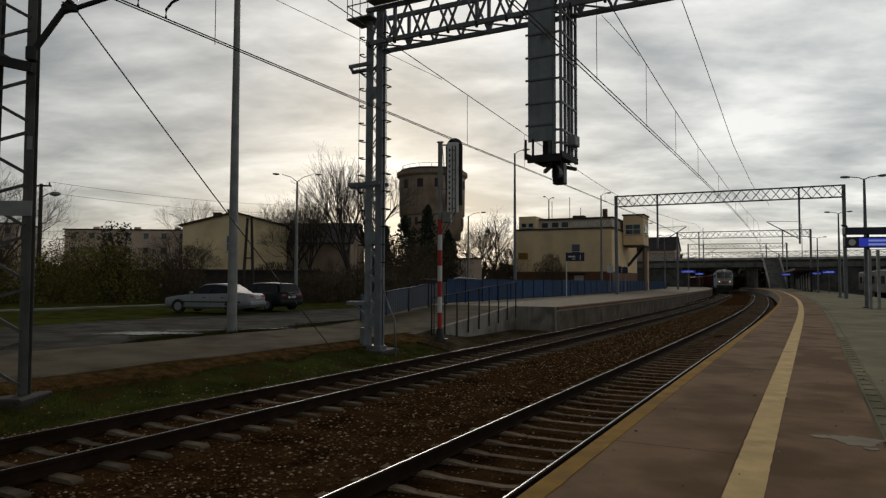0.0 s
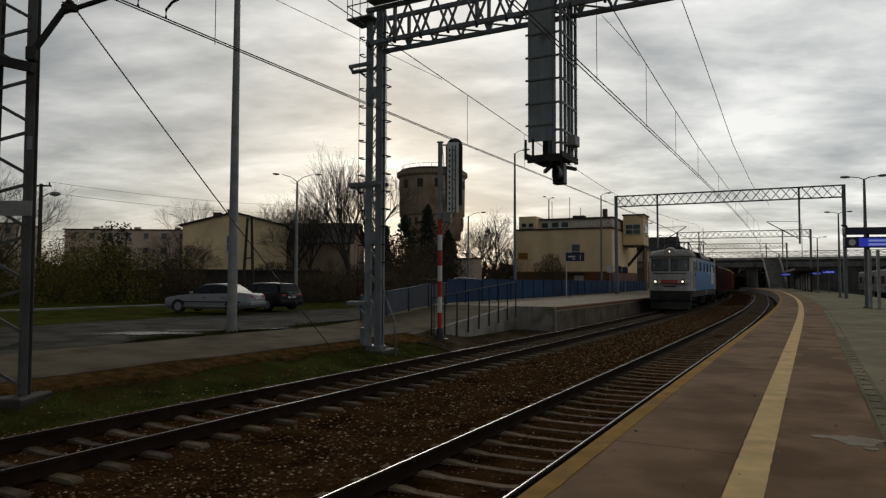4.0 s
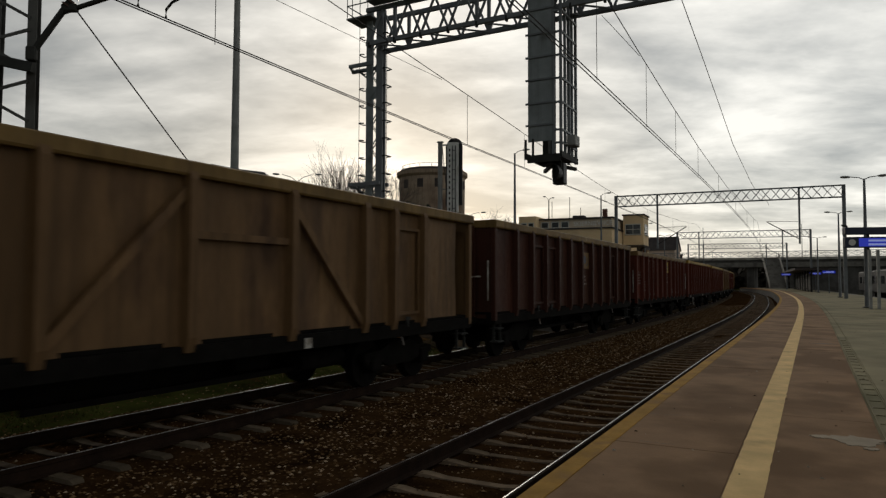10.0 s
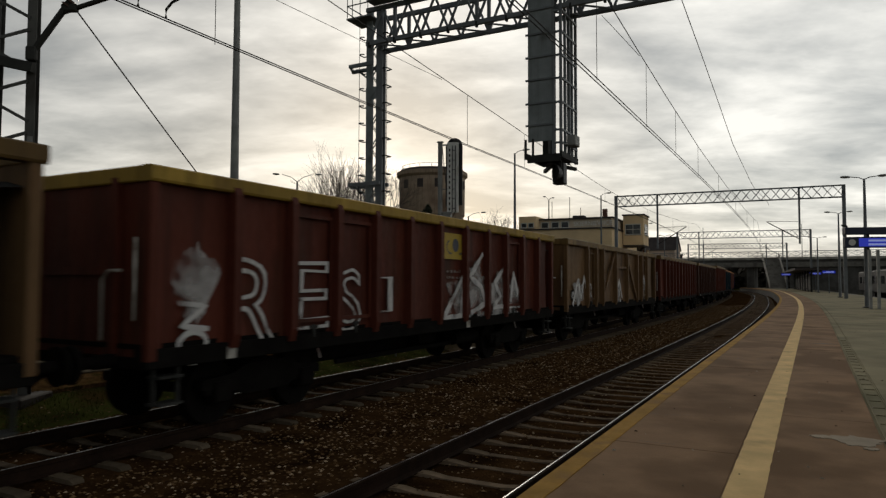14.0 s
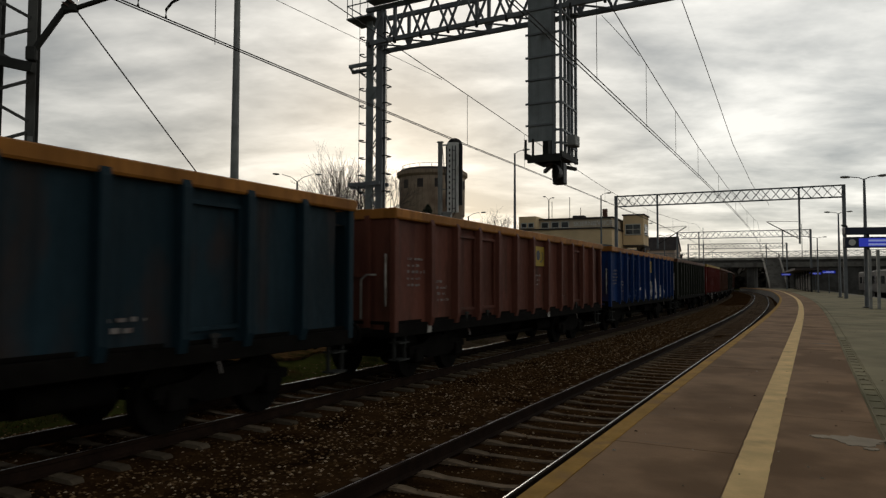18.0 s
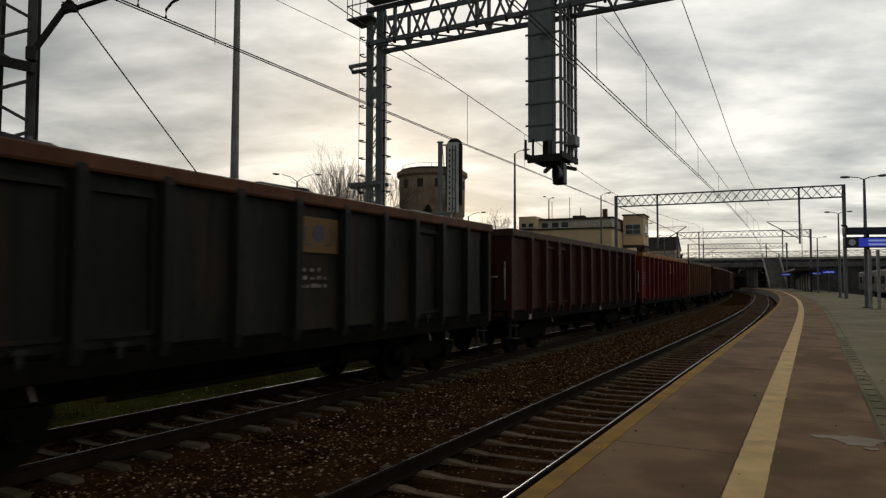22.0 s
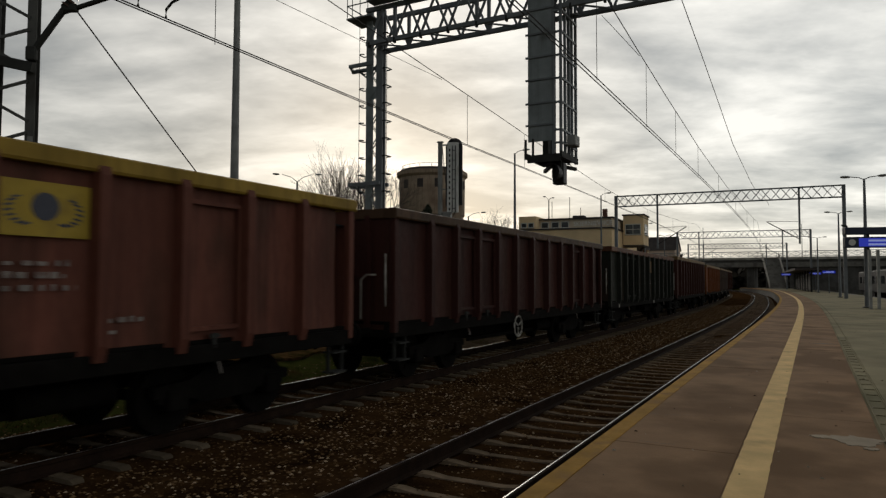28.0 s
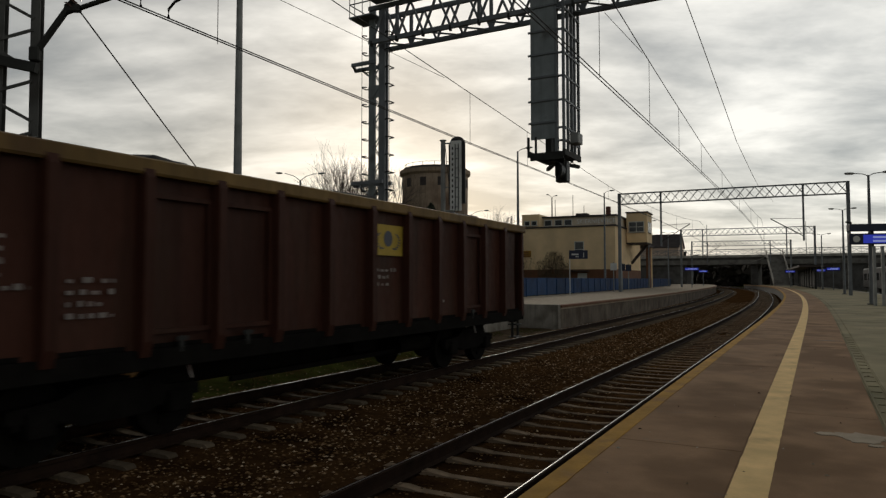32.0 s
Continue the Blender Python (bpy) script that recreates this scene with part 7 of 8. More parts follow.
def marks(parent, rnd, x, z, n, w, y, mat="mark"):
    mb = Mesh()
    for i in range(n):
        ww = w * rnd.uniform(0.5, 1.0)
        k = x
        zz = z - i * 0.13
        while k < x + ww:
            seg = rnd.uniform(0.03, 0.12)
            mb.box(k, min(k + seg, x + ww), y - 0.004, y, zz, zz + rnd.uniform(0.035, 0.07))
            k += seg + rnd.uniform(0.03, 0.12)
    tagged(part("stencil_marking", mb, M[mat], parent, "white stencilled lines"), kind="stuff")


def scrawl(parent, rnd, x0, x1, zl, zh, y, mat, count):
    """Sprayed loops and strokes as thin raised bands."""
    w = (x1 - x0) / count
    for c in range(count):
        mb = Mesh()
        pts = []
        cx = x0 + w * (c + 0.5)
        n = rnd.randint(5, 8)
        for i in range(n):
            pts.append(Vector((cx + rnd.uniform(-0.42, 0.42) * w, y, rnd.uniform(zl, zh))))
        dense = []
        for i in range(len(pts) - 1):
            p0, p1, p2, p3 = pts[max(0, i - 1)], pts[i], pts[i + 1], pts[min(len(pts) - 1, i + 2)]
            for k in range(6):
                t = k / 6
                dense.append(0.5 * ((2 * p1) + (p2 - p0) * t + (2 * p0 - 5 * p1 + 4 * p2 - p3) * t * t + (3 * p1 - p0 - 3 * p2 + p3) * t * t * t))
        for a, b in zip(dense[:-1], dense[1:]):
            mb.beam(a, b, 0.006, rnd.uniform(0.04, 0.07), up=(0, 0, 1))
        tagged(part("sprayed_stroke", mb, M[mat], parent, "pink sprayed stroke"), kind="stuff")


def sprayed_glyph(parent, mark, x0, x1, z0, z1):
    """One sprayed outline of a figure, stretched between the given edges."""
    cu = bpy.data.curves.new("sprayed_figure", "FONT")
    cu.body, cu.fill_mode, cu.bevel_depth, cu.resolution_u = mark, "NONE", 0.018, 4
    src = new("sprayed_figure_source", cu)
    me = bpy.data.meshes.new_from_object(src)
    bpy.data.objects.remove(src)
    xs, ys = [v.co.x for v in me.vertices], [v.co.y for v in me.vertices]
    for v in me.vertices:
        fx, fy = (v.co.x - min(xs)) / (max(xs) - min(xs)), (v.co.y - min(ys)) / (max(ys) - min(ys))
        wob_ = 0.03 * noise.noise((fx * 3 + x0, fy * 3, 0))
        v.co = (x0 + (x1 - x0) * fx + wob_, -1.425 - 0.1 * v.co.z, z0 + (z1 - z0) * fy + wob_)
    me.materials.append(M["spray_stroke"])
    part("sprayed_line", me, None, parent, "white sprayed outline")


def sprayed_stroke(parent, pts, w):
    """A broad soft stroke through (x, z) points."""
    mb = Mesh()
    dense = []
    for (xa, za), (xb, zb) in zip(pts[:-1], pts[1:]):
        dense += [(xa + (xb - xa) * q / 5, za + (zb - za) * q / 5) for q in range(5)]
    dense.append(pts[-1])
    rings = []
    for k, (x, z) in enumerate(dense):
        (xa, za), (xb, zb) = dense[max(0, k - 1)], dense[min(len(dense) - 1, k + 1)]
        d = Vector((xb - xa, 0, zb - za)).normalized()
        n_ = Vector((-d.z, 0, d.x)) * w * (0.5 + 0.3 * noise.noise((x * 3, z * 3, 1)))
        p = Vector((x, -1.424, z))
        rings.append([p - n_, p + n_, p + n_ - Vector((0, 0.006, 0)), p - n_ - Vector((0, 0.006, 0))])
    part("sprayed_line", mb.sweep(rings), M["spray_stroke"], parent, "broad white sprayed stroke")


def sprayed_ring(parent, cx, cz, rx, rz, w):
    sprayed_stroke(parent, [(cx + rx * (1 + 0.12 * math.sin(3 * a + cx)) * math.cos(a), cz + rz * math.sin(a)) for a in [2 * math.pi * k / 14 + 0.4 for k in range(15)]], w)


def sprayed_cloud(parent, x, z, rx, rz, mat="spray_haze"):
    """A ragged patch of thin sprayed paint."""
    pts = []
    for n in range(36):
        a = 2 * math.pi * n / 36
        k = 1 + 0.6 * noise.noise((math.cos(a) * 2.2 + x, math.sin(a) * 2.2, z)) + 0.3 * noise.noise((math.cos(a) * 6 + x, math.sin(a) * 6, z))
        pts.append((x + rx * k * math.cos(a), z + rz * k * math.sin(a)))
    part("spray_patch", Mesh().sweep([[(px, -1.412, pz) for px, pz in pts], [(px, -1.418, pz) for px, pz in pts]]), M[mat], parent, "ragged white sprayed patch")


# sprayed figures of the maroon wagon and strokes of it and its neighbours
FIGURES = (("R", -5.91, -4.92, 1.06, 2.36), ("E", -4.65, -3.72, 1.27, 2.34), ("S", -3.48, -2.80, 1.17, 2.24), ("1", -2.38, -1.78, 1.45, 2.11))
STROKES = {
    10: (((-6.75, 1.75), (-6.3, 1.7), (-6.7, 1.45), (-6.25, 1.4)), ((0.19, 1.17), (1.19, 2.14), (1.10, 1.3)), ((0.25, 1.2), (1.15, 1.27)), ((2.25, 2.70), (1.55, 2.14), (2.15, 1.9), (2.4, 1.5), (1.6, 1.3)), ((3.57, 2.41), (2.95, 2.0), (3.3, 1.65), (2.85, 1.4), (4.8, 1.37)), ((3.95, 1.5), (4.18, 2.26), (4.45, 1.7), (4.79, 2.1), (4.88, 1.05))),
    11: (((-6.5, 1.25), (-5.9, 2.1), (-5.6, 1.4), (-5.2, 2.2), (-4.8, 1.5), (-4.5, 2.0)), ((-0.7, 1.4), (-0.2, 2.1), (0.3, 1.35)), ((4.1, 1.4), (4.6, 2.3), (5.0, 1.5))),
    17: (((3.4, 1.35), (4.15, 1.62), (4.9, 1.3)), ((2.55, 1.3), (4.0, 1.36)), ((-2.6, 1.62), (-1.5, 1.72)), ((-1.0, 1.35), (-0.6, 1.75), (-0.4, 1.3)), ((1.0, 1.3), (1.2, 1.95), (1.5, 1.4))),
}
RINGS = {10: ((-6.5, 1.18, 0.22, 0.20, 0.07),), 17: ((1.78, 1.86, 0.30, 0.24, 0.22), (2.10, 1.42, 0.30, 0.20, 0.20), (2.92, 1.66, 0.24, 0.30, 0.13), (3.60, 1.62, 0.17, 0.27, 0.12), (0.5, 1.7, 0.3, 0.32, 0.18))}
CLOUDS = {10: ((0.85, 1.6, 0.45, 0.45), (1.95, 1.9, 0.5, 0.6), (3.2, 1.75, 0.45, 0.5), (4.3, 1.6, 0.45, 0.45), (2.6, 1.2, 2.0, 0.12), (-6.5, 2.0, 0.3, 0.5)), 11: ((-5.8, 1.6, 0.7, 0.4), (-0.3, 1.6, 0.5, 0.5), (4.6, 1.8, 0.8, 0.5), (-4.6, 1.7, 0.4, 0.4)), 17: ((1.93, 2.30, 0.42, 0.14), (0.6, 1.6, 0.5, 0.5), (1.3, 1.7, 0.5, 0.5), (2.0, 1.6, 0.55, 0.45), (3.0, 2.1, 0.2, 0.12), (3.6, 1.6, 0.4, 0.4), (-0.7, 1.45, 0.4, 0.22), (1.5, 1.25, 1.2, 0.1))}


# how much higher than the usual body a wagon stands
TALL = {0: 0.14, 1: 0.15, 2: 0.05, 3: 0.05, 4: 0.13, 5: 0.15, 7: 0.03, 14: 0.14, 19: 0.03, 24: 0.03, 25: 0.0, 32: 0.13, 33: 0.0, 35: 0.05}


# emblem panels that differ: middle along the side, width, lower edge
EMBLEM = {1: (0.47, 1.12, 2.54), 0: (0.62, 1.10, 2.58), 2: (-0.11, 1.36, 2.44), 3: (-0.3, 1.0, 2.48), 6: (0.78, 0.98, 2.54), 8: (0.67, 0.96, 2.50), 10: (0.83, 1.09, 2.52), 14: (0.44, 1.06, 2.50), 19: (1.86, 1.03, 2.55), 20: (1.73, 1.23, 2.05), 23: (1.60, 1.28, 2.48), 25: (0.41, 1.06, 2.52), 29: (1.82, 1.0, 2.48)}


# build, paint, rim, emblem panel (place, colour), extras
TRAIN = [
    ("six", "dark_brown", "rim_brown", (1, "logo_orange"), ""), ("six", "maroon", "rim_yellow", (0, "logo_yellow"), "marks"),
    ("wide", "orange_brown", "rim_yellow", (0, "logo_yellow"), "marks"), ("ribbed", "dark_maroon", "rim_yellow", (1, "logo_yellow"), "marks"),
    ("braced", "tan", "rim_tan", None, ""), ("ribbed", "dark_brown", "rim_tan", (2, "logo_orange"), ""),
    ("six", "maroon", "rim_tan", (0, "logo_yellow"), "marks"), ("ribbed", "maroon", "rim_yellow", (2, "logo_yellow"), "marks"),
    ("six", "maroon", "rim_yellow", (2, "logo_yellow"), "marks"), ("braced", "tan", "rim_tan", None, ""),
    ("ribbed", "maroon", "rim_yellow", (2, "logo_yellow"), "spray"), ("braced", "tan", "rim_tan", None, "spray"),
    ("ribbed", "maroon", "rim_tan", (1, "logo_orange"), ""), ("ribbed", "dark_brown", "rim_tan", (0, "logo_yellow"), "marks"),
    ("six", "maroon", "rim_tan", (2, "logo_yellow"), "marks"), ("ribbed", "teal", "rim_orange", (2, "logo_orange"), "marks"),
    ("ribbed", "pink_brown", "rim_orange", (0, "logo_yellow"), "marks"), ("ribbed", "blue", "rim_orange", (2, "logo_yellow"), "spray marks"),
    ("ribbed", "olive", "rim_rust", (0, "logo_orange"), "pink"), ("ribbed", "red", "rim_yellow", (2, "logo_yellow"), "marks"),
    ("ribbed", "rust_brown", "rim_rust", (0, "logo_orange"), ""), ("ribbed", "olive", "rim_rust", (1, "logo_orange"), ""),
    ("ribbed", "dark_brown", "rim_brown", None, ""), ("ribbed", "bright_red", "rim_orange", (2, "logo_yellow"), "marks"),
    ("ribbed", "brown", "rim_brown", None, ""), ("ribbed", "dark_brown", "rim_brown", (0, "logo_orange"), ""),
    ("six", "dark_brown", "rim_brown", (2, "logo_orange"), ""), ("braced", "tan", "rim_tan", None, ""),
    ("ribbed", "dark_brown", "rim_brown", (1, "logo_orange"), ""), ("ribbed", "pink_brown", "rim_yellow", (2, "logo_yellow"), "marks"),
    ("ribbed", "dark_maroon", "rim_brown", None, ""), ("ribbed", "olive", "rim_rust", (0, "logo_orange"), ""),
    ("ribbed", "dark_maroon", "rim_tan", (1, "logo_orange"), ""), ("wide", "orange_brown", "rim_tan", None, ""),
    ("six", "grey_brown", "rim_tan", (0, "logo_orange"), ""), ("ribbed", "dark_brown", "rim_tan", (2, "logo_yellow"), "marks"),
]
NICE = {"bright_red": "weathered red", "rust_brown": "rusty brown", "dark_brown": "dark rusty brown", "orange_brown": "orange-brown", "dark_maroon": "dark maroon", "pink_brown": "faded reddish", "grey_brown": "grey-brown", "olive": "dark grey-green", "teal": "dark blue-green", "tan": "dirty tan"}


def wagon(i, kind, tone, rim, emblem, extras):
    d, ribs, doors, braces, bars = side_parts(kind, tone, rim)
    rnd = random.Random(100 + i)
    h = BODY / 2
    lab = "%s open goods wagon, %s rim%s" % (NICE.get(tone, tone), rim.split("_")[1], ", diagonal braces" if braces else ", sprayed lettering" if "spray" in extras else ", coal load")
    wg = thing("goods_wagon", Matrix.Identity(4), lab, "wagon", "goods train")
    part("underframe", W_DATA["underframe"], None, wg)
    for nm, dat in W_DATA["gear"]:
        part(nm, dat, None, wg)
    part("floor", d["floor"], None, wg)
    part("coal_load", W_DATA["coal%d" % (1 if i in (0, 1, 4, 8, 17, 21, 35) else rnd.choice((0, 2, 2)))], None, wg, "", pose(0, 0, TALL.get(i, 0.0)))
    for sx in (-1, 1):
        turn = 0 if sx > 0 else 180
        up = TALL.get(i, 0.0)
        grow = Matrix.Translation((0, 0, 1.1)) @ Matrix.Diagonal((1, 1, (RIM_TOP + up - 1.1) / (RIM_TOP - 1.1), 1)) @ Matrix.Translation((0, 0, -1.1))
        ew = part("end_wall", d["end_wall"], None, wg, "", grow @ pose(sx * (h - 0.05), 0, 0, 0, 0, turn))
        for y in (-0.84, 0.84):
            part("end_post", d["end_post"], None, ew, "", pose(0, y, 0))
        part("end_beam", d["end_beam"], None, ew)
        part("rim_end", d["rim_end"], None, wg, "", pose(sx * (h - 0.05), 0, up, 0, 0, turn))
        for sy in (-1, 1):
            part("buffer", W_DATA["buffer"], None, wg, "", pose(sx * (h + 0.02), sy * 0.875, 1.05, 0, 0, turn))
        part("coupling_hook", W_DATA["coupling_hook"], None, wg, "", pose(sx * h, 0, 1.0, 0, 0, turn))
        part("step", W_DATA["step"], None, wg, "", pose(sx * (h - 0.35), -1.35, 0.5))
        part("grab_rail", W_DATA["grab_rail"], None, wg, "", pose(sx * (h + 0.08), -1.3, 1.55))
        part("handrail", W_DATA["handrail"], None, wg, "", pose(sx * (h + 0.14), -0.9, 1.3, 0, 0, 0))
        bg = part("bogie", W_DATA["bogie"], None, wg, "", pose(sx * 4.75, 0, 0))
        for x in (-0.9, 0.9):
            ws = part("wheelset", W_DATA["wheelset"], None, bg)
            ws.matrix_parent_inverse = Matrix.Translation((x, 0, WHEEL_R))
            WHEELS.append((ws, WHEEL_R))
    for sy, nm in ((-1, "near"), (1, "far")):
        turn = 0 if sy < 0 else 180
        up = TALL.get(i, 0.0)
        grow = Matrix.Translation((0, 0, 1.1)) @ Matrix.Diagonal((1, 1, (RIM_TOP + up - 1.1) / (RIM_TOP - 1.1), 1)) @ Matrix.Translation((0, 0, -1.1))
        sw = part("side_wall", d["side_wall_" + nm], None, wg, "", grow)
        part("rim_side", d["rim_side"], None, wg, "", pose(0, sy * 1.40, up, 0, 0, turn))
        part("sole_bar", d["sill"], None, wg, "", pose(0, sy * 1.40, 0, 0, 0, turn))
        for k, x in enumerate(ribs):
            if k in (0, len(ribs) - 1):
                part("corner_post", d["corner_post"], None, sw, "", pose(x, sy * 1.40, 0, 0, 0, turn))
            else:
                part("rib", d["rib"], None, sw, "", pose(x, sy * 1.395, 0, 0, 0, turn))
        if sy > 0:
            continue
        for a, b in doors:
            fr = Mesh()
            x0, x1, z0, z1, y = a + 0.1, b - 0.1, 1.38, 3.08, -1.40
            fr.box(x0, x1, y - 0.045, y, z0, z0 + 0.06).box(x0, x1, y - 0.045, y, z1 - 0.06, z1).box(x0, x0 + 0.06, y - 0.045, y, z0 + 0.06, z1 - 0.06).box(x1 - 0.06, x1, y - 0.045, y, z0 + 0.06, z1 - 0.06)
            dr = part("door_frame", fr, M["w_" + tone], wg)
            part("door_latch", W_DATA["door_latch"], None, dr, "", pose((a + b) / 2, -1.42, 1.08))
        for (xa, za), (xb, zb) in braces:
            part("diagonal_brace", Mesh().beam((xa, -1.44, za), (xb, -1.44, zb), 0.08, 0.12), M["w_" + tone], wg)
        for xa, xb, z in bars:
            part("cross_bar", Mesh().beam((xa, -1.44, z), (xb, -1.44, z), 0.07, 0.1), M["w_" + tone], wg)
        if emblem:
            x, ww, zl = EMBLEM.get(i, (0.61, 1.0, 2.48))
            logo(wg, x, zl, ww, 0.57, emblem[1], -1.405)
            marks(wg, rnd, x - 0.4, zl - 0.30, 3, 0.8, -1.405)
        if "marks" in extras:
            if i != 7:
                marks(wg, rnd, -h + 0.55, 2.45, 5, 0.75, -1.40)
                marks(wg, rnd, -5.6, 2.0, 4, 0.8, -1.40)
            marks(wg, rnd, 2.4, 1.55, 2, 0.7, -1.40)
        if i == 10:
            for row in FIGURES:
                sprayed_glyph(wg, *row)
        for row in CLOUDS.get(i, ()):
            sprayed_cloud(wg, *row)
        for row in STROKES.get(i, ()):
            sprayed_stroke(wg, row, 0.07 if row[0][0] < -6.6 else 0.12)
        for row in RINGS.get(i, ()):
            sprayed_ring(wg, *row)
        if i == 7:
            part("stirrup_step", Mesh().tube([(-4.64, -1.42, 1.02), (-4.62, -1.44, 0.50), (-4.05, -1.44, 0.47), (-4.03, -1.42, 1.0)], 0.018, 6), M["pale_rail"], wg, "pale bent stirrup step")
        if i in (19, 30):
            # brake hand wheel low on the side
            wx = {19: -2.37, 30: -1.06}[i]
            hw_ = part("hand_wheel", Mesh().tube([(wx + 0.27 * math.cos(q), -1.47, 0.84 + 0.27 * math.sin(q)) for q in [2 * math.pi * k / 20 for k in range(21)]], 0.022, 6), M["pale_rail"], wg, "pale round brake hand wheel")
            for q in (0.5, 2.6, 4.7):
                part("spoke", Mesh().beam((wx, -1.47, 0.84), (wx + 0.26 * math.cos(q), -1.47, 0.84 + 0.26 * math.sin(q)), 0.025), M["pale_rail"], hw_)
            part("wheel_shaft", Mesh().rod((wx, -1.3, 0.84), (wx, -1.5, 0.84), 0.03, n=8), M["underframe"], hw_)
        if kind == "braced" or i == 33:
            part("plate_mark", Mesh().box(-6.58, -6.16, -1.407, -1.40, 1.42, 1.75), M["underframe"], wg, "dark square patch of bare steel")
        if i % 3 == 1:
            for x in (-5.95, 1.3):
                part("white_plate", Mesh().box(x, x + 0.16, -1.47, -1.455, 0.98, 1.14), M["pale_rail"], wg, "small white label plate")
        if "pink" in extras:
            scrawl(wg, rnd, -2.0, -0.5, 1.75, 2.2, -1.42, "spray_pink", 3)
            scrawl(wg, rnd, 1.7, 2.4, 1.75, 2.1, -1.42, "spray_pink", 2)
        for x in (-4.0, 4.2):
            part("discharge_lever", Mesh().beam((x, -1.42, 1.0), (x + 0.05, -1.45, 0.80), 0.04, 0.02), M["mark"], wg)
    return wg


WAGONS = [wagon(i, *row) for i, row in enumerate(TRAIN)]


# ---- the locomotive ----
M["loco_grey"] = material("loco_grey", (0.43, 0.432, 0.405), 0.5, vary=0.12, scale=1.0, fine=20, bump=0.05, dirt=(0.27, 0.265, 0.255), dirt_at=0.55, dirt_scale=0.9, streak=0.25)
M["loco_blue"] = material("loco_blue", (0.013, 0.150, 0.385), 0.42, vary=0.10, scale=1.0, fine=20, bump=0.03, dirt=(0.013, 0.108, 0.275), dirt_at=0.54, dirt_scale=0.7, spec=0.3)
M["loco_roof"] = material("loco_roof", (0.38, 0.365, 0.34), 0.75, vary=0.2, scale=1.2, fine=20, bump=0.08, dirt=(0.25, 0.235, 0.22), dirt_at=0.5)
M["loco_skirt"] = material("loco_skirt", (0.050, 0.050, 0.041), 0.8, spec=0.1, vary=0.25, scale=1.5, fine=20, bump=0.08)


M["dull_panel"] = material("dull_panel", (0.13, 0.14, 0.145), 0.6, vary=0.3, scale=1.5, fine=20, bump=0.05, dirt=(0.07, 0.068, 0.06), dirt_at=0.5, dirt_scale=1.2, spec=0.2)


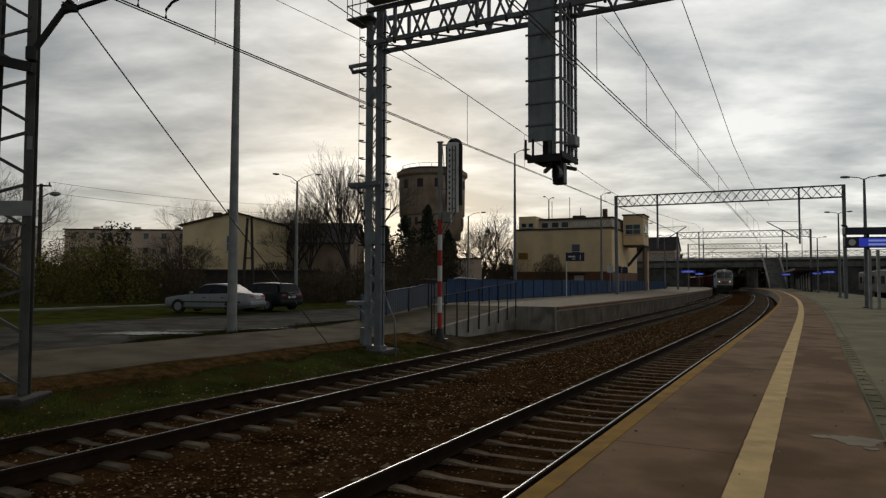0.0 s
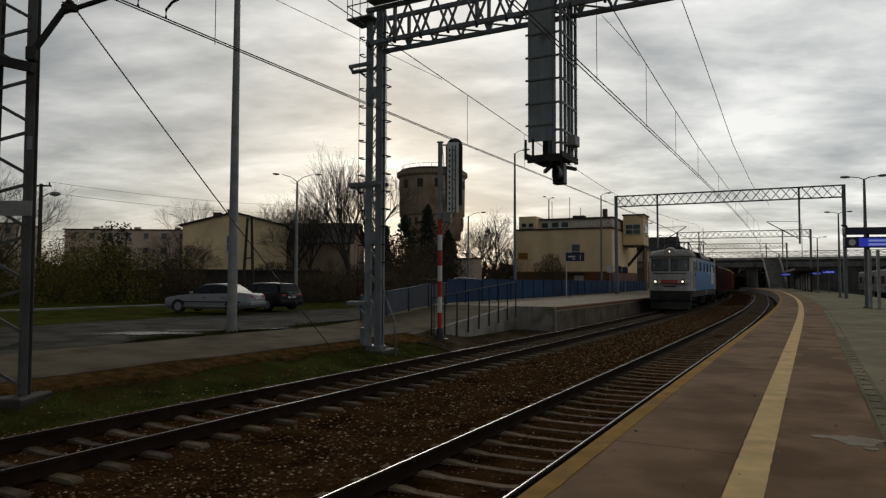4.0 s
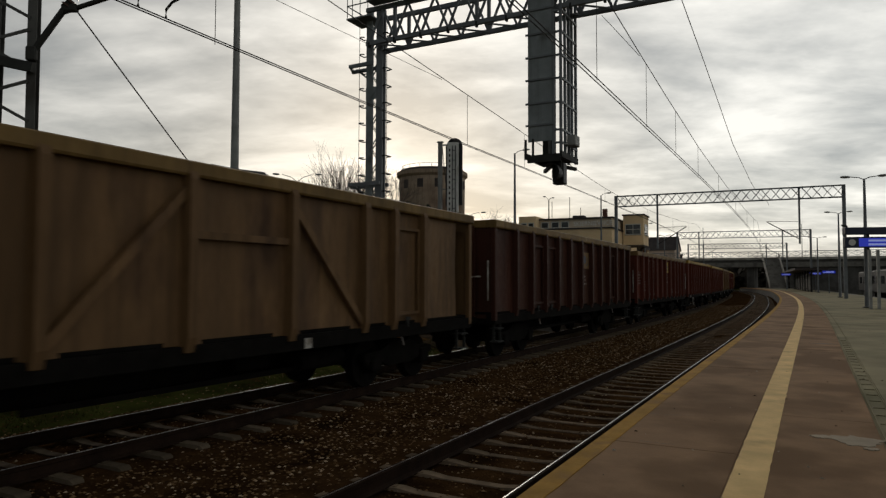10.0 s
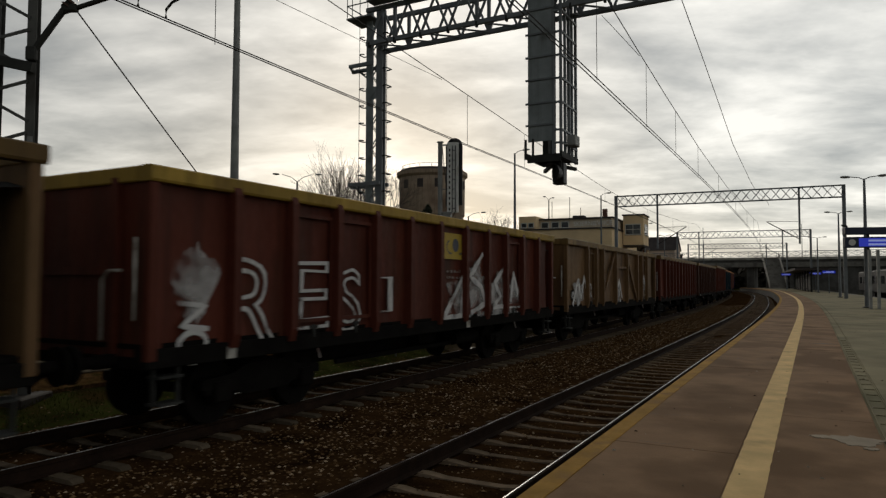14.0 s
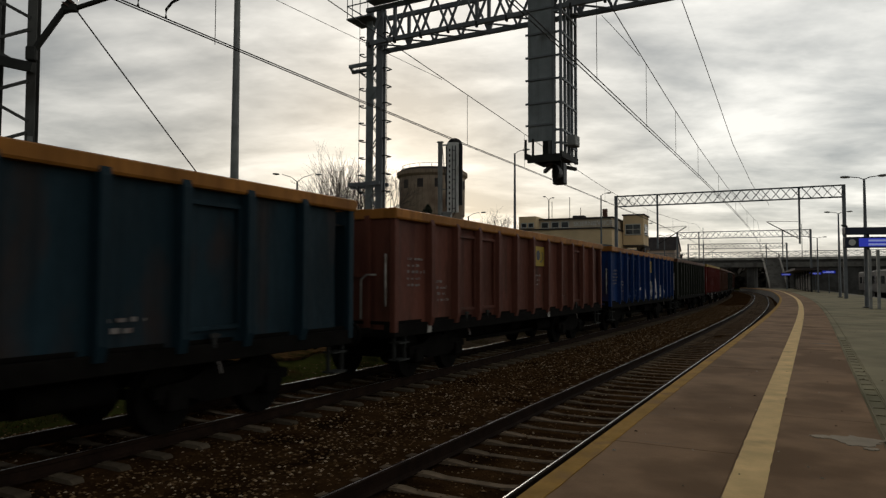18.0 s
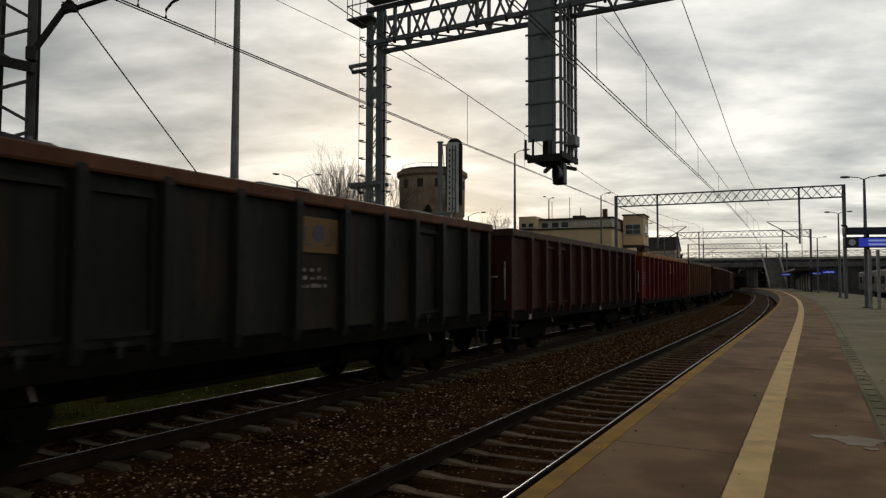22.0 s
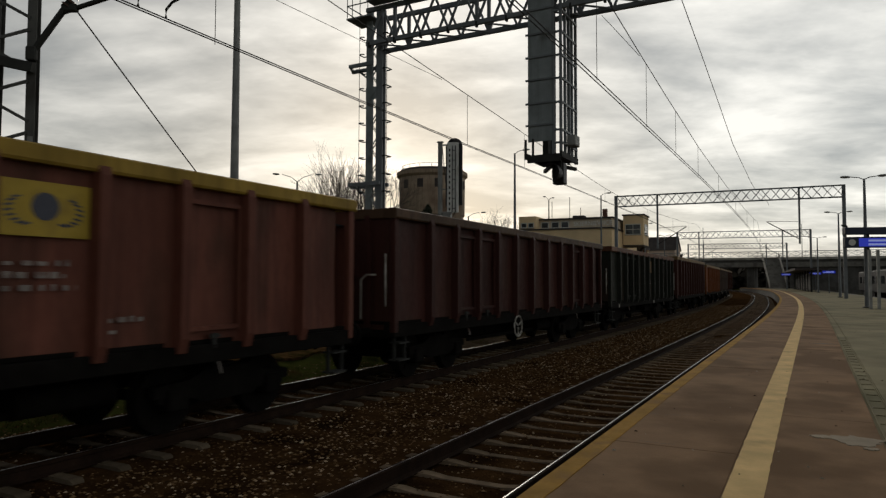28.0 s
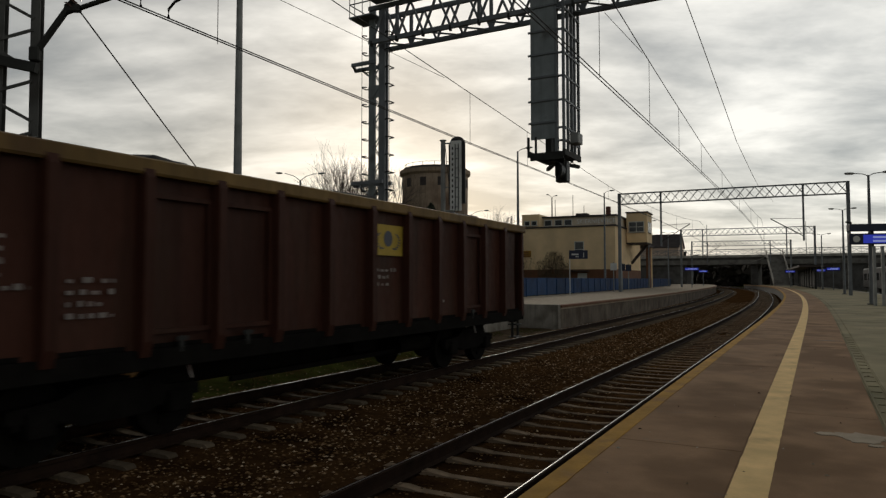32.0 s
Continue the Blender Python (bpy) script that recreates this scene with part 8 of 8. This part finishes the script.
def locomotive():
    lo = thing("electric_locomotive", Matrix.Identity(4), "grey and blue six-axle electric locomotive with two pantographs", "locomotive", "goods train")
    W = 1.46

    def plan(z, xf, inset=0.0, r=0.55, x_in=None, sx=1):
        """Plan outline of one end, from the inner edge round the nose."""
        w = W - inset
        x0 = 6.9 if x_in is None else x_in
        pts = [(x0, -w)]
        for k in range(7):
            a = -math.pi / 2 + k * math.pi / 12
            pts.append((xf - r + r * math.cos(a), -w + r + r * math.sin(a)))
        pts += [(xf + 0.09, -w * 0.35), (xf + 0.09, w * 0.35)]
        for k in range(7):
            a = k * math.pi / 12
            pts.append((xf - r + r * math.cos(a), w - r + r * math.sin(a)))
        pts.append((x0, w))
        return [(sx * x, y, z) for x, y in pts]

    mid = part("middle_body", Mesh().box(-6.9, 6.9, -W, W, 1.42, 3.75), M["loco_blue"], lo, "blue middle body")
    part("under_skirt", Mesh().box(-6.9, 6.9, -W + 0.01, W - 0.01, 0.98, 1.42), M["loco_skirt"], lo, "dark olive grimy skirt")

    def whole(z, xf, inset):
        a = plan(z, xf, inset, max(0.12, 0.55 + inset * 0.3), x_in=0.0)
        return a + [(-x, y, z) for x, y, z in reversed(a)][1:-1]

    part("roof", Mesh().sweep([whole(3.77, 9.18, 0.0), whole(4.0, 9.14, 0.05), whole(4.18, 8.96, 0.22), whole(4.30, 8.5, 0.58), whole(4.34, 7.8, 0.95)], smooth=True), M["loco_roof"], lo, "pale grimy rounded roof")
    part("cornice", Mesh().sweep([whole(3.735, 9.21, -0.025), whole(3.77, 9.21, -0.025)]), M["loco_skirt"], lo)
    for sx in (-1, 1):
        sh = part("cab_shell", Mesh().sweep([plan(1.42, 9.20, sx=sx), plan(2.3, 9.22, sx=sx), plan(2.72, 9.22, sx=sx), plan(3.75, 9.08, sx=sx)]), M["loco_grey"], lo, "weathered silver-grey cab")
        part("cab_skirt", Mesh().sweep([plan(0.98, 9.12, 0.02, sx=sx), plan(1.42, 9.18, 0.006, sx=sx)]), M["loco_skirt"], lo)
        for sy in (-1, 1):
            glass_rows = [(sx * xb, sx * xt, sy * y) for y, xb, xt in ((0.10, 9.30, 9.20), (0.52, 9.30, 9.20), (0.92, 9.22, 9.12), (1.24, 9.10, 8.99))]
            w = part("windscreen", Mesh().sweep([[(xb - sx * 0.02, y, 2.82), (xb + sx * 0.018, y, 2.82), (xt + sx * 0.018, y, 3.60), (xt - sx * 0.02, y, 3.60)] for xb, xt, y in glass_rows]), M["cab_glass"], lo)
            fr = Mesh()
            low = [Vector((xb + sx * 0.015, y, 2.80)) for xb, xt, y in glass_rows]
            top = [Vector((xt + sx * 0.015, y, 3.61)) for xb, xt, y in glass_rows]
            q = low + top[::-1]
            for a, b in zip(q, q[1:] + q[:1]):
                fr.beam(a, b, 0.05, 0.05)
            part("windscreen_frame", fr, M["loco_skirt"], w)
            part("wiper", Mesh().beam(top[1] + Vector((sx * 0.04, 0, 0)), low[2] + Vector((sx * 0.04, 0, 0.2)), 0.02), M["black"], w)
            hl = part("headlight", Mesh().rod((sx * 9.1, sy * 0.90, 2.05), (sx * 9.66, sy * 0.90, 2.05), 0.17, 0.15, 18), M["black"], lo)
            part("lens", Mesh().rod((sx * 9.66, sy * 0.90, 2.05), (sx * 9.67, sy * 0.90, 2.05), 0.075, n=16), M["headlight"] if sx < 0 else M["glass"], hl, "lit headlamp lens" if sx < 0 else "")
            part("lamp_fairing", Mesh().sweep([[(sx * 9.0, sy * y, 2.05 - h), (sx * d, sy * y, 2.05 - h * 0.8), (sx * d, sy * y, 2.05 + h * 0.8), (sx * 9.0, sy * y, 2.05 + h)] for y, h, d in ((0.55, 0.15, 9.60), (1.02, 0.17, 9.62), (1.34, 0.04, 9.18))]), M["loco_grey"], lo)
            bf = part("buffer", Mesh().rod((sx * 9.120, sy * 0.875, 1.05), (sx * 9.570, sy * 0.875, 1.05), 0.1, n=12), M["black"], lo)
            part("buffer_disc", Mesh().rod((sx * 9.570, sy * 0.875, 1.05), (sx * 9.620, sy * 0.875, 1.05), 0.26, n=20), M["black"], bf)
        part("top_lamp", Mesh().rod((sx * 9.1, 0, 4.12), (sx * 9.255, 0, 4.12), 0.18, 0.16, 18), M["loco_roof"], lo)
        part("top_lens", Mesh().rod((sx * 9.255, 0, 4.12), (sx * 9.262, 0, 4.12), 0.05, n=16), M["headlight"] if sx < 0 else M["glass"], lo)
        hump = []
        for x, w, hh in ((7.9, 0.16, 0.05), (8.3, 0.34, 0.22), (8.7, 0.44, 0.38), (9.05, 0.46, 0.44), (9.24, 0.40, 0.38)):
            hump.append([(sx * x, w * math.cos(math.pi * k / 12), 3.95 + 0.12 * (x < 9) + hh * math.sin(math.pi * k / 12)) for k in range(13)])
        part("lamp_hump", Mesh().sweep(hump, smooth=True), M["loco_roof"], lo, "rounded lamp fairing on the roof edge")
        part("trim_band", Mesh().box(min(sx * 9.270, sx * 9.320), max(sx * 9.270, sx * 9.320), -1.1, 1.1, 2.58, 2.64, c=0.01), M["loco_skirt"], lo)
        rp = part("red_plate", Mesh().box(min(sx * 9.2, sx * 9.56), max(sx * 9.2, sx * 9.56), -0.62, 0.62, 1.93, 2.16), M["red"], lo, "red number plate with plain pale bars")
        for k in range(7):
            part("plate_bar", Mesh().box(min(sx * 9.56, sx * 9.568), max(sx * 9.56, sx * 9.568), -0.42 + k * 0.125, -0.34 + k * 0.125, 2.0, 2.09), M["mark"], rp)
        part("livery_bar", Mesh().box(min(sx * 9.290, sx * 9.305), max(sx * 9.290, sx * 9.305), -0.42, 0.42, 1.66, 1.75), M["black"], lo)
        part("livery_bar", Mesh().box(min(sx * 9.290, sx * 9.305), max(sx * 9.290, sx * 9.305), -0.38, 0.3, 2.24, 2.34), M["dark_steel"], lo)
        part("buffer_beam", Mesh().box(min(sx * 8.720, sx * 9.170), max(sx * 8.720, sx * 9.170), -1.35, 1.35, 0.72, 1.2, c=0.03), M["black"], lo)
        part("snow_plough", Mesh().sweep([[(sx * 8.620, y, 0.22), (sx * (9.27 - abs(y) * 0.25), y, 0.16), (sx * (9.12 - abs(y) * 0.25), y, 0.74), (sx * 8.620, y, 0.74)] for y in (-1.35, -0.7, 0, 0.7, 1.35)]), M["loco_skirt"], lo, "dark bent plough plate")
        part("coupling_hook", Mesh().tube([(sx * 9.120, 0, 1.0), (sx * 9.420, 0, 0.95), (sx * 9.570, 0, 0.7)], 0.05), M["black"], lo)
        for sy in (-1, 1):
            y = sy * W

            def bx(x0, x1, z0, z1, t=0.02):
                return Mesh().box(min(sx * x0, sx * x1), max(sx * x0, sx * x1), min(y, y + sy * t), max(y, y + sy * t), z0, z1)
            a, b = (7.78, 8.60) if sx < 0 else (7.5, 8.2)
            dr = part("cab_door", bx(a, b, 1.5, 3.6, 0.02), M["loco_grey"], lo)
            part("door_window", bx(a + 0.13, b - 0.1, 2.76, 3.5, 0.028), M["cab_glass"], dr)
            part("door_handle", bx(a + 0.05, a + 0.13, 2.45, 2.58, 0.07), M["black"], dr)
            for x in (a - 0.1, b + 0.08):
                part("grab_rail", Mesh().tube([(sx * x, y + sy * 0.06, 1.55), (sx * x, y + sy * 0.06, 3.4)], 0.018), M["dark_steel"], lo)
            if sx < 0:
                vent = part("side_panel", bx(5.85, 6.93, 2.8, 3.62, 0.014), M["dull_panel"], lo, "dull grey window panel")
            for z in (0.45, 0.8):
                part("step", Mesh().box(min(sx * a, sx * b), max(sx * a, sx * b), min(y, y - sy * 0.2), max(y, y - sy * 0.2), z, z + 0.04), M["dark_steel"], lo)
            part("sand_hatch", bx(8.0, 8.3, 1.28, 1.4, 0.02), M["black"], lo)
    for sy in (-1, 1):
        y = sy * W
        for x0, x1, two in ((-4.58, -3.5, 1), (-1.74, -0.9, 1), (0.5, 1.66, 0), (3.4, 4.3, 0), (5.75, 6.6, 0)):
            fr = part("side_window", Mesh().box(x0, x1, min(y, y + sy * 0.018), max(y, y + sy * 0.018), 2.84, 3.52), M["dark_steel"], lo)
            if two:
                for za, zb in ((2.88, 3.2), (3.24, 3.48)):
                    part("pane", Mesh().box(x0 + 0.05, x1 - 0.05, min(y, y + sy * 0.024), max(y, y + sy * 0.024), za, zb), M["cab_glass"], fr)
            else:
                part("pane", Mesh().box(x0 + 0.05, x1 - 0.05, min(y, y + sy * 0.024), max(y, y + sy * 0.024), 2.88, 3.48), M["cab_glass"], fr)
        for x0, x1 in ((-6.7, -3.5), (3.7, 6.9)):
            gr = part("roof_grille", Mesh().sweep([[(x, sy * (W - 0.03), 3.80), (x, sy * (W + 0.04), 3.83), (x, sy * (W - 0.08), 4.16), (x, sy * (W - 0.3), 4.16)] for x in (x0, x1)]), M["underframe"], lo, "black slanted air grille")
            for k in range(8):
                x = x0 + (x1 - x0) * (k + 0.5) / 8
                part("grille_bar", Mesh().beam((x, sy * (W + 0.05), 3.83), (x, sy * (W - 0.07), 4.16), 0.03, 0.015), M["underframe"], gr)
        part("rain_strip", Mesh().box(-6.9, 6.9, min(y, y + sy * 0.012), max(y, y + sy * 0.012), 3.66, 3.69), M["loco_grey"], lo)
    # plain pale shapes of the livery
    for sy in (-1, 1):
        y0, y1 = sorted((sy * (W + 0.001), sy * (W + 0.008)))
        k = 1 if sy < 0 else -1
        def lb(xa, xb, za, zb):
            return Mesh().box(min(xa * k, xb * k), max(xa * k, xb * k), y0, y1, za, zb)
        part("livery_shape", lb(4.55, 5.05, 1.85, 3.3), M["white"], lo, "pale plain upright block")
        mb = Mesh()
        out = [(5.12, 1.85), (5.75, 1.85)] + [(5.75 + 0.72 * math.sin(a), 2.575 - 0.725 * math.cos(a)) for a in [math.pi * t / 12 for t in range(1, 12)]] + [(5.75, 3.3), (5.12, 3.3)]
        mb.sweep([[(x * k, y0, z) for x, z in out], [(x * k, y1, z) for x, z in out]])
        ls = part("livery_shape", mb, M["white"], lo, "pale plain rounded block")
        part("livery_slot", lb(5.62, 5.86, 2.3, 2.85).add([], []), M["loco_blue"], lo, "", pose(0, sy * 0.004, 0))
        part("number_bars", lb(2.05, 2.35, 2.68, 2.8).box(min(2.45 * k, 2.8 * k), max(2.45 * k, 2.8 * k), y0, y1, 2.68, 2.8).box(min(2.88 * k, 2.97 * k), max(2.88 * k, 2.97 * k), y0, y1, 2.68, 2.8), M["white"], lo)
        part("number_bars", lb(-0.6, 1.0, 1.22, 1.32), M["mark"], lo)
        part("number_bars", lb(-0.2, 0.3, 1.05, 1.14).box(min(1.3 * k, 1.5 * k), max(1.3 * k, 1.5 * k), y0, y1, 1.1, 1.25), M["mark"], lo)
    # roof equipment
    part("roof_deck", Mesh().box(-7.2, 7.2, -0.5, 0.5, 4.26, 4.32), M["loco_roof"], lo)
    for x0, x1, w, h in ((-3.1, -1.2, 0.45, 0.22), (-0.6, 0.9, 0.4, 0.18), (1.6, 3.2, 0.45, 0.2)):
        part("roof_box", Mesh().box(x0, x1, -w, w, 4.3, 4.3 + h, c=0.03), M["loco_roof"], lo)
    for sy in (-1, 1):
        pts = []
        for x in (-4.6, -3.2, -1.8, -0.4, 1.0, 2.4, 3.8, 4.8):
            part("insulator", Mesh().rod((x, sy * 0.62, 4.24), (x, sy * 0.62, 4.46), 0.06, 0.05, 10), M["insulator"], lo)
            pts.append((x, sy * 0.62, 4.48))
        part("roof_bus_bar", Mesh().tube(pts, 0.022, 6), M["dark_steel"], lo)
    for x, y in ((-8.25, -0.5), (-7.75, -0.4)):
        part("antenna", Mesh().rod((x, y, 4.05), (x, y, 4.62), 0.05, 0.045, 8), M["dark_steel"], lo)
    part("antenna_bar", Mesh().beam((-8.25, -0.75, 4.42), (-8.25, -0.25, 4.42), 0.03), M["dark_steel"], lo)
    for sx, high in ((-1, False), (1, True)):
        x0 = sx * 6.0
        base = part("pantograph", Mesh().box(x0 - 1.15, x0 + 1.15, -0.6, -0.52, 4.42, 4.5).box(x0 - 1.15, x0 + 1.15, 0.52, 0.6, 4.42, 4.5).box(x0 - 0.75, x0 - 0.6, -0.6, 0.6, 4.42, 4.52).box(x0 + 0.6, x0 + 0.75, -0.6, 0.6, 4.42, 4.52), M["dark_steel"], lo, "raised dark pantograph" if high else "lowered dark pantograph")
        reach, zk, zt = (1.0, 5.0, 5.58) if high else (1.75, 4.68, 4.92)
        for sy in (-1, 1):
            for d in (-1, 1):
                part("lower_arm", Mesh().beam((x0 + d * 0.68, sy * 0.5, 4.48), (x0 + d * reach, sy * 0.34, zk), 0.06), M["dark_steel"], base)
                part("upper_arm", Mesh().beam((x0 + d * reach, sy * 0.34, zk), (x0 + d * 0.18, sy * 0.55, zt), 0.04), M["dark_steel"], base)
        for d in (-1, 1):
            part("knee_bar", Mesh().beam((x0 + d * reach, -0.36, zk), (x0 + d * reach, 0.36, zk), 0.04), M["dark_steel"], base)
            part("collector_head", Mesh().tube([(x0 + d * 0.2, -0.98, zt - 0.22), (x0 + d * 0.2, -0.8, zt - 0.03), (x0 + d * 0.2, -0.6, zt + 0.02), (x0 + d * 0.2, 0.6, zt + 0.02), (x0 + d * 0.2, 0.8, zt - 0.03), (x0 + d * 0.2, 0.98, zt - 0.22)], 0.032), M["dark_steel"], base)
            for sy in (-1, 1):
                part("insulator", Mesh().rod((x0 + d * 0.95, sy * 0.56, 4.2), (x0 + d * 0.95, sy * 0.56, 4.43), 0.07, n=10), M["insulator"], base)
                part("spring", Mesh().rod((x0 - 0.6, sy * 0.25, 4.5), (x0 + 0.6, sy * 0.25, 4.5), 0.045, n=8), M["dark_steel"], base)
    wd = wheelset_mesh(r=0.62, axle=0.1).data("wheelset", M["underframe"])
    mb = Mesh()
    for sy in (-1, 1):
        mb.box(-2.9, 2.9, sy * 1.1 - 0.08, sy * 1.1 + 0.08, 0.55, 0.85, c=0.02)
        for x in (-2.1, 0, 2.1):
            mb.box(x - 0.2, x + 0.2, sy * 1.1 - 0.16, sy * 1.1 + 0.16, 0.42, 0.8, c=0.03)
        for x in (-1.05, 1.05):
            mb.rod((x, sy * 1.1, 0.5), (x, sy * 1.1, 0.95), 0.12, n=10)
    bd = mb.data("bogie", M["underframe"])
    for sx in (-1, 1):
        bg = part("bogie", bd, None, lo, "", pose(sx * 4.9, 0, 0))
        for x in (-2.1, 0, 2.1):
            ws = part("wheelset", wd, None, bg)
            ws.matrix_parent_inverse = Matrix.Translation((x, 0, 0.62))
            WHEELS.append((ws, 0.62))
    part("equipment_box", Mesh().box(-1.7, 1.7, -1.25, 1.25, 0.35, 0.97, c=0.04), M["underframe"], lo)
    return lo


LOCO = locomotive()


# ---- motion ----
SPEED = 22.0793
AHEAD = ((0, 0.0), (9, 0.0), (13, -0.40), (19, -1.41), (23, -1.75), (28, -0.81), (32, 0.71), (34, 1.2))


def joint(n, t):
    """Way along the line of the joint behind wagon n at t seconds (0: behind the locomotive)."""
    return -4.384 - SPEED * (t - 9) + (n - 3) * PITCH_WAGON + float(np.interp(t, [a for a, b in AHEAD], [b for a, b in AHEAD]))


def on_line(s, half):
    if s - half < LS[0] + 2:
        d = s - (LS[0] + 2 + half)
        m0 = on_line(LS[0] + 2 + half, half)
        return Matrix.Translation(m0.to_3x3() @ Vector((d, 0, 0))) @ m0
    a, b = at(s - half), at(s + half)
    c = (a + b) / 2
    return pose(c.x, c.y, 0, 0, 0, math.degrees(math.atan2(b.y - a.y, b.x - a.x)))


LAG = {24: -0.6}     # couplings drawn out or pressed together


def motions():
    times = [round(0.25 * i, 3) for i in range(129)]
    walk(LOCO, [(t, on_line(joint(0, t) - 10.55, 4.9)) for t in times])
    for k, wg in enumerate(WAGONS):
        walk(wg, [(t, on_line(joint(k, t) + PITCH_WAGON / 2 + LAG.get(k, 0.0), 4.75)) for t in times])
    # turning wheelsets: one set of keys for each radius
    done = {}
    for ws, r in WHEELS:
        if r not in done:
            rows = []
            for f in range(961):
                t = f / FPS
                rows.append((t, pose(0, 0, 0, 0, -math.degrees(SPEED * t / r) % 360, 0)))
            walk(ws, rows)
            done[r] = ws.animation_data
        else:
            ws.rotation_mode = "QUATERNION"
            ws.animation_data_create()
            ws.animation_data.action = done[r].action
            ws.animation_data.action_slot = done[r].action_slot


motions()
